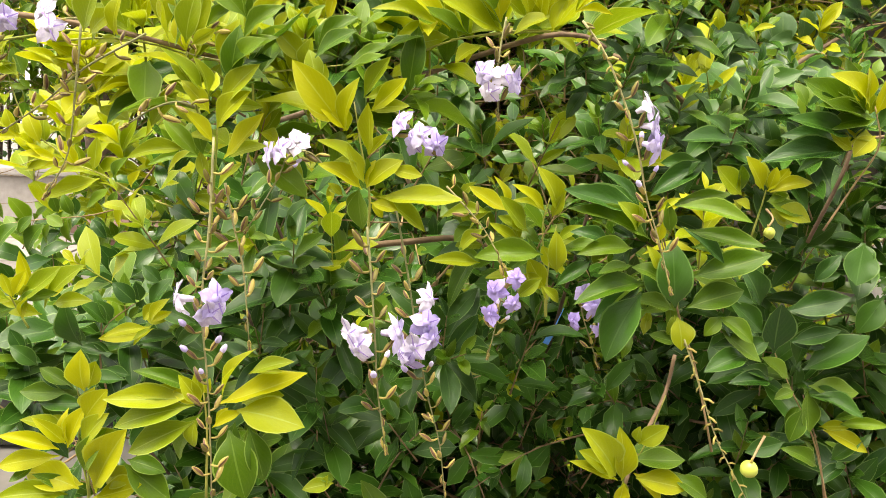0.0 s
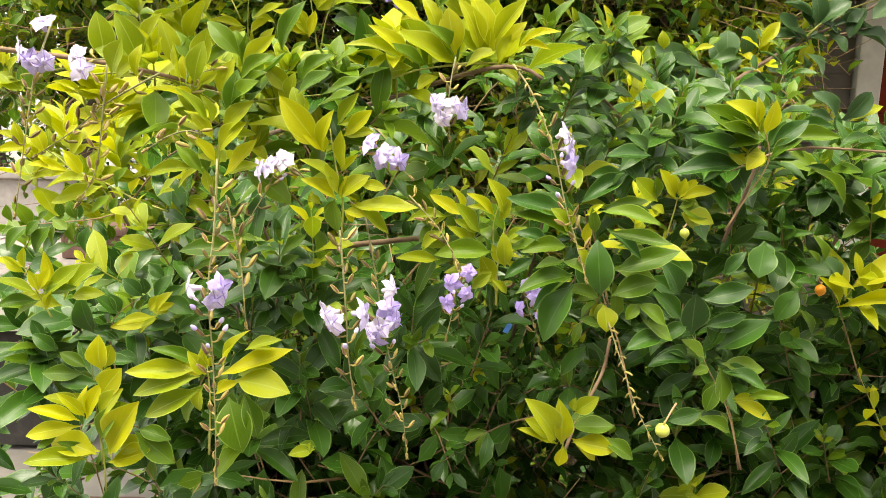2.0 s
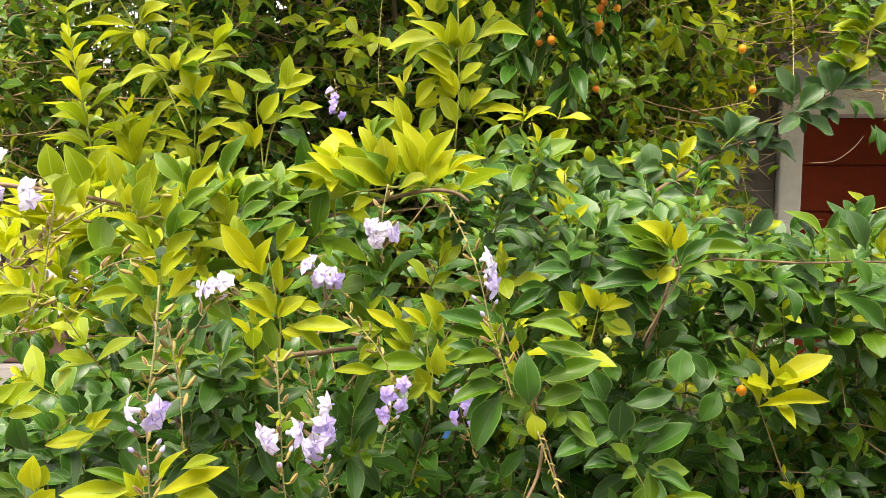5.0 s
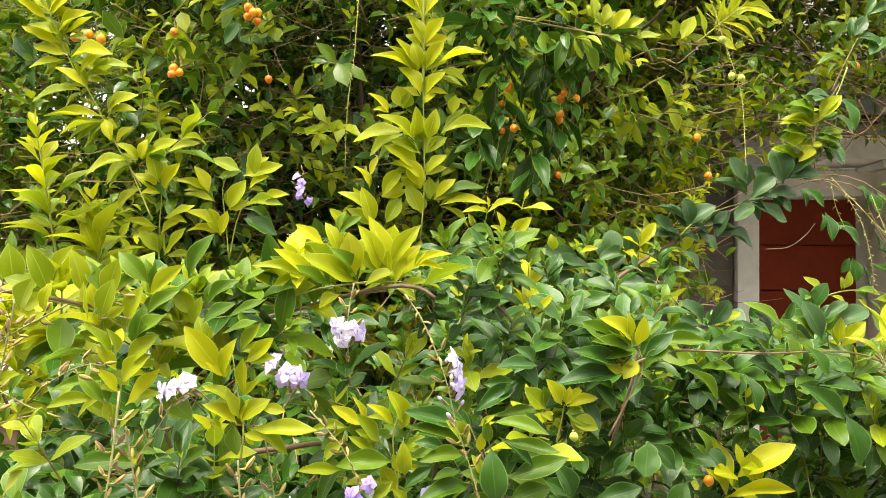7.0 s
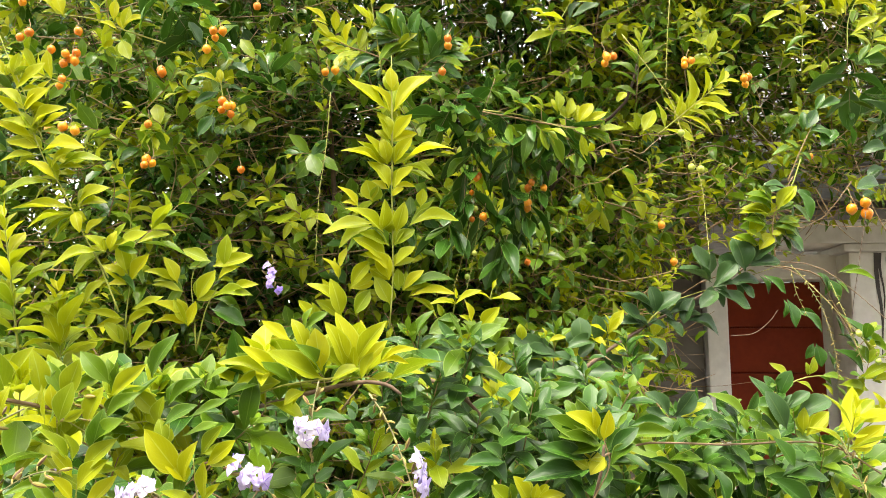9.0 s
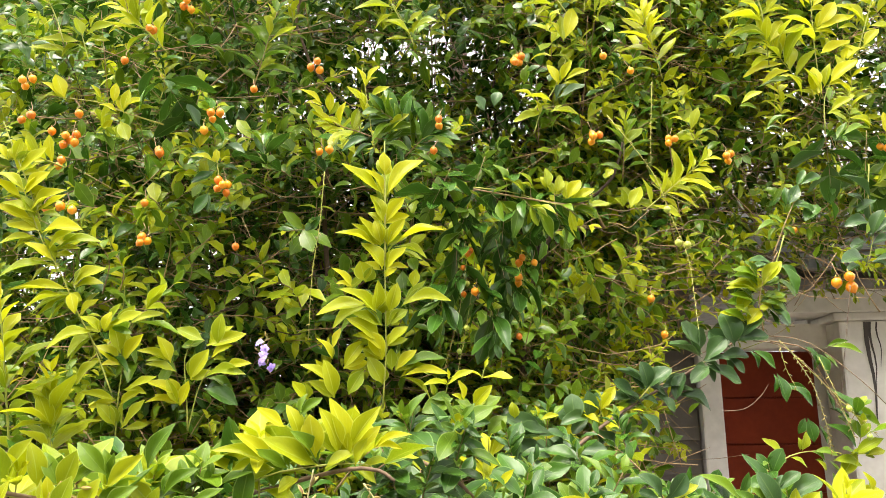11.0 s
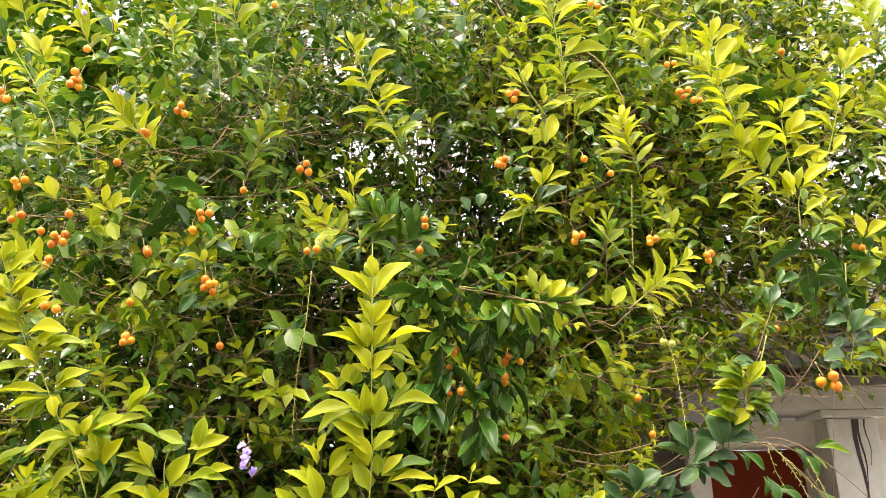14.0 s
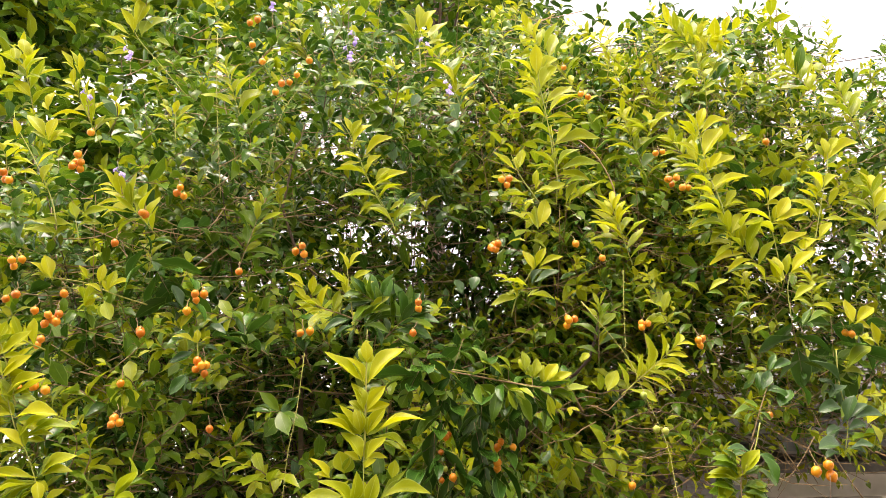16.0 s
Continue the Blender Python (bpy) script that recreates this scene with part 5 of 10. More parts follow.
spray(front, [(0.109, 0.769, 1.784), (0.108, 0.769, 1.856), (0.106, 0.769, 1.912)], [
    ((0.106, 0.765, 1.895), (0.104, 0.765, 1.924), 0.50, 3),
    ((0.106, 0.765, 1.868), (0.051, 0.743, 1.899), 0.30, 3),
    ((0.109, 0.765, 1.867), (0.158, 0.773, 1.919), 0.30, 3),
    ((0.105, 0.765, 1.846), (0.089, 0.763, 1.862), 0.50, 3),
    ((0.111, 0.765, 1.847), (0.127, 0.765, 1.863), 0.45, 3),
], fill=1.8)
spray(front, [(-0.031, 0.464, 1.533), (0.003, 0.464, 1.548), (0.042, 0.464, 1.553), (0.070, 0.464, 1.554), (0.079, 0.464, 1.549)], [
    ((0.009, 0.460, 1.582), (-0.013, 0.458, 1.597), 0.36, 3),
    ((0.020, 0.460, 1.574), (0.009, 0.462, 1.599), 0.42, 3),
    ((0.002, 0.460, 1.554), (-0.028, 0.448, 1.578), 0.30, 3),
    ((-0.003, 0.460, 1.556), (-0.045, 0.457, 1.565), 0.28, 2),
    ((0.059, 0.460, 1.561), (0.042, 0.465, 1.605), 0.36, 3),
    ((0.050, 0.460, 1.561), (0.034, 0.453, 1.597), 0.36, 3),
    ((0.033, 0.460, 1.559), (0.027, 0.462, 1.592), 0.52, 3),
    ((0.059, 0.460, 1.566), (0.082, 0.454, 1.598), 0.34, 3),
    ((0.063, 0.460, 1.559), (0.083, 0.458, 1.583), 0.36, 3),
    ((0.078, 0.460, 1.566), (0.107, 0.455, 1.576), 0.26, 3),
    ((0.035, 0.460, 1.553), (-0.007, 0.443, 1.574), 0.36, 2),
    ((0.056, 0.460, 1.557), (0.057, 0.454, 1.578), 0.50, 3),
], fill=1.2)
spray(front, [(0.003, 0.459, 1.548), (0.042, 0.459, 1.554), (0.070, 0.459, 1.554)], [
    ((0.063, 0.455, 1.553), (0.072, 0.453, 1.574), 0.42, 2),
    ((0.021, 0.455, 1.544), (0.006, 0.450, 1.534), 0.60, 3),
    ((0.063, 0.455, 1.551), (0.079, 0.451, 1.540), 0.36, 2),
    ((0.020, 0.455, 1.591), (0.037, 0.454, 1.604), 0.40, 1),
    ((0.040, 0.455, 1.551), (0.063, 0.456, 1.563), 0.40, 2),
    ((0.014, 0.455, 1.551), (-0.013, 0.449, 1.566), 0.36, 1),
])
spray(front, [(-0.203, 0.389, 1.539), (-0.172, 0.389, 1.541), (-0.141, 0.389, 1.536), (-0.116, 0.389, 1.523), (-0.098, 0.389, 1.509)], [
    ((-0.183, 0.385, 1.548), (-0.185, 0.380, 1.577), 0.50, 2),
    ((-0.162, 0.385, 1.546), (-0.171, 0.373, 1.576), 0.42, 2),
    ((-0.160, 0.385, 1.550), (-0.143, 0.374, 1.576), 0.36, 2),
    ((-0.141, 0.385, 1.545), (-0.147, 0.379, 1.574), 0.42, 2),
    ((-0.181, 0.385, 1.537), (-0.165, 0.384, 1.554), 0.45, 2),
    ((-0.128, 0.385, 1.541), (-0.117, 0.376, 1.568), 0.42, 2),
    ((-0.127, 0.385, 1.545), (-0.140, 0.388, 1.567), 0.36, 1),
    ((-0.121, 0.385, 1.547), (-0.106, 0.386, 1.559), 0.38, 1),
    ((-0.100, 0.385, 1.543), (-0.077, 0.380, 1.565), 0.32, 2),
    ((-0.113, 0.385, 1.525), (-0.102, 0.380, 1.551), 0.42, 2),
    ((-0.100, 0.385, 1.552), (-0.120, 0.386, 1.573), 0.40, 1),
    ((-0.075, 0.385, 1.556), (-0.058, 0.379, 1.585), 0.34, 1),
])
spray(front, [(-0.120, 0.404, 1.522), (-0.091, 0.404, 1.526), (-0.054, 0.404, 1.530)], [
    ((-0.110, 0.400, 1.529), (-0.085, 0.391, 1.543), 0.36, 1),
    ((-0.072, 0.400, 1.531), (-0.089, 0.398, 1.548), 0.45, 2),
    ((-0.072, 0.400, 1.524), (-0.069, 0.398, 1.544), 0.50, 2),
    ((-0.067, 0.400, 1.537), (-0.044, 0.400, 1.555), 0.36, 1),
    ((-0.053, 0.400, 1.530), (-0.027, 0.399, 1.542), 0.28, 1),
    ((-0.124, 0.400, 1.512), (-0.142, 0.389, 1.536), 0.36, 2),
    ((-0.141, 0.400, 1.529), (-0.162, 0.398, 1.522), 0.36, 0),
    ((-0.151, 0.400, 1.518), (-0.176, 0.388, 1.507), 0.30, 2),
    ((-0.144, 0.400, 1.514), (-0.155, 0.392, 1.496), 0.55, 2),
    ((-0.168, 0.400, 1.533), (-0.182, 0.396, 1.522), 0.50, 3),
    ((-0.173, 0.400, 1.529), (-0.198, 0.400, 1.518), 0.40, 3),
    ((-0.155, 0.400, 1.524), (-0.172, 0.392, 1.516), 0.30, 2),
])
spray(back, [(-0.262, 0.954, 1.675), (-0.301, 0.954, 1.740), (-0.328, 0.954, 1.794), (-0.359, 0.954, 1.843), (-0.398, 0.954, 1.934)], [
    ((-0.369, 0.950, 1.878), (-0.327, 0.944, 1.905), 0.36, 3),
    ((-0.369, 0.950, 1.877), (-0.413, 0.946, 1.889), 0.32, 3),
    ((-0.361, 0.950, 1.852), (-0.404, 0.948, 1.859), 0.36, 3),
    ((-0.357, 0.950, 1.848), (-0.296, 0.929, 1.849), 0.34, 3),
    ((-0.365, 0.950, 1.844), (-0.409, 0.944, 1.829), 0.32, 2),
    ((-0.346, 0.950, 1.821), (-0.308, 0.949, 1.854), 0.42, 3),
    ((-0.338, 0.950, 1.810), (-0.377, 0.944, 1.833), 0.36, 3),
    ((-0.335, 0.950, 1.826), (-0.275, 0.954, 1.838), 0.30, 2),
    ((-0.345, 0.950, 1.806), (-0.401, 0.938, 1.782), 0.32, 2),
    ((-0.308, 0.950, 1.773), (-0.265, 0.945, 1.799), 0.42, 3),
    ((-0.311, 0.950, 1.769), (-0.391, 0.948, 1.766), 0.22, 3),
    ((-0.315, 0.950, 1.761), (-0.364, 0.934, 1.737), 0.36, 2),
], fill=2.1)
spray(back, [(-0.246, 0.954, 1.629), (-0.277, 0.954, 1.698), (-0.301, 0.954, 1.740)], [
    ((-0.311, 0.950, 1.765), (-0.299, 0.941, 1.734), 0.40, 3),
    ((-0.296, 0.950, 1.734), (-0.274, 0.954, 1.757), 0.42, 3),
    ((-0.258, 0.950, 1.720), (-0.211, 0.943, 1.739), 0.32, 2),
    ((-0.262, 0.950, 1.712), (-0.254, 0.950, 1.740), 0.42, 3),
    ((-0.273, 0.950, 1.712), (-0.327, 0.927, 1.684), 0.32, 2),
    ((-0.269, 0.950, 1.712), (-0.293, 0.941, 1.731), 0.42, 3),
    ((-0.386, 0.950, 1.909), (-0.429, 0.950, 1.933), 0.36, 3),
    ((-0.388, 0.950, 1.907), (-0.356, 0.949, 1.938), 0.40, 3),
], fill=2.1)
spray(back, [(-0.248, 1.004, 1.560), (-0.249, 1.004, 1.624), (-0.248, 1.004, 1.681), (-0.265, 1.004, 1.736)], [
    ((-0.251, 1.000, 1.687), (-0.265, 1.002, 1.731), 0.42, 3),
    ((-0.245, 1.000, 1.675), (-0.217, 0.983, 1.713), 0.36, 3),
    ((-0.251, 1.000, 1.671), (-0.287, 0.999, 1.697), 0.42, 3),
    ((-0.277, 1.000, 1.678), (-0.303, 0.991, 1.641), 0.36, 2),
    ((-0.242, 1.000, 1.635), (-0.197, 0.994, 1.654), 0.30, 2),
    ((-0.251, 1.000, 1.622), (-0.298, 0.990, 1.631), 0.26, 3),
    ((-0.249, 1.000, 1.586), (-0.275, 0.992, 1.617), 0.42, 2),
    ((-0.241, 1.000, 1.582), (-0.208, 0.987, 1.622), 0.36, 2),
    ((-0.246, 1.000, 1.614), (-0.218, 1.002, 1.635), 0.32, 3),
    ((-0.254, 1.000, 1.655), (-0.281, 0.992, 1.667), 0.36, 2),
], fill=1.6)
spray(back, [(-0.159, 1.054, 1.578), (-0.164, 1.054, 1.629), (-0.170, 1.054, 1.689), (-0.150, 1.054, 1.724)], [
    ((-0.144, 1.050, 1.713), (-0.185, 1.049, 1.730), 0.40, 2),
    ((-0.123, 1.050, 1.705), (-0.119, 1.043, 1.754), 0.36, 2),
    ((-0.140, 1.050, 1.705), (-0.080, 1.047, 1.723), 0.30, 3),
    ((-0.190, 1.050, 1.678), (-0.212, 1.049, 1.718), 0.42, 3),
    ((-0.193, 1.050, 1.682), (-0.238, 1.043, 1.695), 0.30, 3),
    ((-0.181, 1.050, 1.665), (-0.226, 1.045, 1.675), 0.32, 2),
    ((-0.160, 1.050, 1.653), (-0.135, 1.047, 1.699), 0.40, 2),
    ((-0.175, 1.050, 1.631), (-0.221, 1.037, 1.649), 0.32, 3),
    ((-0.175, 1.050, 1.618), (-0.193, 1.043, 1.654), 0.32, 3),
    ((-0.172, 1.050, 1.618), (-0.224, 1.055, 1.619), 0.26, 3),
    ((-0.172, 1.050, 1.614), (-0.162, 1.050, 1.652), 0.34, 3),
    ((-0.139, 1.050, 1.640), (-0.087, 1.044, 1.615), 0.42, 0),
], fill=1.4)
spray(back, [(-0.159, 1.054, 1.578), (-0.148, 1.054, 1.638), (-0.132, 1.054, 1.673)], [
    ((-0.114, 1.050, 1.662), (-0.069, 1.034, 1.677), 0.32, 3),
    ((-0.139, 1.050, 1.657), (-0.077, 1.030, 1.660), 0.30, 2),
    ((-0.131, 1.050, 1.685), (-0.099, 1.044, 1.705), 0.36, 3),
])
spray(front, [(0.414, 1.044, 1.541), (0.446, 1.044, 1.564), (0.525, 1.044, 1.605), (0.581, 1.044, 1.656), (0.663, 1.044, 1.685), (0.726, 1.044, 1.705), (0.785, 1.044, 1.725)], [
    ((0.435, 1.040, 1.584), (0.433, 1.046, 1.634), 0.58, 4),
    ((0.458, 1.040, 1.593), (0.454, 1.028, 1.638), 0.52, 4),
    ((0.463, 1.040, 1.598), (0.409, 1.035, 1.585), 0.42, 4),
    ((0.467, 1.040, 1.607), (0.529, 1.028, 1.625), 0.42, 4),
    ((0.561, 1.040, 1.640), (0.546, 1.029, 1.685), 0.56, 4),
    ((0.556, 1.040, 1.640), (0.599, 1.028, 1.674), 0.45, 4),
    ((0.556, 1.040, 1.649), (0.505, 1.034, 1.672), 0.36, 4),
    ((0.542, 1.040, 1.622), (0.495, 1.023, 1.653), 0.48, 4),
    ((0.561, 1.040, 1.645), (0.590, 1.038, 1.631), 0.48, 4),
    ((0.546, 1.040, 1.626), (0.576, 1.038, 1.618), 0.48, 4),
    ((0.575, 1.040, 1.631), (0.599, 1.028, 1.604), 0.48, 4),
    ((0.579, 1.040, 1.640), (0.629, 1.041, 1.647), 0.36, 4),
], fill=1.0)
spray(front, [(0.521, 1.034, 1.605), (0.577, 1.034, 1.655), (0.657, 1.034, 1.684)], [
    ((0.603, 1.030, 1.631), (0.661, 1.028, 1.605), 0.48, 4),
    ((0.519, 1.030, 1.599), (0.487, 1.019, 1.576), 0.50, 4),
    ((0.542, 1.030, 1.603), (0.573, 1.034, 1.572), 0.48, 4),
    ((0.655, 1.030, 1.696), (0.612, 1.011, 1.748), 0.50, 4),
    ((0.655, 1.030, 1.691), (0.590, 1.016, 1.712), 0.44, 4),
    ((0.660, 1.030, 1.687), (0.696, 1.025, 1.726), 0.50, 4),
    ((0.660, 1.030, 1.682), (0.719, 1.028, 1.651), 0.42, 4),
    ((0.660, 1.030, 1.685), (0.697, 1.018, 1.688), 0.30, 4),
    ((0.665, 1.030, 1.678), (0.624, 1.015, 1.649), 0.42, 4),
    ((0.713, 1.030, 1.711), (0.697, 1.033, 1.769), 0.58, 4),
    ((0.727, 1.030, 1.725), (0.764, 1.024, 1.760), 0.50, 4),
    ((0.718, 1.030, 1.720), (0.772, 1.021, 1.728), 0.36, 4),
], fill=1.0)
spray(front, [(0.414, 1.044, 1.541), (0.446, 1.044, 1.564), (0.525, 1.044, 1.605)], [
    ((0.449, 1.040, 1.562), (0.392, 1.033, 1.545), 0.42, 4),
    ((0.431, 1.040, 1.555), (0.384, 1.038, 1.575), 0.42, 4),
    ((0.467, 1.040, 1.577), (0.510, 1.042, 1.551), 0.42, 4),
    ((0.495, 1.040, 1.591), (0.525, 1.034, 1.574), 0.50, 4),
    ((0.486, 1.040, 1.596), (0.491, 1.030, 1.629), 0.40, 3),
    ((0.472, 1.040, 1.597), (0.466, 1.042, 1.622), 0.40, 3),
    ((0.412, 1.040, 1.539), (0.440, 1.040, 1.515), 0.50, 4),
    ((0.403, 1.040, 1.539), (0.354, 1.026, 1.550), 0.42, 4),
    ((0.551, 1.040, 1.613), (0.514, 1.029, 1.636), 0.45, 4),
    ((0.627, 1.040, 1.669), (0.603, 1.030, 1.624), 0.45, 4),
    ((0.685, 1.040, 1.690), (0.747, 1.046, 1.697), 0.32, 4),
    ((0.704, 1.040, 1.700), (0.727, 1.030, 1.667), 0.36, 4),
], fill=1.0)
spray(back, [(0.828, 1.034, 1.907), (0.808, 1.034, 1.859), (0.779, 1.034, 1.816), (0.759, 1.034, 1.765)], [
    ((0.776, 1.030, 1.818), (0.801, 1.009, 1.854), 0.45, 2),
    ((0.766, 1.030, 1.813), (0.711, 1.012, 1.828), 0.36, 1),
    ((0.766, 1.030, 1.801), (0.699, 1.016, 1.806), 0.32, 2),
    ((0.811, 1.030, 1.829), (0.839, 1.034, 1.798), 0.42, 1),
    ((0.776, 1.030, 1.800), (0.809, 1.017, 1.786), 0.42, 2),
    ((0.766, 1.030, 1.790), (0.707, 1.031, 1.785), 0.36, 1),
    ((0.737, 1.030, 1.748), (0.686, 1.020, 1.766), 0.36, 3),
    ((0.766, 1.030, 1.777), (0.732, 1.016, 1.746), 0.42, 3),
    ((0.771, 1.030, 1.786), (0.805, 1.019, 1.763), 0.42, 2),
    ((0.757, 1.030, 1.808), (0.784, 1.032, 1.826), 0.50, 3),
    ((0.786, 1.030, 1.791), (0.816, 1.029, 1.746), 0.42, 0),
    ((0.747, 1.030, 1.805), (0.719, 1.017, 1.768), 0.42, 2),
], fill=1.9)
spray(front, [(0.354, 0.534, 1.484), (0.376, 0.534, 1.491), (0.397, 0.534, 1.494), (0.430, 0.534, 1.496), (0.474, 0.534, 1.491), (0.519, 0.534, 1.484)], [
    ((0.344, 0.530, 1.517), (0.322, 0.531, 1.539), 0.42, 4),
    ((0.350, 0.530, 1.517), (0.366, 0.524, 1.540), 0.50, 4),
    ((0.355, 0.530, 1.517), (0.379, 0.528, 1.529), 0.36, 3),
    ((0.420, 0.530, 1.515), (0.382, 0.532, 1.538), 0.32, 1),
    ((0.411, 0.530, 1.502), (0.386, 0.523, 1.531), 0.50, 0),
    ((0.458, 0.530, 1.504), (0.441, 0.534, 1.540), 0.42, 4),
    ((0.466, 0.530, 1.515), (0.506, 0.533, 1.532), 0.36, 4),
    ((0.458, 0.530, 1.522), (0.482, 0.528, 1.539), 0.36, 4),
    ((0.477, 0.530, 1.499), (0.502, 0.533, 1.520), 0.45, 3),
    ((0.450, 0.530, 1.504), (0.432, 0.533, 1.526), 0.50, 1),
    ((0.433, 0.530, 1.505), (0.413, 0.526, 1.523), 0.50, 1),
    ((0.444, 0.530, 1.499), (0.458, 0.521, 1.472), 0.42, 0),
], thick=0.0004)
spray(front, [(0.376, 0.534, 1.491), (0.430, 0.534, 1.496), (0.486, 0.534, 1.488)], [
    ((0.382, 0.530, 1.474), (0.389, 0.518, 1.440), 0.36, 0),
    ((0.390, 0.530, 1.484), (0.419, 0.532, 1.458), 0.42, 0),
    ((0.439, 0.530, 1.463), (0.477, 0.525, 1.433), 0.40, 0),
    ((0.455, 0.530, 1.463), (0.496, 0.528, 1.459), 0.40, 0),
    ((0.480, 0.530, 1.437), (0.488, 0.521, 1.391), 0.42, 0),
    ((0.305, 0.530, 1.509), (0.340, 0.525, 1.512), 0.30, 0),
    ((0.299, 0.530, 1.499), (0.341, 0.513, 1.504), 0.30, 1),
    ((0.326, 0.530, 1.479), (0.357, 0.527, 1.449), 0.26, 1),
    ((0.342, 0.530, 1.459), (0.357, 0.532, 1.438), 0.40, 0),
    ((0.422, 0.530, 1.521), (0.428, 0.525, 1.540), 0.42, 0),
    ((0.374, 0.530, 1.505), (0.348, 0.531, 1.495), 0.42, 0),
    ((0.401, 0.530, 1.492), (0.419, 0.524, 1.475), 0.42, 0),
], thick=0.0004)
spray(back, [(-0.361, 0.954, 1.866), (-0.385, 0.954, 1.922), (-0.413, 0.954, 1.979), (-0.427, 0.954, 2.012)], [
    ((-0.399, 0.950, 1.935), (-0.360, 0.943, 1.973), 0.34, 3),
    ((-0.385, 0.950, 1.903), (-0.349, 0.934, 1.933), 0.40, 3),
    ((-0.375, 0.950, 1.879), (-0.327, 0.941, 1.909), 0.30, 3),
    ((-0.405, 0.950, 1.955), (-0.396, 0.944, 1.985), 0.36, 3),
    ((-0.415, 0.950, 1.955), (-0.430, 0.950, 1.978), 0.36, 3),
    ((-0.388, 0.950, 1.898), (-0.426, 0.942, 1.924), 0.30, 3),
    ((-0.371, 0.950, 1.867), (-0.422, 0.950, 1.888), 0.28, 3),
], fill=2.1)
spray(back, [(0.629, 1.404, 2.587), (0.615, 1.404, 2.776), (0.600, 1.404, 2.904), (0.595, 1.404, 3.011)], [
    ((0.593, 1.400, 2.935), (0.586, 1.373, 3.017), 0.36, 3),
    ((0.583, 1.400, 2.929), (0.515, 1.389, 2.967), 0.36, 3),
    ((0.599, 1.400, 2.936), (0.657, 1.405, 3.005), 0.36, 3),
    ((0.590, 1.400, 2.887), (0.544, 1.400, 2.922), 0.40, 3),
    ((0.601, 1.400, 2.888), (0.648, 1.394, 2.967), 0.44, 3),
    ((0.603, 1.400, 2.851), (0.520, 1.380, 2.852), 0.36, 3),
    ((0.609, 1.400, 2.842), (0.694, 1.403, 2.913), 0.28, 3),
    ((0.608, 1.400, 2.796), (0.529, 1.383, 2.786), 0.40, 3),
    ((0.616, 1.400, 2.806), (0.699, 1.375, 2.862), 0.34, 3),
    ((0.617, 1.400, 2.779), (0.707, 1.407, 2.805), 0.32, 2),
    ((0.620, 1.400, 2.744), (0.546, 1.385, 2.746), 0.36, 2),
    ((0.617, 1.400, 2.708), (0.547, 1.405, 2.712), 0.34, 2),
])
spray(back, [(0.621, 1.404, 2.537), (0.629, 1.404, 2.638), (0.623, 1.404, 2.777)], [
    ((0.625, 1.400, 2.709), (0.760, 1.408, 2.752), 0.26, 2),
    ((0.632, 1.400, 2.719), (0.675, 1.385, 2.775), 0.36, 3),
    ((0.628, 1.400, 2.649), (0.562, 1.400, 2.682), 0.36, 2),
    ((0.628, 1.400, 2.640), (0.683, 1.370, 2.683), 0.34, 2),
    ((0.631, 1.400, 2.632), (0.741, 1.385, 2.656), 0.28, 2),
    ((0.627, 1.400, 2.632), (0.559, 1.397, 2.634), 0.32, 2),
    ((0.562, 1.400, 2.558), (0.618, 1.382, 2.565), 0.36, 2),
    ((0.584, 1.400, 2.552), (0.650, 1.408, 2.600), 0.32, 2),
    ((0.650, 1.400, 2.543), (0.730, 1.372, 2.595), 0.28, 2),
    ((0.571, 1.400, 2.463), (0.595, 1.408, 2.548), 0.36, 3),
    ((0.557, 1.400, 2.474), (0.529, 1.402, 2.504), 0.40, 3),
    ((0.646, 1.400, 2.587), (0.698, 1.376, 2.598), 0.32, 2),
])
spray(back, [(0.573, 1.394, 2.527), (0.526, 1.394, 2.603), (0.507, 1.394, 2.660)], [
    ((0.518, 1.390, 2.613), (0.452, 1.373, 2.652), 0.32, 3),
    ((0.526, 1.390, 2.623), (0.537, 1.391, 2.682), 0.36, 3),
    ((0.531, 1.390, 2.582), (0.450, 1.395, 2.592), 0.30, 3),
    ((0.544, 1.390, 2.542), (0.462, 1.363, 2.517), 0.28, 2),
    ((0.567, 1.390, 2.569), (0.567, 1.379, 2.615), 0.36, 3),
])
spray(back, [(0.205, 1.424, 2.460), (0.146, 1.424, 2.572), (0.107, 1.424, 2.674), (0.068, 1.424, 2.741)], [
    ((0.092, 1.420, 2.692), (0.042, 1.402, 2.716), 0.32, 3),
    ((0.099, 1.420, 2.698), (0.081, 1.422, 2.744), 0.36, 3),
    ((0.102, 1.420, 2.685), (0.126, 1.408, 2.732), 0.36, 3),
    ((0.107, 1.420, 2.660), (0.155, 1.415, 2.724), 0.36, 3),
    ((0.137, 1.420, 2.630), (0.208, 1.420, 2.696), 0.28, 3),
    ((0.130, 1.420, 2.621), (0.058, 1.417, 2.622), 0.30, 3),
    ((0.145, 1.420, 2.590), (0.179, 1.409, 2.633), 0.45, 3),
    ((0.146, 1.420, 2.582), (0.063, 1.416, 2.581), 0.26, 2),
    ((0.161, 1.420, 2.544), (0.245, 1.413, 2.593), 0.28, 3),
    ((0.167, 1.420, 2.560), (0.201, 1.423, 2.606), 0.36, 3),
    ((0.168, 1.420, 2.529), (0.129, 1.407, 2.545), 0.36, 3),
    ((0.175, 1.420, 2.521), (0.236, 1.405, 2.549), 0.34, 3),
])
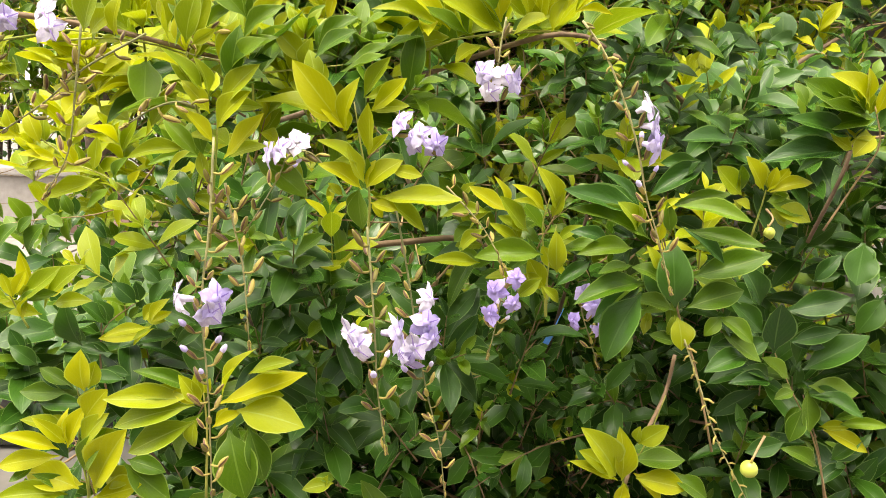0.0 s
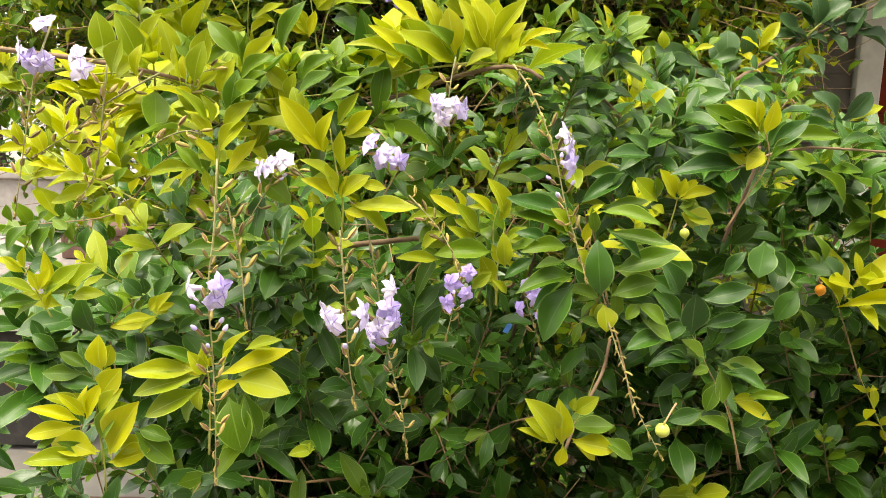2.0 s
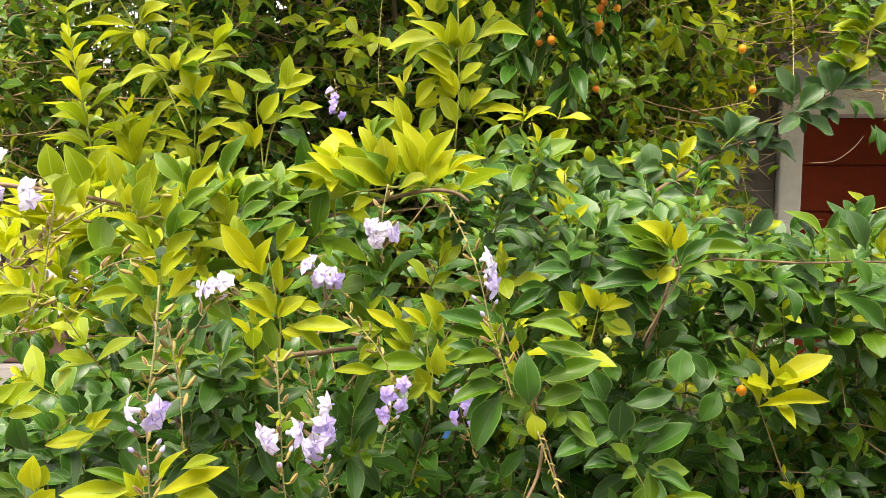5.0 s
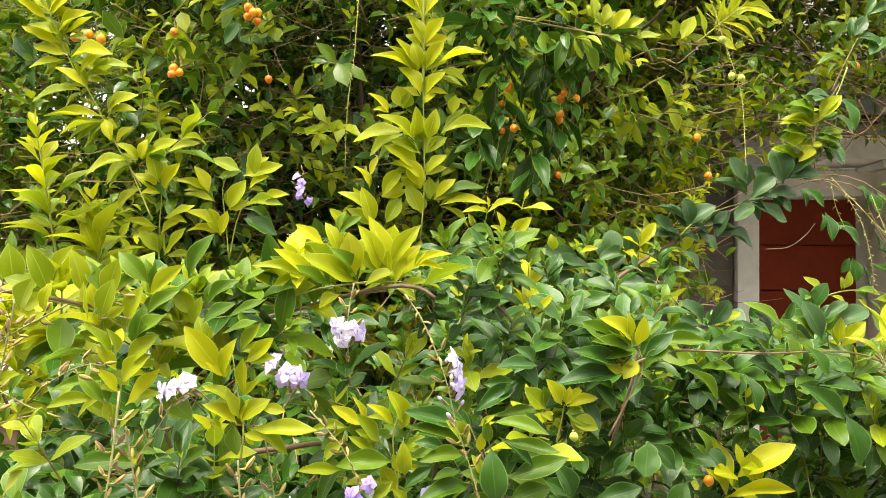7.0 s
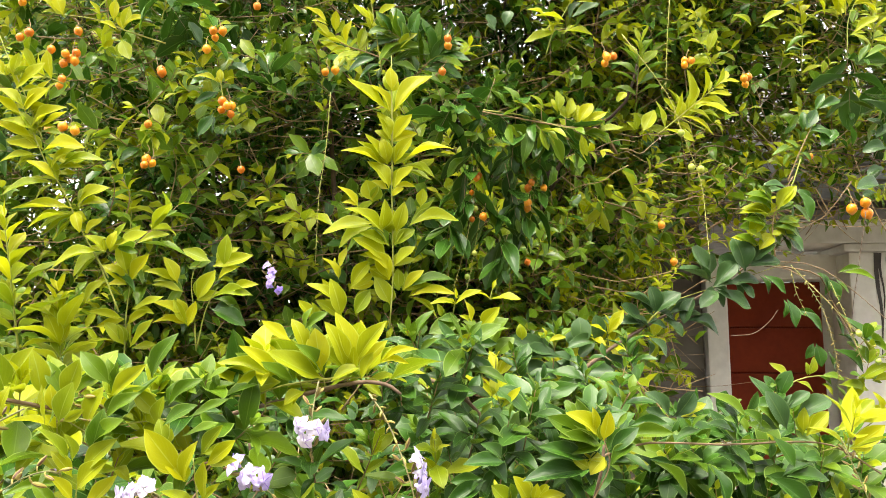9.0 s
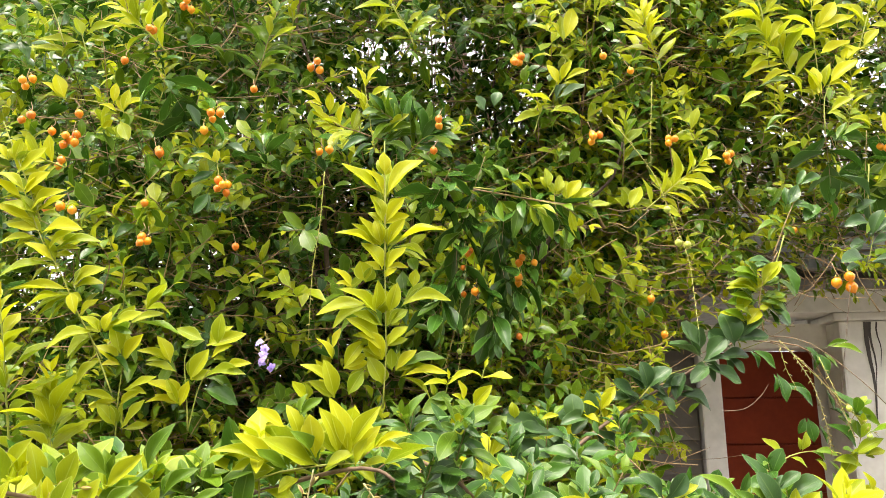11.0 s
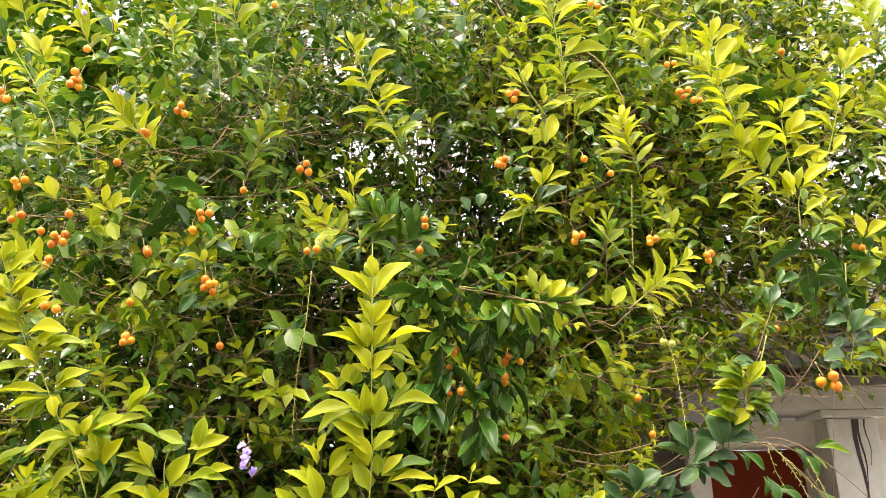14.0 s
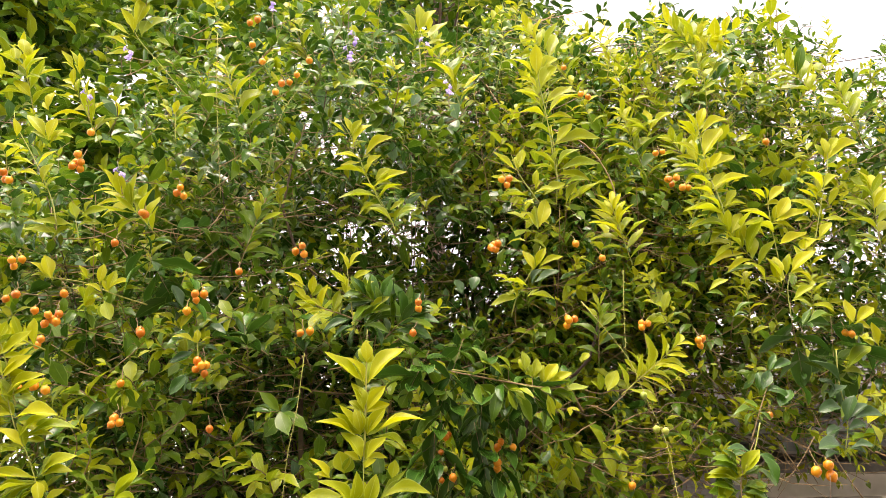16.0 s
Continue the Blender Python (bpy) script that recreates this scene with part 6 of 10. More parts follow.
spray(back, [(0.219, 1.424, 2.430), (0.205, 1.424, 2.467), (0.169, 1.424, 2.534)], [
    ((0.176, 1.420, 2.517), (0.077, 1.392, 2.488), 0.22, 2),
    ((0.204, 1.420, 2.485), (0.238, 1.415, 2.514), 0.36, 2),
    ((0.218, 1.420, 2.463), (0.272, 1.400, 2.484), 0.36, 2),
    ((0.211, 1.420, 2.452), (0.141, 1.409, 2.476), 0.30, 2),
])
spray(back, [(1.064, 1.374, 2.419), (1.061, 1.374, 2.548), (1.039, 1.374, 2.648), (1.032, 1.374, 2.753), (1.035, 1.374, 2.854)], [
    ((1.025, 1.370, 2.774), (0.984, 1.355, 2.838), 0.32, 3),
    ((1.033, 1.370, 2.793), (1.050, 1.357, 2.854), 0.40, 3),
    ((1.020, 1.370, 2.764), (0.960, 1.353, 2.797), 0.36, 3),
    ((1.034, 1.370, 2.775), (1.117, 1.362, 2.828), 0.30, 3),
    ((1.030, 1.370, 2.702), (1.106, 1.379, 2.808), 0.34, 3),
    ((1.022, 1.370, 2.701), (0.948, 1.379, 2.743), 0.28, 3),
    ((1.029, 1.370, 2.667), (1.127, 1.372, 2.718), 0.30, 3),
    ((1.030, 1.370, 2.658), (0.945, 1.379, 2.665), 0.28, 3),
    ((1.039, 1.370, 2.659), (1.068, 1.344, 2.704), 0.36, 3),
    ((1.036, 1.370, 2.616), (0.971, 1.362, 2.630), 0.36, 3),
    ((1.041, 1.370, 2.608), (1.132, 1.338, 2.633), 0.28, 3),
    ((1.044, 1.370, 2.599), (1.088, 1.379, 2.666), 0.38, 3),
])
spray(back, [(1.064, 1.374, 2.419), (1.061, 1.374, 2.548), (1.049, 1.374, 2.614)], [
    ((1.041, 1.370, 2.582), (0.973, 1.362, 2.591), 0.36, 3),
    ((1.050, 1.370, 2.541), (0.985, 1.349, 2.565), 0.36, 3),
    ((1.060, 1.370, 2.550), (1.120, 1.356, 2.557), 0.34, 3),
    ((1.055, 1.370, 2.525), (0.937, 1.359, 2.519), 0.28, 3),
    ((1.069, 1.370, 2.560), (1.101, 1.363, 2.603), 0.40, 3),
    ((1.065, 1.370, 2.493), (0.971, 1.377, 2.488), 0.32, 2),
    ((1.070, 1.370, 2.478), (1.110, 1.373, 2.539), 0.40, 3),
])
spray(back, [(1.298, 1.374, 2.455), (1.361, 1.374, 2.612), (1.406, 1.374, 2.724), (1.419, 1.374, 2.810)], [
    ((1.407, 1.370, 2.751), (1.407, 1.372, 2.809), 0.40, 3),
    ((1.408, 1.370, 2.737), (1.512, 1.361, 2.799), 0.26, 3),
    ((1.413, 1.370, 2.756), (1.451, 1.365, 2.810), 0.36, 3),
    ((1.366, 1.370, 2.642), (1.302, 1.349, 2.672), 0.40, 3),
    ((1.356, 1.370, 2.623), (1.356, 1.373, 2.698), 0.40, 3),
    ((1.371, 1.370, 2.642), (1.423, 1.370, 2.687), 0.36, 3),
    ((1.348, 1.370, 2.605), (1.284, 1.369, 2.632), 0.36, 3),
    ((1.333, 1.370, 2.544), (1.253, 1.374, 2.592), 0.34, 3),
    ((1.342, 1.370, 2.544), (1.419, 1.368, 2.546), 0.32, 2),
    ((1.318, 1.370, 2.551), (1.287, 1.370, 2.601), 0.36, 3),
    ((1.318, 1.370, 2.484), (1.360, 1.361, 2.530), 0.36, 3),
    ((1.296, 1.370, 2.458), (1.262, 1.375, 2.486), 0.36, 3),
])
spray(back, [(1.197, 1.384, 2.419), (1.197, 1.384, 2.516), (1.205, 1.384, 2.623)], [
    ((1.195, 1.380, 2.595), (1.136, 1.362, 2.608), 0.36, 3),
    ((1.201, 1.380, 2.587), (1.254, 1.375, 2.636), 0.36, 3),
    ((1.200, 1.380, 2.596), (1.183, 1.366, 2.626), 0.40, 3),
    ((1.197, 1.380, 2.528), (1.095, 1.360, 2.535), 0.30, 3),
    ((1.205, 1.380, 2.528), (1.296, 1.353, 2.560), 0.30, 3),
    ((1.215, 1.380, 2.538), (1.257, 1.370, 2.601), 0.40, 3),
    ((1.198, 1.380, 2.495), (1.089, 1.349, 2.488), 0.36, 3),
    ((1.207, 1.380, 2.463), (1.298, 1.386, 2.510), 0.36, 3),
])
spray(back, [(1.182, 1.364, 2.257), (1.195, 1.364, 2.347), (1.257, 1.364, 2.446)], [
    ((1.129, 1.360, 2.338), (1.083, 1.346, 2.385), 0.45, 3),
    ((1.162, 1.360, 2.348), (1.167, 1.358, 2.414), 0.48, 3),
    ((1.183, 1.360, 2.342), (1.130, 1.343, 2.402), 0.40, 3),
    ((1.206, 1.360, 2.374), (1.267, 1.334, 2.427), 0.36, 3),
    ((1.242, 1.360, 2.393), (1.232, 1.362, 2.453), 0.40, 3),
    ((1.262, 1.360, 2.348), (1.220, 1.361, 2.379), 0.36, 3),
    ((1.261, 1.360, 2.442), (1.318, 1.366, 2.477), 0.40, 3),
    ((1.305, 1.360, 2.268), (1.245, 1.360, 2.289), 0.36, 3),
    ((1.346, 1.360, 2.248), (1.342, 1.365, 2.313), 0.40, 3),
    ((1.354, 1.360, 2.249), (1.411, 1.354, 2.291), 0.40, 3),
    ((1.401, 1.360, 2.193), (1.378, 1.338, 2.245), 0.40, 3),
    ((1.300, 1.360, 2.131), (1.374, 1.354, 2.187), 0.36, 2),
], fill=1.3)
spray(back, [(0.133, 1.404, 2.162), (0.116, 1.404, 2.268), (0.102, 1.404, 2.357)], [
    ((0.109, 1.400, 2.312), (0.086, 1.398, 2.356), 0.36, 3),
    ((0.113, 1.400, 2.319), (0.141, 1.394, 2.359), 0.32, 3),
    ((0.105, 1.400, 2.277), (0.070, 1.399, 2.308), 0.36, 3),
    ((0.117, 1.400, 2.277), (0.162, 1.386, 2.307), 0.36, 3),
    ((0.112, 1.400, 2.256), (0.078, 1.386, 2.299), 0.36, 3),
    ((0.125, 1.400, 2.251), (0.171, 1.402, 2.287), 0.32, 2),
    ((0.119, 1.400, 2.237), (0.097, 1.400, 2.280), 0.40, 3),
    ((0.018, 1.400, 2.263), (-0.031, 1.387, 2.289), 0.36, 3),
    ((0.034, 1.400, 2.244), (0.035, 1.383, 2.284), 0.40, 3),
    ((0.027, 1.400, 2.230), (-0.010, 1.390, 2.261), 0.36, 3),
    ((0.046, 1.400, 2.218), (-0.004, 1.395, 2.243), 0.32, 3),
    ((0.058, 1.400, 2.219), (0.068, 1.380, 2.263), 0.36, 3),
])
spray(back, [(0.147, 1.404, 2.189), (0.096, 1.404, 2.206), (0.046, 1.404, 2.222), (-0.007, 1.404, 2.272)], [
    ((0.065, 1.400, 2.213), (0.006, 1.407, 2.227), 0.28, 3),
    ((0.084, 1.400, 2.207), (0.095, 1.405, 2.261), 0.36, 2),
    ((0.084, 1.400, 2.197), (0.032, 1.385, 2.172), 0.30, 2),
    ((0.146, 1.400, 2.201), (0.220, 1.393, 2.223), 0.28, 1),
    ((0.159, 1.400, 2.188), (0.241, 1.408, 2.210), 0.24, 1),
    ((0.147, 1.400, 2.181), (0.208, 1.390, 2.162), 0.26, 1),
    ((0.134, 1.400, 2.180), (0.086, 1.378, 2.137), 0.30, 0),
    ((0.121, 1.400, 2.193), (0.062, 1.390, 2.153), 0.30, 0),
    ((0.164, 1.400, 2.209), (0.207, 1.397, 2.251), 0.30, 2),
    ((0.172, 1.400, 2.183), (0.192, 1.404, 2.133), 0.30, 0),
])
spray(back, [(0.490, 1.404, 2.225), (0.506, 1.404, 2.276), (0.544, 1.404, 2.344), (0.572, 1.404, 2.412)], [
    ((0.550, 1.400, 2.347), (0.525, 1.405, 2.396), 0.40, 3),
    ((0.557, 1.400, 2.355), (0.577, 1.380, 2.398), 0.40, 3),
    ((0.564, 1.400, 2.356), (0.623, 1.391, 2.383), 0.28, 3),
    ((0.533, 1.400, 2.302), (0.457, 1.376, 2.297), 0.32, 3),
    ((0.519, 1.400, 2.294), (0.507, 1.403, 2.327), 0.40, 3),
    ((0.512, 1.400, 2.279), (0.440, 1.400, 2.247), 0.32, 2),
    ((0.532, 1.400, 2.280), (0.599, 1.406, 2.276), 0.28, 2),
    ((0.492, 1.400, 2.306), (0.443, 1.396, 2.319), 0.36, 3),
    ((0.504, 1.400, 2.271), (0.493, 1.403, 2.306), 0.40, 3),
    ((0.548, 1.400, 2.313), (0.613, 1.399, 2.350), 0.36, 4),
    ((0.377, 1.400, 2.272), (0.357, 1.397, 2.304), 0.60, 4),
    ((0.397, 1.400, 2.280), (0.411, 1.399, 2.317), 0.60, 4),
])
spray(back, [(0.341, 1.364, 2.078), (0.428, 1.364, 2.070), (0.515, 1.364, 2.049), (0.643, 1.364, 2.049)], [
    ((0.503, 1.360, 2.083), (0.500, 1.364, 2.130), 0.50, 2),
    ((0.521, 1.360, 2.071), (0.533, 1.364, 2.115), 0.50, 2),
    ((0.471, 1.360, 2.081), (0.435, 1.343, 2.109), 0.42, 2),
    ((0.546, 1.360, 2.060), (0.578, 1.362, 2.104), 0.50, 3),
    ((0.559, 1.360, 2.054), (0.606, 1.352, 2.083), 0.36, 3),
    ((0.577, 1.360, 2.042), (0.643, 1.354, 2.053), 0.36, 2),
    ((0.452, 1.360, 2.067), (0.399, 1.351, 2.097), 0.40, 2),
    ((0.415, 1.360, 2.084), (0.384, 1.364, 2.132), 0.42, 1),
    ((0.390, 1.360, 2.089), (0.351, 1.358, 2.122), 0.42, 1),
    ((0.476, 1.360, 2.040), (0.511, 1.365, 1.970), 0.30, 1),
    ((0.438, 1.360, 2.038), (0.420, 1.349, 1.963), 0.32, 1),
    ((0.590, 1.360, 2.045), (0.604, 1.348, 2.012), 0.30, 1),
], fill=1.5)
spray(back, [(-0.321, 1.504, 2.815), (-0.406, 1.504, 2.912), (-0.476, 1.504, 2.996), (-0.512, 1.504, 3.089)], [
    ((-0.488, 1.500, 2.987), (-0.555, 1.485, 3.017), 0.30, 3),
    ((-0.484, 1.500, 3.007), (-0.517, 1.476, 3.053), 0.40, 3),
    ((-0.479, 1.500, 3.018), (-0.463, 1.501, 3.119), 0.36, 3),
    ((-0.460, 1.500, 2.992), (-0.398, 1.510, 3.066), 0.32, 2),
    ((-0.488, 1.500, 2.949), (-0.547, 1.490, 2.965), 0.42, 3),
    ((-0.465, 1.500, 2.934), (-0.531, 1.491, 2.909), 0.36, 2),
    ((-0.440, 1.500, 2.976), (-0.379, 1.490, 2.958), 0.36, 2),
    ((-0.382, 1.500, 2.854), (-0.442, 1.496, 2.874), 0.42, 2),
    ((-0.395, 1.500, 2.843), (-0.427, 1.493, 2.824), 0.36, 2),
    ((-0.471, 1.500, 3.058), (-0.475, 1.485, 3.105), 0.44, 3),
    ((-0.374, 1.500, 2.895), (-0.311, 1.477, 2.914), 0.36, 1),
    ((-0.377, 1.500, 3.009), (-0.331, 1.498, 3.054), 0.40, 1),
])
spray(back, [(-0.505, 1.364, 2.347), (-0.530, 1.364, 2.413), (-0.584, 1.364, 2.506), (-0.635, 1.364, 2.582), (-0.649, 1.364, 2.618)], [
    ((-0.599, 1.360, 2.528), (-0.652, 1.354, 2.530), 0.28, 3),
    ((-0.572, 1.360, 2.481), (-0.533, 1.343, 2.518), 0.34, 3),
    ((-0.579, 1.360, 2.487), (-0.629, 1.360, 2.499), 0.30, 3),
    ((-0.562, 1.360, 2.460), (-0.611, 1.363, 2.462), 0.30, 3),
    ((-0.553, 1.360, 2.447), (-0.539, 1.358, 2.495), 0.48, 2),
    ((-0.543, 1.360, 2.427), (-0.516, 1.364, 2.469), 0.36, 2),
    ((-0.628, 1.360, 2.554), (-0.639, 1.347, 2.593), 0.40, 3),
    ((-0.538, 1.360, 2.428), (-0.572, 1.348, 2.434), 0.32, 2),
    ((-0.571, 1.360, 2.561), (-0.618, 1.357, 2.611), 0.38, 3),
    ((-0.564, 1.360, 2.555), (-0.559, 1.363, 2.615), 0.36, 3),
    ((-0.554, 1.360, 2.563), (-0.512, 1.363, 2.565), 0.30, 2),
    ((-0.581, 1.360, 2.636), (-0.577, 1.360, 2.681), 0.40, 3),
])
spray(back, [(-0.460, 1.384, 2.321), (-0.475, 1.384, 2.367), (-0.490, 1.384, 2.414)], [
    ((-0.478, 1.380, 2.362), (-0.562, 1.386, 2.365), 0.26, 2),
    ((-0.475, 1.380, 2.376), (-0.493, 1.376, 2.413), 0.50, 2),
    ((-0.470, 1.380, 2.376), (-0.413, 1.370, 2.401), 0.36, 2),
    ((-0.488, 1.380, 2.381), (-0.535, 1.380, 2.382), 0.32, 2),
    ((-0.472, 1.380, 2.355), (-0.422, 1.385, 2.371), 0.32, 2),
    ((-0.461, 1.380, 2.391), (-0.447, 1.372, 2.420), 0.40, 2),
    ((-0.508, 1.380, 2.339), (-0.578, 1.386, 2.345), 0.30, 2),
    ((-0.668, 1.380, 2.793), (-0.685, 1.381, 2.839), 0.50, 3),
    ((-0.669, 1.380, 2.768), (-0.715, 1.379, 2.780), 0.36, 2),
    ((-0.660, 1.380, 2.753), (-0.628, 1.377, 2.785), 0.36, 2),
    ((-0.681, 1.380, 2.766), (-0.698, 1.383, 2.813), 0.42, 3),
    ((-0.658, 1.380, 2.720), (-0.616, 1.376, 2.730), 0.32, 2),
])
spray(back, [(-0.312, 1.424, 2.623), (-0.320, 1.424, 2.679), (-0.326, 1.424, 2.737)], [
    ((-0.328, 1.420, 2.689), (-0.360, 1.418, 2.722), 0.36, 3),
    ((-0.325, 1.420, 2.697), (-0.318, 1.409, 2.732), 0.42, 3),
    ((-0.315, 1.420, 2.690), (-0.284, 1.412, 2.727), 0.36, 3),
    ((-0.332, 1.420, 2.672), (-0.378, 1.403, 2.675), 0.32, 2),
    ((-0.313, 1.420, 2.674), (-0.271, 1.411, 2.685), 0.32, 2),
    ((-0.316, 1.420, 2.649), (-0.289, 1.411, 2.668), 0.36, 2),
    ((-0.574, 1.420, 2.806), (-0.606, 1.411, 2.842), 0.32, 3),
    ((-0.569, 1.420, 2.812), (-0.589, 1.415, 2.849), 0.36, 3),
    ((-0.558, 1.420, 2.791), (-0.563, 1.404, 2.834), 0.36, 3),
    ((-0.290, 1.420, 2.557), (-0.260, 1.412, 2.575), 0.36, 3),
    ((-0.357, 1.420, 2.462), (-0.386, 1.406, 2.434), 0.36, 2),
    ((-0.367, 1.420, 2.454), (-0.354, 1.409, 2.493), 0.40, 2),
])
spray(back, [(-0.306, 1.404, 2.198), (-0.378, 1.404, 2.218), (-0.438, 1.404, 2.239), (-0.517, 1.404, 2.246)], [
    ((-0.516, 1.400, 2.248), (-0.547, 1.390, 2.271), 0.36, 3),
    ((-0.504, 1.400, 2.243), (-0.526, 1.399, 2.294), 0.48, 3),
    ((-0.433, 1.400, 2.249), (-0.453, 1.390, 2.272), 0.36, 3),
    ((-0.408, 1.400, 2.237), (-0.405, 1.397, 2.282), 0.40, 3),
    ((-0.390, 1.400, 2.226), (-0.335, 1.403, 2.248), 0.32, 3),
    ((-0.388, 1.400, 2.220), (-0.380, 1.404, 2.272), 0.36, 3),
    ((-0.376, 1.400, 2.214), (-0.315, 1.402, 2.230), 0.28, 2),
    ((-0.399, 1.400, 2.219), (-0.437, 1.400, 2.232), 0.36, 3),
    ((-0.391, 1.400, 2.200), (-0.369, 1.390, 2.154), 0.45, 2),
    ((-0.237, 1.400, 2.154), (-0.293, 1.399, 2.177), 0.34, 3),
    ((-0.230, 1.400, 2.150), (-0.211, 1.404, 2.190), 0.36, 3),
    ((-0.235, 1.400, 2.150), (-0.265, 1.391, 2.156), 0.30, 3),
])
spray(back, [(-0.179, 1.384, 2.051), (-0.188, 1.384, 2.098), (-0.195, 1.384, 2.134)], [
    ((-0.195, 1.380, 2.112), (-0.242, 1.372, 2.119), 0.30, 3),
    ((-0.189, 1.380, 2.113), (-0.194, 1.383, 2.142), 0.48, 3),
    ((-0.184, 1.380, 2.113), (-0.158, 1.383, 2.126), 0.34, 3),
    ((-0.193, 1.380, 2.094), (-0.240, 1.383, 2.068), 0.36, 0),
    ((-0.177, 1.380, 2.101), (-0.146, 1.378, 2.096), 0.36, 0),
    ((-0.209, 1.380, 2.132), (-0.247, 1.365, 2.100), 0.36, 0),
    ((-0.182, 1.380, 2.140), (-0.134, 1.363, 2.129), 0.40, 4),
    ((-0.228, 1.380, 2.187), (-0.256, 1.369, 2.232), 0.40, 4),
    ((-0.203, 1.380, 2.048), (-0.229, 1.380, 2.001), 0.40, 0),
])
spray(back, [(0.289, 1.504, 2.977), (0.284, 1.504, 3.078), (0.279, 1.504, 3.204)], [
    ((0.271, 1.500, 3.110), (0.217, 1.490, 3.193), 0.32, 2),
    ((0.279, 1.500, 3.121), (0.279, 1.494, 3.221), 0.40, 3),
    ((0.296, 1.500, 3.135), (0.332, 1.496, 3.210), 0.36, 3),
    ((0.304, 1.500, 3.104), (0.368, 1.511, 3.186), 0.34, 2),
    ((0.272, 1.500, 3.068), (0.209, 1.488, 3.095), 0.36, 2),
    ((0.304, 1.500, 3.053), (0.369, 1.475, 3.079), 0.34, 2),
    ((0.194, 1.500, 2.956), (0.149, 1.484, 2.991), 0.40, 2),
    ((0.205, 1.500, 2.958), (0.192, 1.505, 3.025), 0.42, 3),
    ((0.210, 1.500, 2.949), (0.242, 1.491, 2.992), 0.38, 3),
    ((0.203, 1.500, 2.918), (0.145, 1.502, 2.923), 0.36, 2),
    ((0.385, 1.500, 2.944), (0.313, 1.476, 3.000), 0.34, 3),
    ((0.409, 1.500, 2.938), (0.461, 1.491, 2.994), 0.32, 3),
])
spray(back, [(1.278, 1.554, 2.986), (1.204, 1.554, 3.106), (1.189, 1.554, 3.194), (1.260, 1.554, 3.321)], [
    ((1.187, 1.550, 3.254), (1.114, 1.506, 3.327), 0.34, 2),
    ((1.211, 1.550, 3.282), (1.238, 1.519, 3.349), 0.40, 3),
    ((1.254, 1.550, 3.300), (1.352, 1.556, 3.353), 0.32, 3),
    ((1.224, 1.550, 3.237), (1.161, 1.547, 3.301), 0.36, 3),
    ((1.298, 1.550, 3.319), (1.311, 1.516, 3.375), 0.36, 3),
    ((1.172, 1.550, 3.217), (1.092, 1.541, 3.177), 0.36, 2),
    ((1.184, 1.550, 3.118), (1.118, 1.543, 3.153), 0.36, 3),
    ((1.182, 1.550, 3.162), (1.255, 1.541, 3.195), 0.36, 2),
    ((1.171, 1.550, 3.094), (1.074, 1.527, 3.043), 0.36, 2),
    ((1.165, 1.550, 3.061), (1.214, 1.517, 3.092), 0.36, 2),
    ((1.293, 1.550, 3.241), (1.364, 1.537, 3.264), 0.36, 1),
    ((1.244, 1.550, 3.131), (1.273, 1.516, 3.175), 0.40, 0),
])
spray(back, [(0.937, 1.454, 2.739), (0.933, 1.454, 2.833), (0.942, 1.454, 2.902)], [
    ((0.931, 1.450, 2.835), (0.850, 1.436, 2.849), 0.36, 2),
    ((0.933, 1.450, 2.845), (0.925, 1.454, 2.901), 0.42, 3),
    ((0.940, 1.450, 2.836), (0.996, 1.422, 2.878), 0.36, 3),
    ((0.929, 1.450, 2.816), (0.840, 1.442, 2.817), 0.32, 2),
    ((0.945, 1.450, 2.808), (0.994, 1.454, 2.819), 0.36, 2),
    ((0.766, 1.450, 2.532), (0.721, 1.425, 2.574), 0.44, 3),
    ((0.782, 1.450, 2.533), (0.775, 1.456, 2.591), 0.42, 3),
    ((0.789, 1.450, 2.526), (0.823, 1.441, 2.554), 0.38, 3),
    ((0.876, 1.450, 2.939), (0.861, 1.445, 2.973), 0.42, 3),
    ((0.891, 1.450, 2.921), (0.935, 1.431, 2.929), 0.36, 3),
    ((0.938, 1.450, 3.156), (0.908, 1.447, 3.187), 0.40, 3),
    ((0.946, 1.450, 3.153), (0.995, 1.451, 3.179), 0.34, 3),
])
spray(back, [(1.235, 1.304, 2.154), (1.222, 1.304, 2.073), (1.223, 1.304, 1.996), (1.193, 1.304, 1.909)], [
    ((1.225, 1.300, 2.069), (1.157, 1.298, 2.122), 0.34, 4),
    ((1.239, 1.300, 2.070), (1.187, 1.301, 2.039), 0.40, 4),
    ((1.204, 1.300, 2.055), (1.173, 1.294, 2.078), 0.50, 4),
    ((1.211, 1.300, 2.017), (1.147, 1.296, 2.004), 0.40, 4),
    ((1.217, 1.300, 1.986), (1.236, 1.282, 2.042), 0.42, 4),
    ((1.200, 1.300, 1.973), (1.159, 1.300, 1.954), 0.50, 4),
    ((1.212, 1.300, 1.967), (1.259, 1.297, 1.983), 0.42, 4),
    ((1.233, 1.300, 1.993), (1.310, 1.300, 2.006), 0.32, 4),
    ((1.194, 1.300, 1.924), (1.114, 1.277, 1.919), 0.40, 4),
    ((1.209, 1.300, 1.930), (1.254, 1.282, 1.931), 0.42, 4),
    ((1.127, 1.300, 2.014), (1.112, 1.284, 2.062), 0.50, 0),
    ((1.095, 1.300, 2.053), (1.051, 1.290, 2.010), 0.50, 0),
])
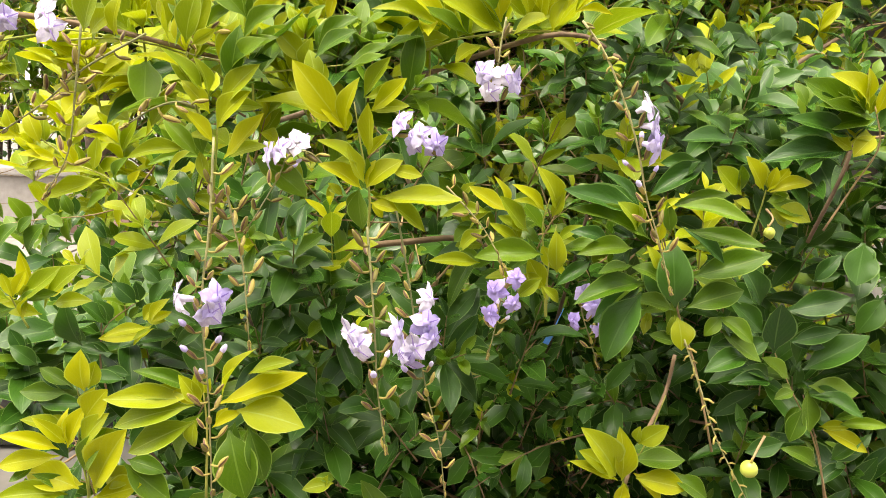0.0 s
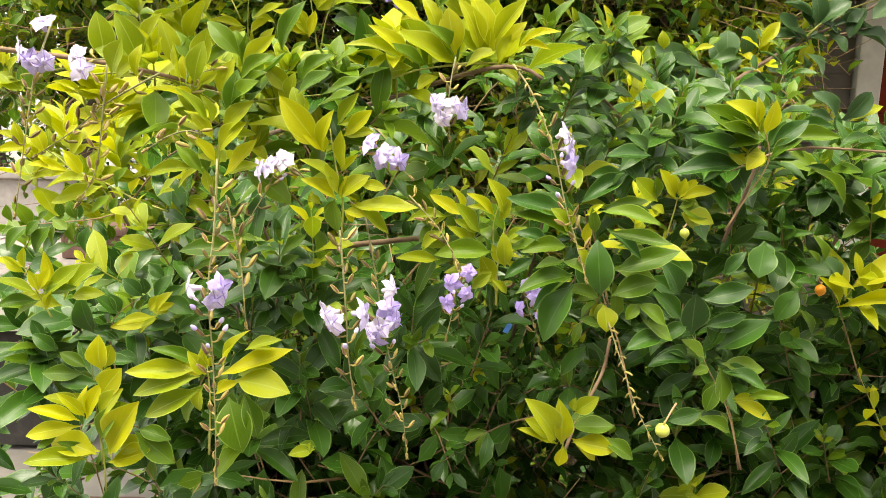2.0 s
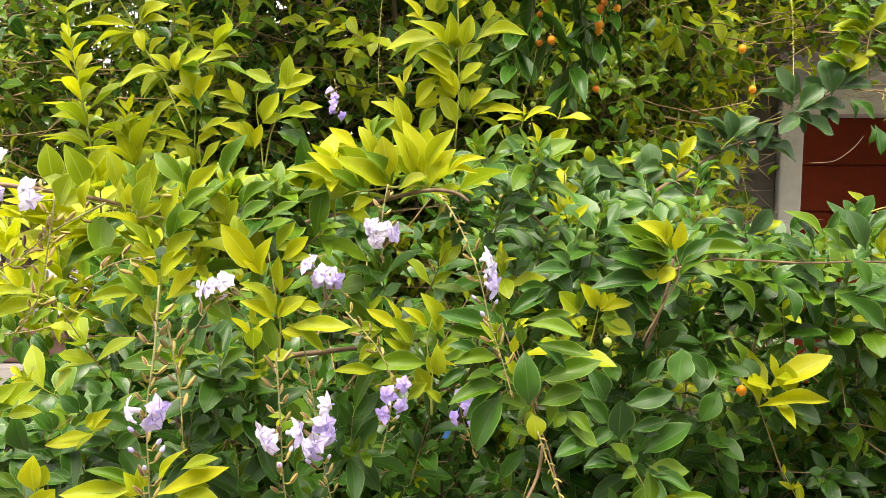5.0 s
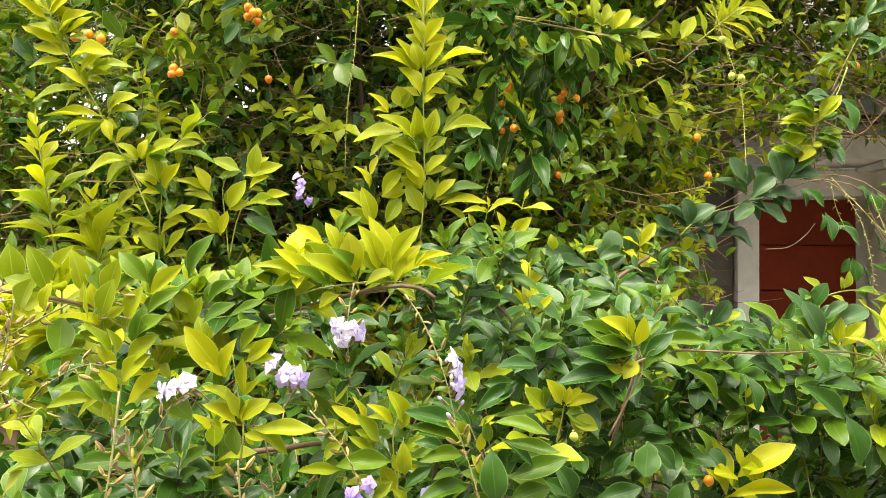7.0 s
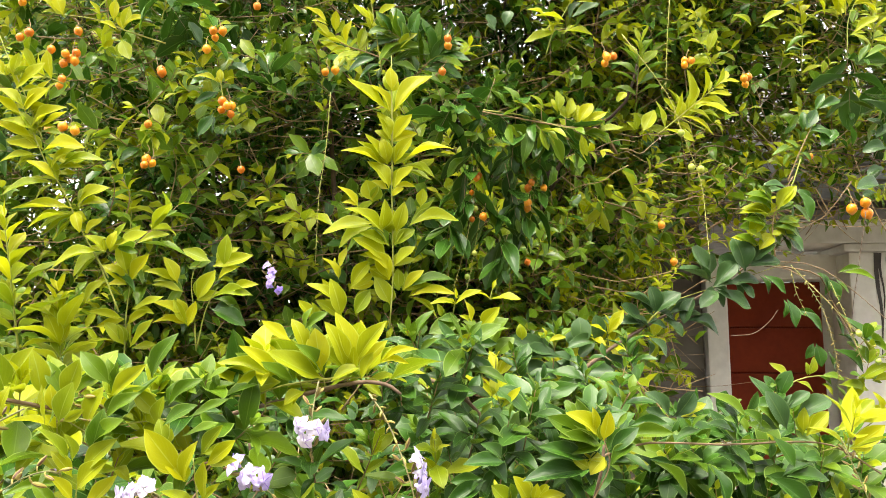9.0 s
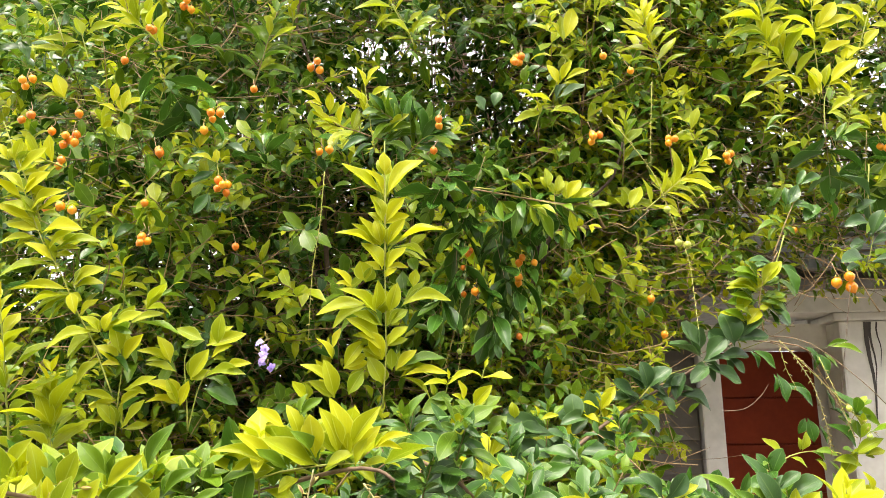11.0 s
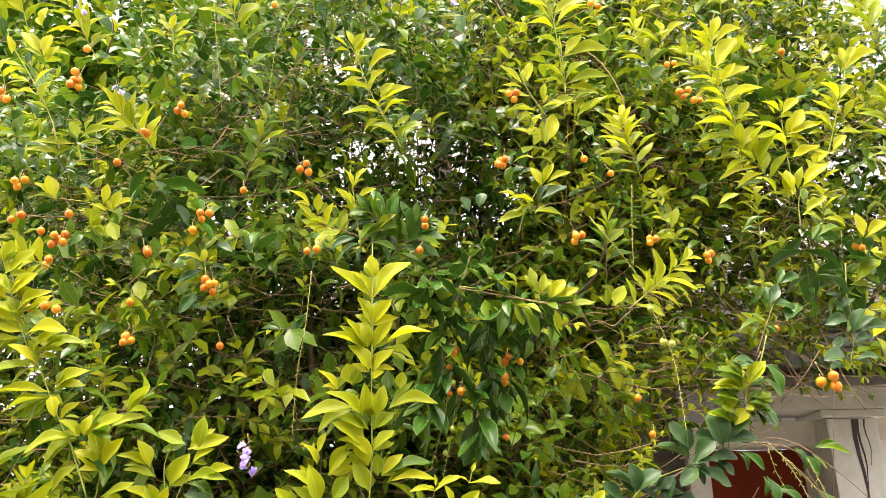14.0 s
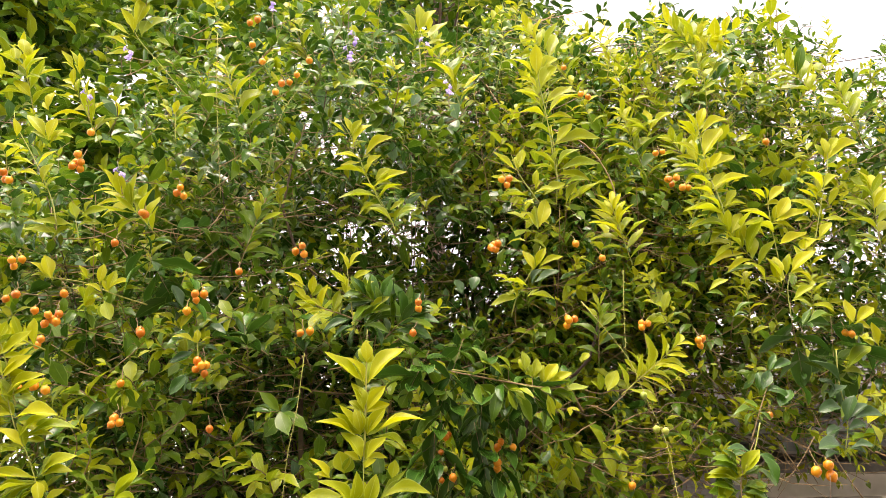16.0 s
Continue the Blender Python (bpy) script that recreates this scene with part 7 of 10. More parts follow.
spray(back, [(0.978, 1.304, 1.938), (1.012, 1.304, 2.006), (1.044, 1.304, 2.064)], [
    ((1.002, 1.300, 2.002), (0.940, 1.295, 1.987), 0.36, 1),
    ((1.010, 1.300, 2.009), (0.975, 1.302, 2.025), 0.36, 1),
    ((1.008, 1.300, 1.999), (1.025, 1.291, 1.979), 0.42, 1),
    ((1.038, 1.300, 2.048), (1.085, 1.293, 2.019), 0.40, 0),
    ((1.025, 1.300, 2.050), (1.055, 1.305, 2.098), 0.40, 0),
    ((1.056, 1.300, 2.096), (1.111, 1.302, 2.119), 0.36, 0),
    ((1.176, 1.300, 2.218), (1.251, 1.305, 2.239), 0.30, 1),
    ((1.152, 1.300, 2.273), (1.199, 1.282, 2.305), 0.36, 2),
    ((0.989, 1.300, 2.220), (1.037, 1.275, 2.248), 0.40, 1),
    ((0.914, 1.300, 2.270), (0.869, 1.301, 2.295), 0.36, 2),
    ((0.936, 1.300, 2.279), (0.980, 1.282, 2.303), 0.36, 2),
    ((0.737, 1.300, 2.073), (0.707, 1.298, 2.102), 0.42, 2),
])
spray(back, [(0.830, 1.364, 2.058), (0.779, 1.364, 2.081), (0.742, 1.364, 2.105)], [
    ((0.778, 1.360, 2.083), (0.792, 1.346, 2.136), 0.50, 2),
    ((0.792, 1.360, 2.087), (0.840, 1.338, 2.116), 0.36, 2),
    ((0.806, 1.360, 2.092), (0.860, 1.348, 2.078), 0.28, 2),
    ((0.675, 1.360, 2.049), (0.667, 1.349, 2.084), 0.50, 2),
    ((0.687, 1.360, 2.047), (0.713, 1.356, 2.095), 0.50, 2),
    ((0.635, 1.360, 2.111), (0.654, 1.363, 2.133), 0.60, 2),
    ((0.603, 1.360, 2.046), (0.571, 1.355, 2.071), 0.40, 2),
])
spray(front, [(0.433, 0.604, 1.267), (0.405, 0.604, 1.337), (0.394, 0.604, 1.360)], [
    ((0.402, 0.600, 1.343), (0.376, 0.594, 1.373), 0.36, 3),
    ((0.429, 0.600, 1.357), (0.427, 0.601, 1.386), 0.66, 3),
    ((0.399, 0.600, 1.342), (0.471, 0.594, 1.349), 0.20, 3),
    ((0.414, 0.600, 1.343), (0.465, 0.598, 1.327), 0.36, 4),
    ((0.400, 0.600, 1.365), (0.380, 0.604, 1.390), 0.50, 4),
    ((0.361, 0.600, 1.359), (0.342, 0.599, 1.328), 0.55, 0),
    ((0.349, 0.600, 1.370), (0.319, 0.597, 1.397), 0.50, 0),
    ((0.379, 0.600, 1.365), (0.356, 0.597, 1.366), 0.42, 0),
    ((0.420, 0.600, 1.338), (0.450, 0.590, 1.318), 0.30, 1),
    ((0.382, 0.600, 1.383), (0.368, 0.598, 1.412), 0.45, 1),
])
spray(front, [(0.248, 0.864, 1.491), (0.232, 0.864, 1.573), (0.217, 0.864, 1.610)], [
    ((0.208, 0.860, 1.619), (0.164, 0.843, 1.600), 0.40, 1),
    ((0.223, 0.860, 1.616), (0.213, 0.851, 1.643), 0.45, 3),
    ((0.235, 0.860, 1.608), (0.259, 0.846, 1.636), 0.42, 3),
    ((0.183, 0.860, 1.622), (0.177, 0.856, 1.640), 0.42, 2),
    ((0.201, 0.860, 1.577), (0.227, 0.852, 1.601), 0.36, 3),
    ((0.231, 0.860, 1.599), (0.272, 0.853, 1.621), 0.42, 1),
    ((0.212, 0.860, 1.617), (0.234, 0.852, 1.599), 0.36, 1),
    ((0.292, 0.860, 1.593), (0.288, 0.859, 1.615), 0.50, 2),
    ((0.323, 0.860, 1.595), (0.318, 0.857, 1.610), 0.50, 3),
    ((0.327, 0.860, 1.591), (0.351, 0.854, 1.597), 0.30, 3),
    ((0.209, 0.860, 1.582), (0.257, 0.853, 1.588), 0.32, 0),
    ((0.254, 0.860, 1.571), (0.281, 0.859, 1.596), 0.50, 1),
])
spray(front, [(0.309, 0.864, 1.476), (0.309, 0.864, 1.536), (0.301, 0.864, 1.589)], [
    ((0.338, 0.860, 1.573), (0.277, 0.865, 1.596), 0.36, 4),
    ((0.277, 0.860, 1.557), (0.345, 0.865, 1.571), 0.36, 4),
    ((0.266, 0.860, 1.553), (0.338, 0.856, 1.543), 0.30, 4),
    ((0.331, 0.860, 1.527), (0.372, 0.852, 1.542), 0.45, 0),
    ((0.281, 0.860, 1.523), (0.335, 0.845, 1.521), 0.36, 4),
    ((0.373, 0.860, 1.550), (0.414, 0.849, 1.553), 0.45, 4),
    ((0.409, 0.860, 1.551), (0.426, 0.859, 1.528), 0.42, 0),
    ((0.266, 0.860, 1.505), (0.312, 0.843, 1.507), 0.36, 1),
    ((0.316, 0.860, 1.505), (0.323, 0.860, 1.486), 0.42, 0),
    ((0.258, 0.860, 1.549), (0.242, 0.854, 1.568), 0.32, 3),
    ((0.260, 0.860, 1.546), (0.280, 0.863, 1.572), 0.36, 3),
    ((0.255, 0.860, 1.516), (0.237, 0.853, 1.537), 0.40, 3),
])
spray(front, [(0.220, 0.704, 1.465), (0.182, 0.704, 1.539), (0.150, 0.704, 1.559)], [
    ((0.220, 0.700, 1.523), (0.236, 0.695, 1.536), 0.36, 3),
    ((0.187, 0.700, 1.551), (0.137, 0.681, 1.573), 0.36, 0),
    ((0.195, 0.700, 1.495), (0.153, 0.687, 1.494), 0.42, 0),
    ((0.128, 0.700, 1.507), (0.137, 0.694, 1.531), 0.60, 1),
    ((0.213, 0.700, 1.464), (0.207, 0.689, 1.501), 0.45, 0),
    ((0.235, 0.700, 1.458), (0.264, 0.688, 1.495), 0.30, 1),
    ((0.188, 0.700, 1.421), (0.222, 0.691, 1.455), 0.36, 1),
    ((0.204, 0.700, 1.452), (0.194, 0.700, 1.481), 0.45, 1),
    ((0.203, 0.700, 1.551), (0.189, 0.696, 1.529), 0.42, 0),
    ((0.162, 0.700, 1.526), (0.201, 0.686, 1.534), 0.32, 0),
    ((0.238, 0.700, 1.490), (0.264, 0.700, 1.506), 0.40, 0),
    ((0.169, 0.700, 1.515), (0.136, 0.687, 1.497), 0.40, 0),
])
spray(back, [(-0.381, 0.854, 1.274), (-0.371, 0.854, 1.363), (-0.362, 0.854, 1.421)], [
    ((-0.451, 0.850, 1.433), (-0.481, 0.845, 1.425), 0.32, 3),
    ((-0.424, 0.850, 1.419), (-0.453, 0.847, 1.394), 0.36, 2),
    ((-0.402, 0.850, 1.426), (-0.430, 0.854, 1.408), 0.40, 3),
    ((-0.389, 0.850, 1.412), (-0.418, 0.847, 1.394), 0.40, 2),
    ((-0.353, 0.850, 1.420), (-0.389, 0.851, 1.436), 0.40, 3),
    ((-0.347, 0.850, 1.406), (-0.307, 0.841, 1.427), 0.36, 2),
    ((-0.339, 0.850, 1.420), (-0.320, 0.840, 1.449), 0.40, 3),
    ((-0.333, 0.850, 1.391), (-0.365, 0.837, 1.386), 0.36, 2),
    ((-0.362, 0.850, 1.384), (-0.395, 0.843, 1.371), 0.36, 2),
    ((-0.355, 0.850, 1.362), (-0.333, 0.847, 1.334), 0.40, 2),
    ((-0.376, 0.850, 1.376), (-0.361, 0.852, 1.400), 0.40, 3),
    ((-0.411, 0.850, 1.383), (-0.437, 0.843, 1.384), 0.36, 2),
])
spray(back, [(-0.317, 0.854, 1.274), (-0.318, 0.854, 1.363), (-0.320, 0.854, 1.422)], [
    ((-0.312, 0.850, 1.406), (-0.280, 0.845, 1.424), 0.40, 2),
    ((-0.327, 0.850, 1.377), (-0.286, 0.841, 1.388), 0.36, 3),
    ((-0.298, 0.850, 1.399), (-0.260, 0.847, 1.379), 0.36, 2),
    ((-0.320, 0.850, 1.355), (-0.279, 0.838, 1.351), 0.36, 2),
    ((-0.455, 0.850, 1.353), (-0.479, 0.850, 1.327), 0.42, 0),
    ((-0.447, 0.850, 1.357), (-0.483, 0.849, 1.363), 0.40, 0),
    ((-0.433, 0.850, 1.361), (-0.419, 0.850, 1.332), 0.42, 0),
    ((-0.391, 0.850, 1.347), (-0.411, 0.845, 1.364), 0.40, 1),
    ((-0.346, 0.850, 1.442), (-0.363, 0.841, 1.458), 0.40, 3),
    ((-0.311, 0.850, 1.439), (-0.288, 0.851, 1.459), 0.40, 3),
    ((-0.292, 0.850, 1.335), (-0.319, 0.842, 1.311), 0.40, 2),
    ((-0.364, 0.850, 1.319), (-0.389, 0.839, 1.292), 0.40, 2),
])
spray(back, [(-0.283, 0.724, 1.410), (-0.320, 0.724, 1.403), (-0.354, 0.724, 1.394), (-0.393, 0.724, 1.390), (-0.427, 0.724, 1.386), (-0.455, 0.724, 1.380)], [
    ((-0.398, 0.720, 1.387), (-0.418, 0.720, 1.356), 0.42, 1),
    ((-0.376, 0.720, 1.391), (-0.374, 0.722, 1.366), 0.45, 1),
    ((-0.358, 0.720, 1.388), (-0.361, 0.715, 1.359), 0.50, 0),
    ((-0.422, 0.720, 1.387), (-0.442, 0.708, 1.360), 0.40, 1),
    ((-0.385, 0.720, 1.397), (-0.387, 0.715, 1.414), 0.50, 1),
    ((-0.410, 0.720, 1.394), (-0.423, 0.714, 1.376), 0.42, 1),
    ((-0.440, 0.720, 1.390), (-0.444, 0.718, 1.410), 0.50, 1),
    ((-0.434, 0.720, 1.384), (-0.452, 0.718, 1.375), 0.40, 1),
    ((-0.352, 0.720, 1.391), (-0.336, 0.716, 1.372), 0.40, 0),
    ((-0.397, 0.720, 1.394), (-0.378, 0.714, 1.384), 0.45, 1),
    ((-0.370, 0.720, 1.394), (-0.378, 0.719, 1.416), 0.45, 1),
    ((-0.330, 0.720, 1.401), (-0.324, 0.720, 1.420), 0.45, 1),
])
spray(front, [(-0.250, 0.424, 1.372), (-0.254, 0.424, 1.380), (-0.259, 0.424, 1.391), (-0.267, 0.424, 1.409)], [
    ((-0.256, 0.420, 1.385), (-0.283, 0.414, 1.382), 0.33, 1),
    ((-0.257, 0.420, 1.390), (-0.280, 0.409, 1.403), 0.30, 2),
    ((-0.253, 0.420, 1.390), (-0.225, 0.421, 1.412), 0.34, 2),
    ((-0.255, 0.420, 1.393), (-0.247, 0.422, 1.409), 0.40, 3),
    ((-0.256, 0.420, 1.392), (-0.262, 0.421, 1.407), 0.34, 3),
    ((-0.264, 0.420, 1.408), (-0.262, 0.418, 1.424), 0.40, 3),
    ((-0.264, 0.420, 1.405), (-0.277, 0.417, 1.417), 0.36, 3),
    ((-0.265, 0.420, 1.409), (-0.285, 0.421, 1.415), 0.30, 3),
    ((-0.252, 0.420, 1.383), (-0.237, 0.421, 1.398), 0.36, 1),
    ((-0.251, 0.420, 1.379), (-0.246, 0.418, 1.393), 0.40, 3),
])
spray(back, [(-0.257, 0.684, 1.410), (-0.291, 0.684, 1.422), (-0.328, 0.684, 1.442), (-0.371, 0.684, 1.453), (-0.397, 0.684, 1.446)], [
    ((-0.321, 0.680, 1.436), (-0.370, 0.668, 1.419), 0.36, 2),
    ((-0.329, 0.680, 1.442), (-0.374, 0.668, 1.434), 0.34, 2),
    ((-0.341, 0.680, 1.445), (-0.356, 0.672, 1.473), 0.36, 3),
    ((-0.327, 0.680, 1.442), (-0.323, 0.683, 1.474), 0.36, 2),
    ((-0.355, 0.680, 1.450), (-0.394, 0.675, 1.457), 0.30, 3),
    ((-0.307, 0.680, 1.431), (-0.290, 0.671, 1.457), 0.40, 1),
    ((-0.293, 0.680, 1.427), (-0.280, 0.673, 1.445), 0.40, 3),
    ((-0.302, 0.680, 1.416), (-0.306, 0.679, 1.390), 0.40, 3),
    ((-0.267, 0.680, 1.426), (-0.243, 0.671, 1.446), 0.42, 2),
    ((-0.313, 0.680, 1.428), (-0.333, 0.674, 1.409), 0.38, 1),
    ((-0.369, 0.680, 1.453), (-0.384, 0.672, 1.468), 0.34, 3),
    ((-0.285, 0.680, 1.420), (-0.273, 0.680, 1.405), 0.40, 1),
])
spray(front, [(-0.229, 0.474, 1.312), (-0.232, 0.474, 1.334), (-0.227, 0.474, 1.358), (-0.204, 0.474, 1.376)], [
    ((-0.242, 0.470, 1.346), (-0.248, 0.463, 1.379), 0.50, 0),
    ((-0.223, 0.470, 1.361), (-0.238, 0.463, 1.379), 0.50, 0),
    ((-0.203, 0.470, 1.376), (-0.217, 0.467, 1.391), 0.55, 0),
    ((-0.185, 0.470, 1.390), (-0.198, 0.471, 1.402), 0.55, 0),
    ((-0.193, 0.470, 1.372), (-0.178, 0.471, 1.394), 0.45, 0),
    ((-0.164, 0.470, 1.363), (-0.191, 0.471, 1.373), 0.48, 0),
    ((-0.178, 0.470, 1.347), (-0.158, 0.472, 1.362), 0.38, 0),
    ((-0.281, 0.470, 1.339), (-0.291, 0.471, 1.356), 0.45, 0),
    ((-0.273, 0.470, 1.331), (-0.289, 0.466, 1.346), 0.50, 0),
    ((-0.224, 0.470, 1.341), (-0.244, 0.471, 1.345), 0.40, 0),
    ((-0.195, 0.470, 1.357), (-0.226, 0.461, 1.354), 0.30, 3),
    ((-0.199, 0.470, 1.365), (-0.183, 0.465, 1.379), 0.40, 3),
])
spray(front, [(-0.181, 0.524, 1.491), (-0.204, 0.524, 1.505), (-0.223, 0.524, 1.518), (-0.241, 0.524, 1.532)], [
    ((-0.241, 0.520, 1.535), (-0.260, 0.514, 1.527), 0.50, 3),
    ((-0.220, 0.520, 1.540), (-0.209, 0.515, 1.524), 0.50, 3),
    ((-0.234, 0.520, 1.522), (-0.208, 0.514, 1.534), 0.45, 3),
    ((-0.222, 0.520, 1.513), (-0.233, 0.515, 1.522), 0.45, 3),
    ((-0.198, 0.520, 1.516), (-0.229, 0.506, 1.504), 0.24, 2),
    ((-0.197, 0.520, 1.508), (-0.231, 0.512, 1.491), 0.34, 2),
    ((-0.162, 0.520, 1.472), (-0.204, 0.502, 1.465), 0.25, 1),
    ((-0.180, 0.520, 1.498), (-0.199, 0.521, 1.510), 0.40, 1),
])
spray(back, [(-0.366, 0.754, 1.414), (-0.396, 0.754, 1.453), (-0.426, 0.754, 1.478), (-0.442, 0.754, 1.529), (-0.446, 0.754, 1.572)], [
    ((-0.430, 0.750, 1.529), (-0.459, 0.752, 1.550), 0.50, 2),
    ((-0.432, 0.750, 1.540), (-0.464, 0.753, 1.528), 0.40, 2),
    ((-0.451, 0.750, 1.556), (-0.450, 0.750, 1.578), 0.45, 3),
    ((-0.445, 0.750, 1.546), (-0.429, 0.748, 1.568), 0.40, 2),
    ((-0.437, 0.750, 1.472), (-0.444, 0.747, 1.497), 0.42, 3),
    ((-0.434, 0.750, 1.468), (-0.463, 0.743, 1.465), 0.32, 3),
    ((-0.440, 0.750, 1.478), (-0.461, 0.743, 1.487), 0.32, 3),
    ((-0.413, 0.750, 1.462), (-0.426, 0.753, 1.495), 0.40, 3),
    ((-0.394, 0.750, 1.477), (-0.374, 0.748, 1.495), 0.40, 3),
    ((-0.387, 0.750, 1.460), (-0.370, 0.745, 1.487), 0.40, 2),
])
spray(back, [(-0.349, 0.774, 1.398), (-0.367, 0.774, 1.425), (-0.386, 0.774, 1.444), (-0.398, 0.774, 1.464)], [
    ((-0.378, 0.770, 1.437), (-0.351, 0.768, 1.463), 0.42, 2),
    ((-0.378, 0.770, 1.441), (-0.405, 0.772, 1.464), 0.40, 3),
    ((-0.444, 0.770, 1.432), (-0.392, 0.761, 1.443), 0.30, 2),
    ((-0.372, 0.770, 1.425), (-0.334, 0.767, 1.445), 0.40, 2),
    ((-0.366, 0.770, 1.418), (-0.395, 0.763, 1.426), 0.36, 2),
    ((-0.414, 0.770, 1.490), (-0.429, 0.766, 1.515), 0.40, 2),
    ((-0.432, 0.770, 1.516), (-0.448, 0.763, 1.519), 0.40, 1),
])
spray(back, [(0.765, 1.024, 1.731), (0.763, 1.024, 1.786), (0.773, 1.024, 1.821), (0.806, 1.024, 1.875)], [
    ((0.764, 1.020, 1.824), (0.706, 1.002, 1.835), 0.34, 1),
    ((0.759, 1.020, 1.805), (0.707, 1.025, 1.815), 0.42, 2),
    ((0.770, 1.020, 1.816), (0.799, 1.005, 1.854), 0.46, 2),
    ((0.753, 1.020, 1.783), (0.700, 1.008, 1.794), 0.38, 1),
    ((0.768, 1.020, 1.786), (0.807, 1.019, 1.770), 0.42, 1),
    ((0.775, 1.020, 1.795), (0.812, 1.022, 1.801), 0.40, 1),
    ((0.810, 1.020, 1.852), (0.826, 1.013, 1.798), 0.34, 0),
    ((0.733, 1.020, 1.753), (0.693, 1.018, 1.770), 0.42, 1),
    ((0.783, 1.020, 1.775), (0.806, 1.009, 1.744), 0.40, 0),
    ((0.744, 1.020, 1.759), (0.707, 1.008, 1.775), 0.45, 2),
    ((0.790, 1.020, 1.854), (0.745, 1.017, 1.855), 0.42, 0),
    ((0.775, 1.020, 1.778), (0.759, 1.020, 1.772), 0.60, 3),
])
spray(front, [(0.763, 1.004, 1.718), (0.826, 1.004, 1.705), (0.848, 1.004, 1.662), (0.875, 1.004, 1.623), (0.919, 1.004, 1.585)], [
    ((0.727, 1.000, 1.703), (0.761, 0.994, 1.672), 0.34, 0),
    ((0.766, 1.000, 1.665), (0.771, 0.989, 1.618), 0.36, 0),
    ((0.785, 1.000, 1.646), (0.814, 0.986, 1.611), 0.34, 0),
    ((0.838, 1.000, 1.700), (0.854, 0.993, 1.663), 0.42, 0),
    ((0.854, 1.000, 1.699), (0.877, 0.999, 1.675), 0.38, 1),
    ((0.827, 1.000, 1.709), (0.836, 0.999, 1.682), 0.42, 0),
    ((0.859, 1.000, 1.642), (0.900, 0.977, 1.593), 0.26, 0),
    ((0.871, 1.000, 1.613), (0.934, 0.989, 1.579), 0.24, 1),
    ((0.891, 1.000, 1.604), (0.909, 1.004, 1.566), 0.34, 2),
    ((0.812, 1.000, 1.594), (0.817, 0.997, 1.556), 0.45, 0),
    ((0.842, 1.000, 1.585), (0.892, 1.000, 1.546), 0.28, 0),
    ((0.866, 1.000, 1.710), (0.917, 0.987, 1.697), 0.20, 1),
])
spray(front, [(0.694, 0.984, 1.497), (0.759, 0.984, 1.534), (0.806, 0.984, 1.543), (0.851, 0.984, 1.539), (0.886, 0.984, 1.520)], [
    ((0.754, 0.980, 1.537), (0.719, 0.984, 1.563), 0.38, 2),
    ((0.783, 0.980, 1.544), (0.793, 0.980, 1.573), 0.45, 2),
    ((0.762, 0.980, 1.534), (0.790, 0.982, 1.517), 0.38, 2),
    ((0.803, 0.980, 1.543), (0.841, 0.975, 1.536), 0.32, 1),
    ((0.756, 0.980, 1.530), (0.720, 0.969, 1.533), 0.38, 0),
    ((0.807, 0.980, 1.530), (0.819, 0.977, 1.513), 0.42, 2),
    ((0.833, 0.980, 1.529), (0.881, 0.976, 1.520), 0.36, 2),
    ((0.874, 0.980, 1.539), (0.912, 0.960, 1.562), 0.32, 2),
    ((0.845, 0.980, 1.502), (0.879, 0.984, 1.539), 0.40, 2),
    ((0.895, 0.980, 1.536), (0.926, 0.978, 1.543), 0.40, 2),
    ((0.831, 0.980, 1.511), (0.835, 0.970, 1.480), 0.40, 1),
])
spray(front, [(0.486, 0.524, 1.485), (0.511, 0.524, 1.492), (0.530, 0.524, 1.505), (0.550, 0.524, 1.516)], [
    ((0.509, 0.520, 1.503), (0.545, 0.525, 1.532), 0.42, 2),
    ((0.515, 0.520, 1.488), (0.542, 0.509, 1.510), 0.42, 3),
    ((0.547, 0.520, 1.519), (0.539, 0.519, 1.540), 0.50, 3),
    ((0.525, 0.520, 1.511), (0.563, 0.524, 1.521), 0.40, 3),
    ((0.473, 0.520, 1.503), (0.494, 0.520, 1.522), 0.42, 3),
    ((0.508, 0.520, 1.490), (0.505, 0.518, 1.505), 0.45, 2),
])

# front shrub: golden rosettes and tips
shoot(front, (0.235, 0.780, 1.498), (0.228, 0.760, 1.547), 3, 0.043, 0.9, 1.0, wide=60, seed=19)
shoot(front, (0.237, 0.780, 1.475), (0.232, 0.770, 1.503), 2, 0.038, 0.85, 1.0, wide=58, seed=20)
shoot(front, (0.468, 1.020, 1.583), (0.465, 1.000, 1.623), 3, 0.045, 0.85, 1.0, seed=21)
shoot(front, (0.417, 0.620, 1.344), (0.417, 0.600, 1.372), 3, 0.057, 0.9, 1.0, wide=62, narrow=40, seed=22)
shoot(front, (0.173, 0.700, 1.619), (0.173, 0.680, 1.633), 3, 0.037, 0.85, 1.0, wide=60, seed=25)
shoot(front, (0.235, 0.800, 1.641), (0.239, 0.800, 1.655), 2, 0.038, 0.85, 1.0, seed=26)
shoot(front, (0.199, 0.600, 1.553), (0.195, 0.580, 1.569), 2, 0.029, 0.9, 1.0, seed=27)
shoot(front, (0.205, 0.600, 1.520), (0.195, 0.580, 1.537), 2, 0.029, 0.9, 1.0, seed=28)
shoot(front, (0.495, 0.500, 1.486), (0.493, 0.480, 1.527), 5, 0.039, 0.70, 0.95, wide=58, seed=29)
# front shrub: upright leaves on the arching stems
branch(front, [(-0.141, 0.620, 1.493), (-0.034, 0.540, 1.524), (0.050, 0.460, 1.549), (0.079, 0.440, 1.550), (0.091, 0.430, 1.543)], 0.0022, 0.0012, BARK)
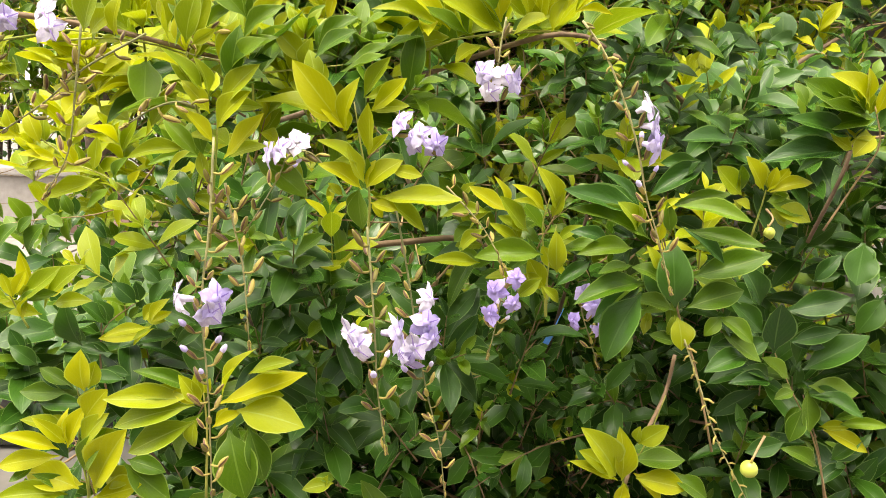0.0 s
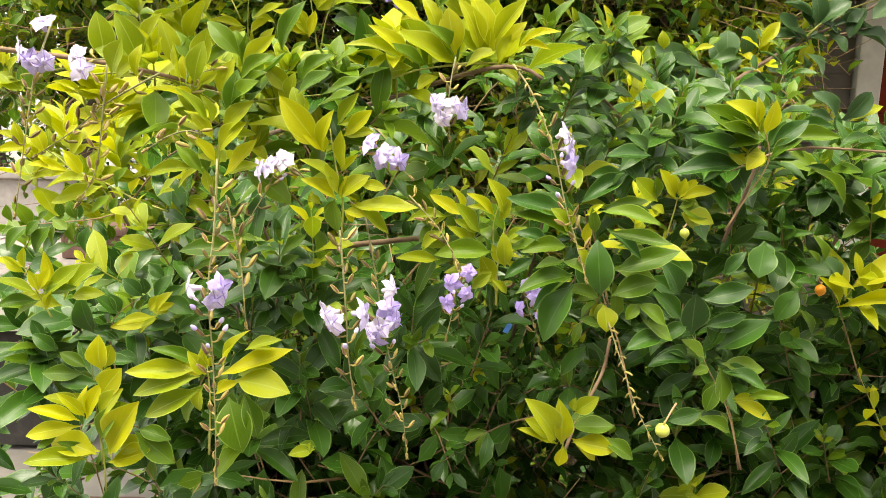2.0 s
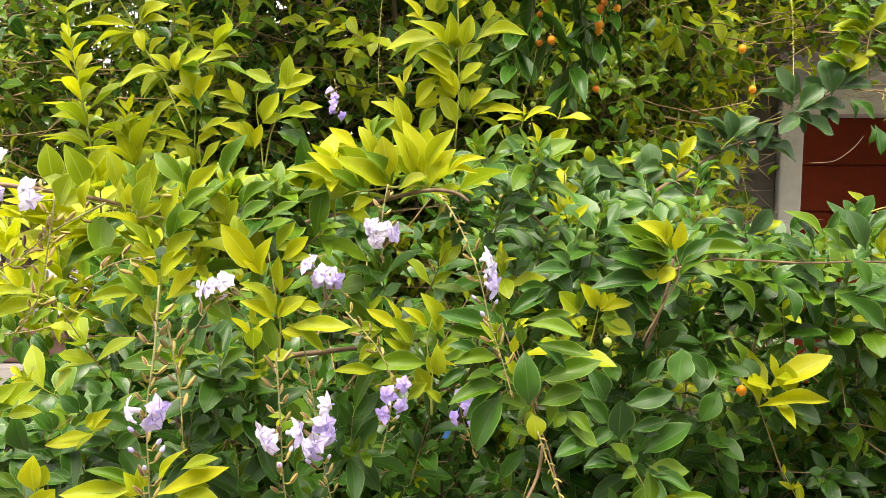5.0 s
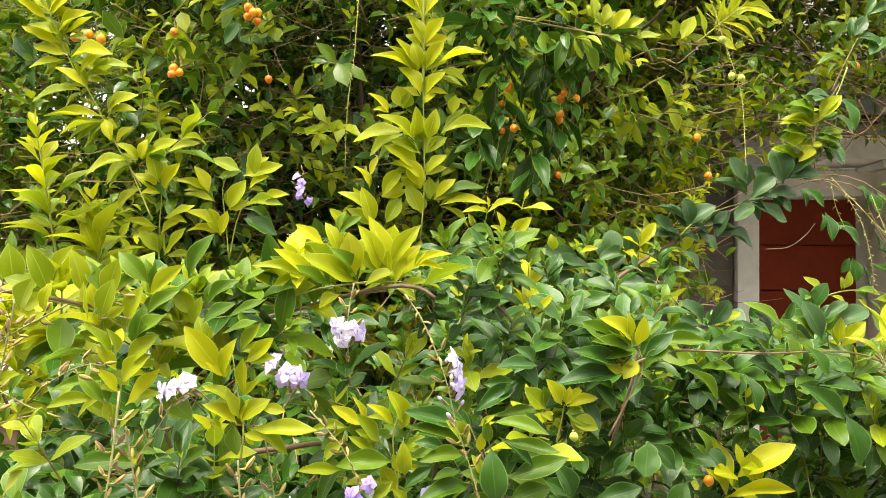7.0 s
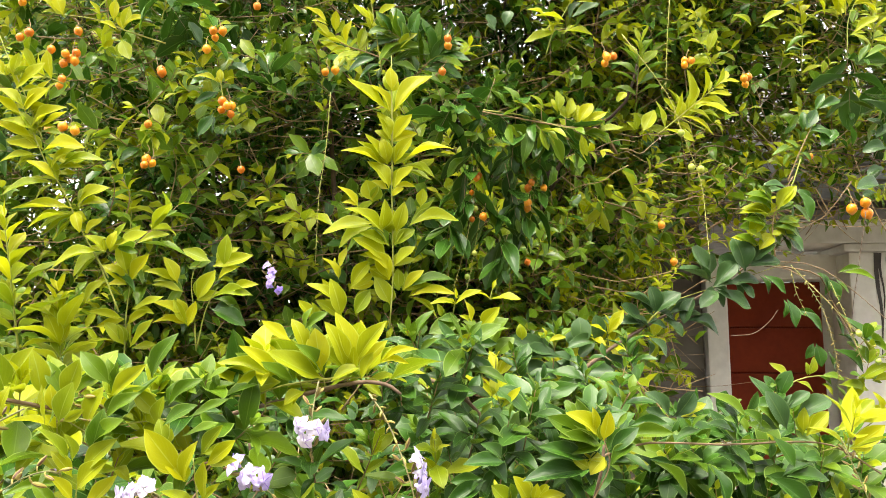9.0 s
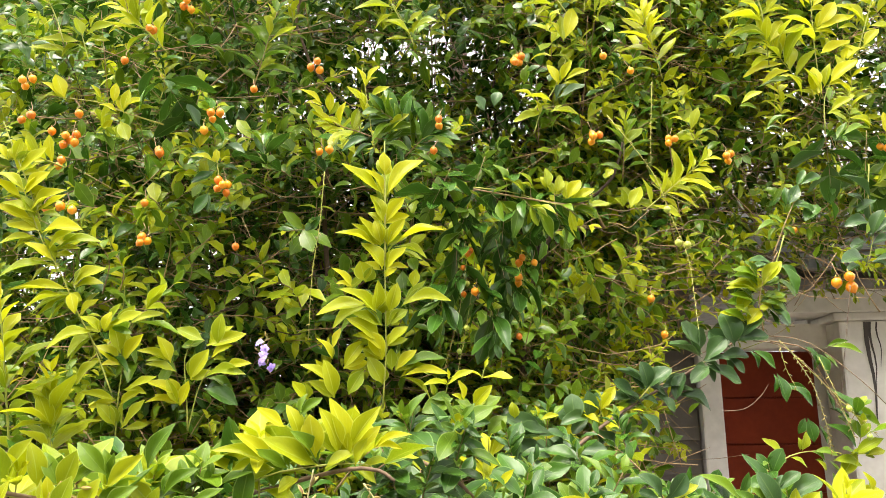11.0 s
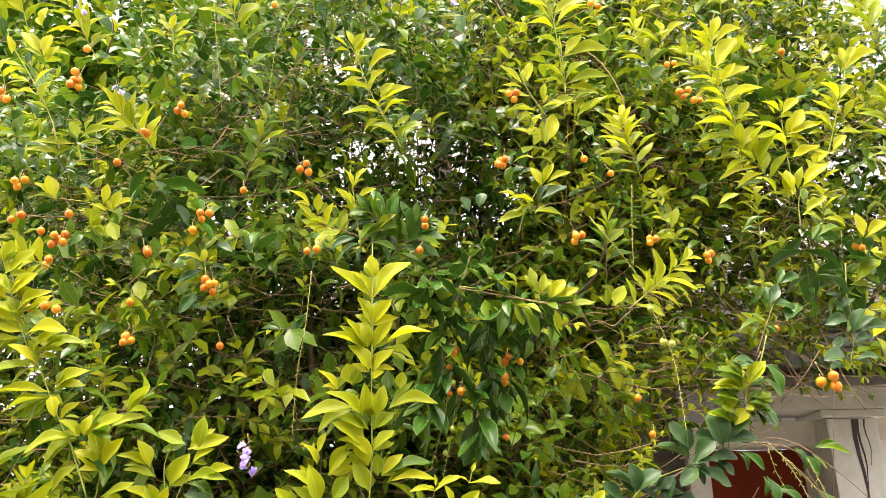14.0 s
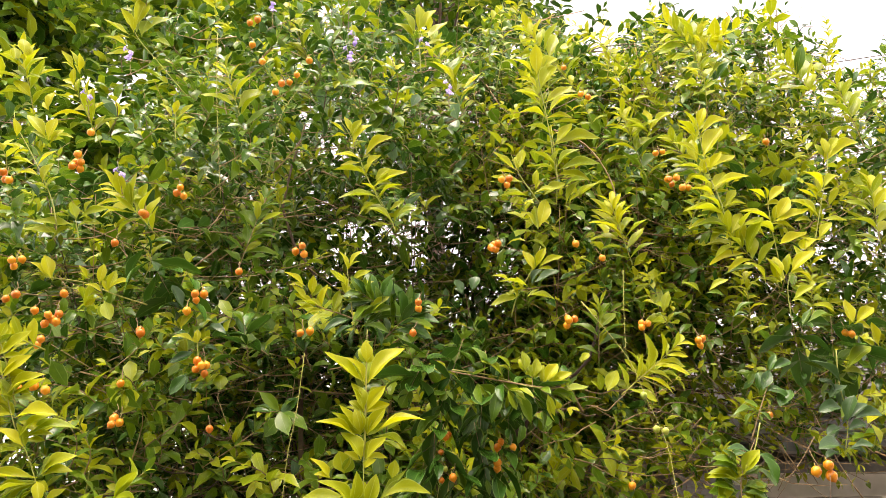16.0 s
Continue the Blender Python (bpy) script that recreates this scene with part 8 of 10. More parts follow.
shoot(front, (-0.022, 0.500, 1.531), (-0.033, 0.500, 1.547), 3, 0.052, 0.150, 0.350, wide=60, narrow=25, start=0.0, axil=0.3, seed=31)
shoot(front, (0.000, 0.500, 1.535), (-0.006, 0.500, 1.554), 3, 0.053, 0.300, 0.500, wide=60, narrow=25, start=0.0, axil=0.3, seed=33)
shoot(front, (0.018, 0.500, 1.540), (0.013, 0.500, 1.560), 3, 0.053, 0.450, 0.650, wide=60, narrow=25, start=0.0, axil=0.3, seed=35)
shoot(front, (0.036, 0.500, 1.543), (0.032, 0.500, 1.566), 3, 0.053, 0.6, 0.8, wide=60, narrow=25, start=0.0, axil=0.3, seed=37)
shoot(front, (0.054, 0.500, 1.546), (0.053, 0.500, 1.566), 3, 0.053, 0.6, 0.8, wide=60, narrow=25, start=0.0, axil=0.3, seed=39)
shoot(front, (0.068, 0.500, 1.548), (0.071, 0.500, 1.563), 3, 0.054, 0.550, 0.75, wide=60, narrow=25, start=0.0, axil=0.3, seed=41)
shoot(front, (0.082, 0.500, 1.547), (0.095, 0.500, 1.556), 3, 0.054, 0.35, 0.55, wide=60, narrow=25, start=0.0, axil=0.3, seed=43)
branch(front, [(-0.236, 0.360, 1.553), (-0.190, 0.370, 1.548), (-0.156, 0.380, 1.542), (-0.115, 0.400, 1.531)], 0.0016, 0.0012, BARK)
shoot(front, (-0.183, 0.420, 1.518), (-0.194, 0.420, 1.534), 3, 0.038, 0.9, 1.0, wide=85, seed=50)
shoot(front, (-0.139, 0.470, 1.513), (-0.137, 0.450, 1.555), 4, 0.046, 0.400, 0.6, wide=70, narrow=28, seed=51)
shoot(front, (-0.114, 0.470, 1.509), (-0.112, 0.450, 1.552), 4, 0.046, 0.350, 0.55, wide=70, narrow=28, seed=52)
shoot(front, (-0.092, 0.470, 1.510), (-0.083, 0.450, 1.556), 4, 0.046, 0.3, 0.5, wide=70, narrow=28, seed=53)
shoot(front, (-0.071, 0.470, 1.510), (-0.063, 0.450, 1.544), 4, 0.046, 0.150, 0.35, wide=70, narrow=28, seed=54)
shoot(front, (-0.049, 0.470, 1.506), (-0.042, 0.450, 1.545), 4, 0.046, 0.150, 0.35, wide=70, narrow=28, seed=55)
shoot(front, (-0.126, 0.470, 1.500), (-0.150, 0.450, 1.518), 4, 0.046, 0.3, 0.5, wide=70, narrow=28, seed=56)
shoot(front, (-0.084, 0.470, 1.497), (-0.100, 0.450, 1.531), 4, 0.046, 0.500, 0.7, wide=70, narrow=28, seed=57)
shoot(front, (-0.036, 0.470, 1.502), (-0.017, 0.450, 1.520), 4, 0.047, 0.2, 0.4, wide=70, narrow=28, seed=58)
shoot(front, (-0.062, 0.470, 1.519), (-0.050, 0.450, 1.553), 4, 0.046, 0.2, 0.4, wide=70, narrow=28, seed=59)
shoot(front, (-0.009, 0.600, 1.510), (-0.007, 0.560, 1.547), 6, 0.038, 0.00, 0.18, wide=75, narrow=30, seed=60)
shoot(front, (0.023, 0.600, 1.505), (0.004, 0.560, 1.532), 6, 0.038, 0.00, 0.18, wide=75, narrow=30, seed=61)
shoot(front, (0.109, 0.600, 1.518), (0.099, 0.560, 1.554), 6, 0.038, 0.00, 0.18, wide=75, narrow=30, seed=62)
shoot(front, (0.131, 0.600, 1.507), (0.139, 0.560, 1.555), 6, 0.038, 0.00, 0.13, wide=75, narrow=30, seed=63)
shoot(front, (0.162, 0.600, 1.535), (0.169, 0.560, 1.580), 6, 0.038, 0.08, 0.28, wide=75, narrow=30, seed=64)
shoot(front, (0.129, 0.600, 1.561), (0.108, 0.560, 1.594), 6, 0.038, 0.18, 0.38, wide=75, narrow=30, seed=65)
shoot(front, (0.161, 0.600, 1.567), (0.166, 0.560, 1.590), 6, 0.038, 0.08, 0.28, wide=75, narrow=30, seed=66)
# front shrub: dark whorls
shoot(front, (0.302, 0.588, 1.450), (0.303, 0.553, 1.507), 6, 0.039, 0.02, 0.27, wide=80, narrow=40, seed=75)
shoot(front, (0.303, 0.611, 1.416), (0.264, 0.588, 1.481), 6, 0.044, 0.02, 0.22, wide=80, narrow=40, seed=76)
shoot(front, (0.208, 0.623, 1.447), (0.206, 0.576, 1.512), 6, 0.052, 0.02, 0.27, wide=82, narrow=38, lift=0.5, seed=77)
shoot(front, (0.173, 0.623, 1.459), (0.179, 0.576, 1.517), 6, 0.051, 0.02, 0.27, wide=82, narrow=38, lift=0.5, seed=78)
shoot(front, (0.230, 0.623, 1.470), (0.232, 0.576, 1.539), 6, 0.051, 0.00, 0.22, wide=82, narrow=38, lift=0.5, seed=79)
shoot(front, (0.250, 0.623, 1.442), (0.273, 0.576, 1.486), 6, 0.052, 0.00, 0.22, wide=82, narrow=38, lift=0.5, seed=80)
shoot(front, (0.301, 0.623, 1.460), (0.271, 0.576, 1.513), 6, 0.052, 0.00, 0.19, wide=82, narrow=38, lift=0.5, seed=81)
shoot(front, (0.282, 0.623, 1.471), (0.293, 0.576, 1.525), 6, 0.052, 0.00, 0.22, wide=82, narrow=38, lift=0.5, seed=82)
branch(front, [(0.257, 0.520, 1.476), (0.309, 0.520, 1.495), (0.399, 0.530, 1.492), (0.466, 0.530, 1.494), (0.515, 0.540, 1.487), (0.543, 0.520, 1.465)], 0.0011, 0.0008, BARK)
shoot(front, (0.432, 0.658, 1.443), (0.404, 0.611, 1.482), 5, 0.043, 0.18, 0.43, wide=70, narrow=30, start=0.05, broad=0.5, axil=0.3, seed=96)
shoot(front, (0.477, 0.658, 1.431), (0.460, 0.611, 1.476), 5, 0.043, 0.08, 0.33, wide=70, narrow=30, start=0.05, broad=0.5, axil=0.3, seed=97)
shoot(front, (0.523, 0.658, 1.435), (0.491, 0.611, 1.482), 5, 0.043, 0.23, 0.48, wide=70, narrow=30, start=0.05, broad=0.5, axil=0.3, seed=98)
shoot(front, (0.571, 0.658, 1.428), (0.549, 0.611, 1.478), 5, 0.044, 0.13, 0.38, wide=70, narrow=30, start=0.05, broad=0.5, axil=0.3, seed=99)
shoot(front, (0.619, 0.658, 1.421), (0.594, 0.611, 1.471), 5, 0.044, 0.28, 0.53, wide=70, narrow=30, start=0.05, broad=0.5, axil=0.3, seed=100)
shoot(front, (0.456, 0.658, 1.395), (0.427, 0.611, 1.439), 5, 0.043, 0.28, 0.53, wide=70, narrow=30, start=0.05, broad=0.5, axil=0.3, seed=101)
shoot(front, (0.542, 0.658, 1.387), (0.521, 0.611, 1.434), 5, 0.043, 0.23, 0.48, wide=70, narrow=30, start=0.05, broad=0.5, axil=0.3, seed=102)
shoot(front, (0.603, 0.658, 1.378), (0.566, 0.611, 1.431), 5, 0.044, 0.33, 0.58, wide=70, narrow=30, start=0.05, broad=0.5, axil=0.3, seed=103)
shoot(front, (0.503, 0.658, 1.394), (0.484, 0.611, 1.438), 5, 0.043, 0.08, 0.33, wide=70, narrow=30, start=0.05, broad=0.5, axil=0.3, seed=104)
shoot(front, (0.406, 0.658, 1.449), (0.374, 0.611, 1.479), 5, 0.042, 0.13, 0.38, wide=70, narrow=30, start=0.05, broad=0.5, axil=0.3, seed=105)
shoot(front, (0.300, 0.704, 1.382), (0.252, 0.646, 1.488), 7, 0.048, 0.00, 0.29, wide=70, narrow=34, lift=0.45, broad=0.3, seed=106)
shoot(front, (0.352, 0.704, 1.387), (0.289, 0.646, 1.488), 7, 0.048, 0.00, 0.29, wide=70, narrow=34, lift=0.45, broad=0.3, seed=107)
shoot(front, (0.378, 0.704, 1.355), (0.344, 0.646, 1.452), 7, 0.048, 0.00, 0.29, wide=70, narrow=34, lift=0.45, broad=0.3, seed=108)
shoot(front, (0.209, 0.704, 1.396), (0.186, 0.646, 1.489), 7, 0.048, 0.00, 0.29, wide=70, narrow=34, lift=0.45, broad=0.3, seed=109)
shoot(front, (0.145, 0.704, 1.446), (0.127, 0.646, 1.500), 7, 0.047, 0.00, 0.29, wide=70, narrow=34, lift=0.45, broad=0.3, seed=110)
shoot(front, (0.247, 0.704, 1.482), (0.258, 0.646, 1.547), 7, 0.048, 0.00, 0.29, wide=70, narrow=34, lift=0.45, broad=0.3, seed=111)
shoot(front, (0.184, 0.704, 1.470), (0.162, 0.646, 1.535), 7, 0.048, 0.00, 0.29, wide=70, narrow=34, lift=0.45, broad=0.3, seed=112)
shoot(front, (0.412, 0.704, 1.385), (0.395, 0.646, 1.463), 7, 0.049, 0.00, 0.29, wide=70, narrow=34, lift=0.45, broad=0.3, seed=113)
# front shrub: lower dark leaves, the inner shade partly put into their tones
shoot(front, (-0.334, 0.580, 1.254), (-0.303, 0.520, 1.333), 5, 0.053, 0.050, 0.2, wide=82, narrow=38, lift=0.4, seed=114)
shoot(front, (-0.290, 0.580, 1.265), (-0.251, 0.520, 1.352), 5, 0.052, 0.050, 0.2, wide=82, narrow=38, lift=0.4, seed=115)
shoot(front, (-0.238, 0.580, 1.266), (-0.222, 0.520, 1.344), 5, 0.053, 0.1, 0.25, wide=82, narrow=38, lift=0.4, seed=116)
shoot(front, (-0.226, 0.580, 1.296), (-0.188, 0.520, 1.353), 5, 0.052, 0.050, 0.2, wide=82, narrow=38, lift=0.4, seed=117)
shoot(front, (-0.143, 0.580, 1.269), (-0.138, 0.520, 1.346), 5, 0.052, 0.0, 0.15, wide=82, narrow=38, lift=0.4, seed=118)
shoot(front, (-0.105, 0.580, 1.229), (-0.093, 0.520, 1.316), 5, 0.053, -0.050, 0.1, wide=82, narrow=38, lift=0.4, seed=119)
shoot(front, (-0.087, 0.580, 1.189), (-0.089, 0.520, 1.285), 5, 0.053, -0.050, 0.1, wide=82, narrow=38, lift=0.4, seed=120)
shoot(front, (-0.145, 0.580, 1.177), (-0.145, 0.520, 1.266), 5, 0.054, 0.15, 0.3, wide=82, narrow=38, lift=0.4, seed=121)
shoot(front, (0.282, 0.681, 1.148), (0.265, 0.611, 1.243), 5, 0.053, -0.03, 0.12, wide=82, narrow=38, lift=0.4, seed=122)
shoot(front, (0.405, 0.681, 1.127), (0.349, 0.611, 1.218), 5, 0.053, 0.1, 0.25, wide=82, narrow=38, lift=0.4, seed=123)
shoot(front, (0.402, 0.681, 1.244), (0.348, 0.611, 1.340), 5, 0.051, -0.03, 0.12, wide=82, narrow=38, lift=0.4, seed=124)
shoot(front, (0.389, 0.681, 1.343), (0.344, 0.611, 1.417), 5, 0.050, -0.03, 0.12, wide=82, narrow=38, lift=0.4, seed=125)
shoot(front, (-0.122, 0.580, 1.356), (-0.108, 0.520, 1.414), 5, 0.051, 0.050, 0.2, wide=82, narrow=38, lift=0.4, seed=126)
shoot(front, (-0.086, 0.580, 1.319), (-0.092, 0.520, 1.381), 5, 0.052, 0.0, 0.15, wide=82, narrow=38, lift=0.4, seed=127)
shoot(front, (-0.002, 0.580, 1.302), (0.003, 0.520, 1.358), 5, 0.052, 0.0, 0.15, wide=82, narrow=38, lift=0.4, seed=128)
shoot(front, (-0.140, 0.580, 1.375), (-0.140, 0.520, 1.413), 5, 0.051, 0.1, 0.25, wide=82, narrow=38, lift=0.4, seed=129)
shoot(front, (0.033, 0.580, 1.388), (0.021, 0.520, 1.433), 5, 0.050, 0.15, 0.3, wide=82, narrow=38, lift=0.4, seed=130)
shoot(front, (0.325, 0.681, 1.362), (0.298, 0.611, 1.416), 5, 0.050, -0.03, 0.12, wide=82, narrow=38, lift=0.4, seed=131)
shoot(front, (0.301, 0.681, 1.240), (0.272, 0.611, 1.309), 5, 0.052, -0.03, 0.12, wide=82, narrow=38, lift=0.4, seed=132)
# front shrub: racemes and flowers
raceme(front, [(-0.092, 0.300, 1.496), (-0.092, 0.290, 1.461), (-0.095, 0.285, 1.429), (-0.094, 0.285, 1.396), (-0.094, 0.285, 1.361), (-0.095, 0.285, 1.325)], flowers=[(0.39, -0.95, -0.35, 0.1), (0.385, 0.75, -0.6, 0.1), (0.40, 0.55, -0.8, -0.2)], buds=[(0.44, 0.6)], calyx=(0.06, 0.9), seed=133)
raceme(front, [(-0.026, 0.280, 1.463), (-0.024, 0.275, 1.446), (-0.022, 0.272, 1.420), (-0.021, 0.272, 1.398), (-0.018, 0.272, 1.375)], flowers=[(0.46, -1, -0.7, -0.1), (0.5, -0.7, -1, -0.2), (0.48, 0.9, -0.3, 0.1)], buds=[(0.58, 0.72)], calyx=(0.05, 0.86), seed=134)
raceme(front, [(-0.020, 0.345, 1.461), (-0.014, 0.340, 1.432), (-0.009, 0.335, 1.402), (-0.004, 0.335, 1.374), (0.003, 0.335, 1.345), (0.006, 0.335, 1.317)], flowers=[(0.3, 0.9, -0.4, 0.3), (0.36, 0.6, -0.8, 0.2), (0.4, 0.8, -0.6, 0), (0.42, -0.1, -1, 0), (0.46, -0.9, -0.5, 0.1), (0.45, -0.5, -0.8, -0.4)], buds=[(0.48, 0.58)], calyx=(0.14, 0.9), seed=135)
raceme(front, [(0.063, 0.335, 1.548), (0.072, 0.330, 1.535), (0.080, 0.328, 1.518), (0.088, 0.326, 1.496), (0.094, 0.325, 1.471), (0.101, 0.325, 1.451), (0.107, 0.325, 1.431)], flowers=[(0.42, 0.8, -0.4, 0.5), (0.45, 0.9, -0.6, 0), (0.5, 0.9, -0.6, -0.2)], buds=[(0.5, 0.66)], pegs=[(0, 0.34)], calyx=(0.34, 0.88), seed=136)
raceme(front, [(0.032, 0.385, 1.554), (0.029, 0.380, 1.537), (0.028, 0.378, 1.523), (0.029, 0.378, 1.507)], flowers=[(0.62, -0.8, -0.7, 0.1), (0.66, 0.3, -1, 0.2), (0.7, 0.9, -0.5, 0.1), (0.74, -0.4, -0.9, -0.3)], calyx=(0.1, 0.9), seed=137)
raceme(front, [(-0.088, 0.300, 1.477), (-0.085, 0.300, 1.459), (-0.081, 0.298, 1.440), (-0.079, 0.296, 1.410)], calyx=(0.05, 0.85), seed=138)
raceme(front, [(-0.025, 0.400, 1.501), (-0.014, 0.398, 1.495), (-0.006, 0.395, 1.488), (0.003, 0.395, 1.480)], flowers=[(0.25, -0.6, -0.8, 0.5), (0.45, 0, -1, 0.2), (0.6, 0.5, -0.8, 0), (0.4, -0.2, -0.9, -0.4)], buds=[(0.7, 1)], calyx=(0, 0.5), seed=139)
raceme(front, [(-0.060, 0.385, 1.476), (-0.069, 0.380, 1.485), (-0.079, 0.378, 1.482), (-0.085, 0.378, 1.470), (-0.101, 0.380, 1.445)], flowers=[(0.35, 0.1, -0.8, 0.6), (0.42, -0.5, -0.8, 0.3), (0.5, -0.9, -0.4, 0.2)], buds=[(0.45, 0.7)], calyx=(0.1, 1), seed=140)
raceme(front, [(-0.161, 0.335, 1.544), (-0.163, 0.330, 1.517), (-0.169, 0.330, 1.486), (-0.180, 0.330, 1.468)], calyx=(0.1, 0.85), seed=141)
raceme(front, [(-0.134, 0.340, 1.540), (-0.161, 0.335, 1.524), (-0.180, 0.335, 1.509), (-0.203, 0.335, 1.494)], calyx=(0.1, 0.85), seed=142)
raceme(front, [(-0.196, 0.350, 1.569), (-0.200, 0.335, 1.542), (-0.205, 0.330, 1.512), (-0.216, 0.330, 1.462)], flowers=[(0.12, 0.1, -0.6, 0.7), (0.25, -0.8, -0.6, 0.2), (0.3, 0.7, -0.7, 0), (0.28, 0, -1, -0.2)], calyx=(0.3, 0.9), seed=143)
raceme(front, [(-0.172, 0.360, 1.548), (-0.175, 0.345, 1.546), (-0.179, 0.340, 1.540)], flowers=[(0.6, -0.2, -0.9, 0.3), (0.9, 0.4, -0.9, 0)], calyx=(0, 0.3), seed=144)
raceme(front, [(0.042, 0.430, 1.413), (0.037, 0.425, 1.400), (0.034, 0.425, 1.382), (0.030, 0.425, 1.363)], flowers=[(0.15, 0.5, -0.8, 0.4), (0.3, -0.6, -0.8, 0.2), (0.4, 0.7, -0.7, -0.1), (0.5, -0.5, -0.8, -0.2)], buds=[(0.5, 0.7)], calyx=(0.1, 0.8), deep=1, seed=145)
raceme(front, [(0.094, 0.455, 1.395), (0.089, 0.450, 1.384), (0.095, 0.450, 1.365), (0.100, 0.450, 1.350)], flowers=[(0.1, -0.4, -0.8, 0.4), (0.25, 0.6, -0.8, 0.1), (0.4, -0.7, -0.7, -0.2), (0.5, 0.8, -0.6, -0.1)], calyx=(0.1, 0.8), deep=1, seed=146)
raceme(front, [(0.139, 0.400, 1.382), (0.149, 0.395, 1.354), (0.159, 0.390, 1.326), (0.176, 0.385, 1.294)], pegs=[(0, 1)], calyx=(0, 1), seed=147)
raceme(front, [(0.003, 0.410, 1.465), (0.016, 0.405, 1.452), (0.025, 0.405, 1.441), (0.035, 0.400, 1.424)], calyx=(0, 0.85), seed=148)
raceme(front, [(-0.101, 0.305, 1.508), (-0.107, 0.300, 1.510), (-0.117, 0.300, 1.507), (-0.127, 0.300, 1.501)], calyx=(0, 0.9), buds=[(0.1, 0.2)], seed=149)
raceme(front, [(-0.105, 0.390, 1.543), (-0.118, 0.385, 1.544), (-0.132, 0.385, 1.535), (-0.111, 0.380, 1.530)], calyx=(0, 0.9), seed=150)
raceme(front, [(0.469, 0.470, 1.504), (0.476, 0.460, 1.472), (0.486, 0.455, 1.441)], calyx=(0.1, 0.9), seed=151)
raceme(front, [(-0.067, 1.300, 1.748), (-0.076, 1.290, 1.720), (-0.060, 1.290, 1.684)], flowers=[(0.3, -0.5, -0.8, 0.3), (0.5, 0.5, -0.8, 0.3), (0.6, 0.2, -0.9, -0.1), (0.8, -0.6, -0.8, 0), (0.9, 0.6, -0.8, -0.2)], deep=1, size=1.35, seed=152)
berry_cluster(front, (0.177, 0.385, 1.311), 1, 0.0095, seed=154, drop=0.012, colour="green")
berry_cluster(front, (0.204, 0.460, 1.434), 1, 0.0075, seed=155, drop=0.012, colour="green")
berry_cluster(front, (0.393, 0.620, 1.354), 1, 0.0105, seed=156, drop=0.012)
branch(front, [(-0.083, 0.600, 1.391), (-0.031, 0.580, 1.401), (0.019, 0.600, 1.400), (0.084, 0.640, 1.371)], 0.0028, 0.0022, BARK)
branch(front, [(0.164, 0.500, 1.339), (0.159, 0.500, 1.309), (0.136, 0.470, 1.284), (0.123, 0.450, 1.265)], 0.0014, 0.0014, BARK)
branch(front, [(0.271, 0.500, 1.497), (0.266, 0.500, 1.469), (0.257, 0.520, 1.418)], 0.0014, 0.0014, BARK)
branch(front, [(0.132, 0.620, 1.550), (0.162, 0.600, 1.535), (0.191, 0.600, 1.508)], 0.002, 0.002, BARK)
# leafy side branch with grey-green leaves
branch(front, [(0.321, 0.850, 1.516), (0.409, 0.950, 1.556), (0.507, 1.020, 1.605), (0.631, 1.080, 1.660), (0.714, 1.100, 1.702), (0.790, 1.120, 1.746)], 0.0032, 0.0016, BARK)
# drooping leaves over the door
branch(front, [(0.742, 1.020, 1.720), (0.776, 1.000, 1.711), (0.810, 0.980, 1.674), (0.840, 0.970, 1.629), (0.863, 0.960, 1.567)], 0.0010, 0.0006, BARK)
branch(front, [(0.667, 1.000, 1.605), (0.705, 1.000, 1.609), (0.734, 1.000, 1.629), (0.749, 1.000, 1.647)], 0.0007, 0.0005, BARK)
shoot(front, (0.884, 0.990, 1.531), (0.894, 0.980, 1.585), 3, 0.050, 0.38, 0.6, wide=70, broad=0.5, axil=0.3, seed=190)
shoot(front, (0.872, 0.990, 1.581), (0.895, 0.980, 1.612), 3, 0.050, 0.230, 0.450, wide=70, broad=0.5, axil=0.3, seed=191)
raceme(front, [(0.775, 0.970, 1.699), (0.800, 0.960, 1.645), (0.809, 0.950, 1.584), (0.812, 0.950, 1.541)], calyx=(0, 0), pegs=[(0, 1)], seed=193)
branch(back, [(0.964, 1.060, 1.825), (0.933, 1.050, 1.721), (0.920, 1.050, 1.663), (0.911, 1.050, 1.610)], 0.0007, 0.0005, SHADED_BARK)
# tall golden shoots of the shrub behind
shoot(back, (-0.378, 1.000, 1.528), (-0.420, 1.000, 1.764), 12, 0.071, 0.6, 0.95, thick=0.002, seed=196)
shoot(back, (-0.325, 1.000, 1.496), (-0.340, 1.000, 1.662), 10, 0.069, 0.55, 0.9, seed=197)
shoot(back, (-0.295, 1.000, 1.671), (-0.193, 1.050, 1.799), 6, 0.072, 0.3, 0.5, seed=199)
shoot(back, (0.692, 1.300, 2.022), (0.822, 1.270, 2.132), 9, 0.070, 0.7, 0.75, thick=0.0014, wide=62, narrow=28, axil=0.35, loose=0.5, flat=True, taper=0.75, seed=215)
shoot(back, (1.157, 1.400, 2.391), (1.050, 1.370, 2.495), 8, 0.089, 0.6, 0.85, thick=0.0014, wide=62, narrow=28, axil=0.35, loose=0.5, flat=True, taper=0.75, seed=219)
shoot(back, (1.525, 1.400, 2.487), (1.517, 1.370, 2.662), 8, 0.093, 0.6, 0.85, thick=0.0014, wide=62, narrow=28, axil=0.35, loose=0.5, flat=True, taper=0.75, seed=220)
shoot(back, (-0.665, 1.500, 2.714), (-0.717, 1.470, 2.873), 9, 0.081, 0.6, 0.9, thick=0.0014, wide=62, narrow=28, axil=0.35, loose=0.5, flat=True, taper=0.75, seed=223)
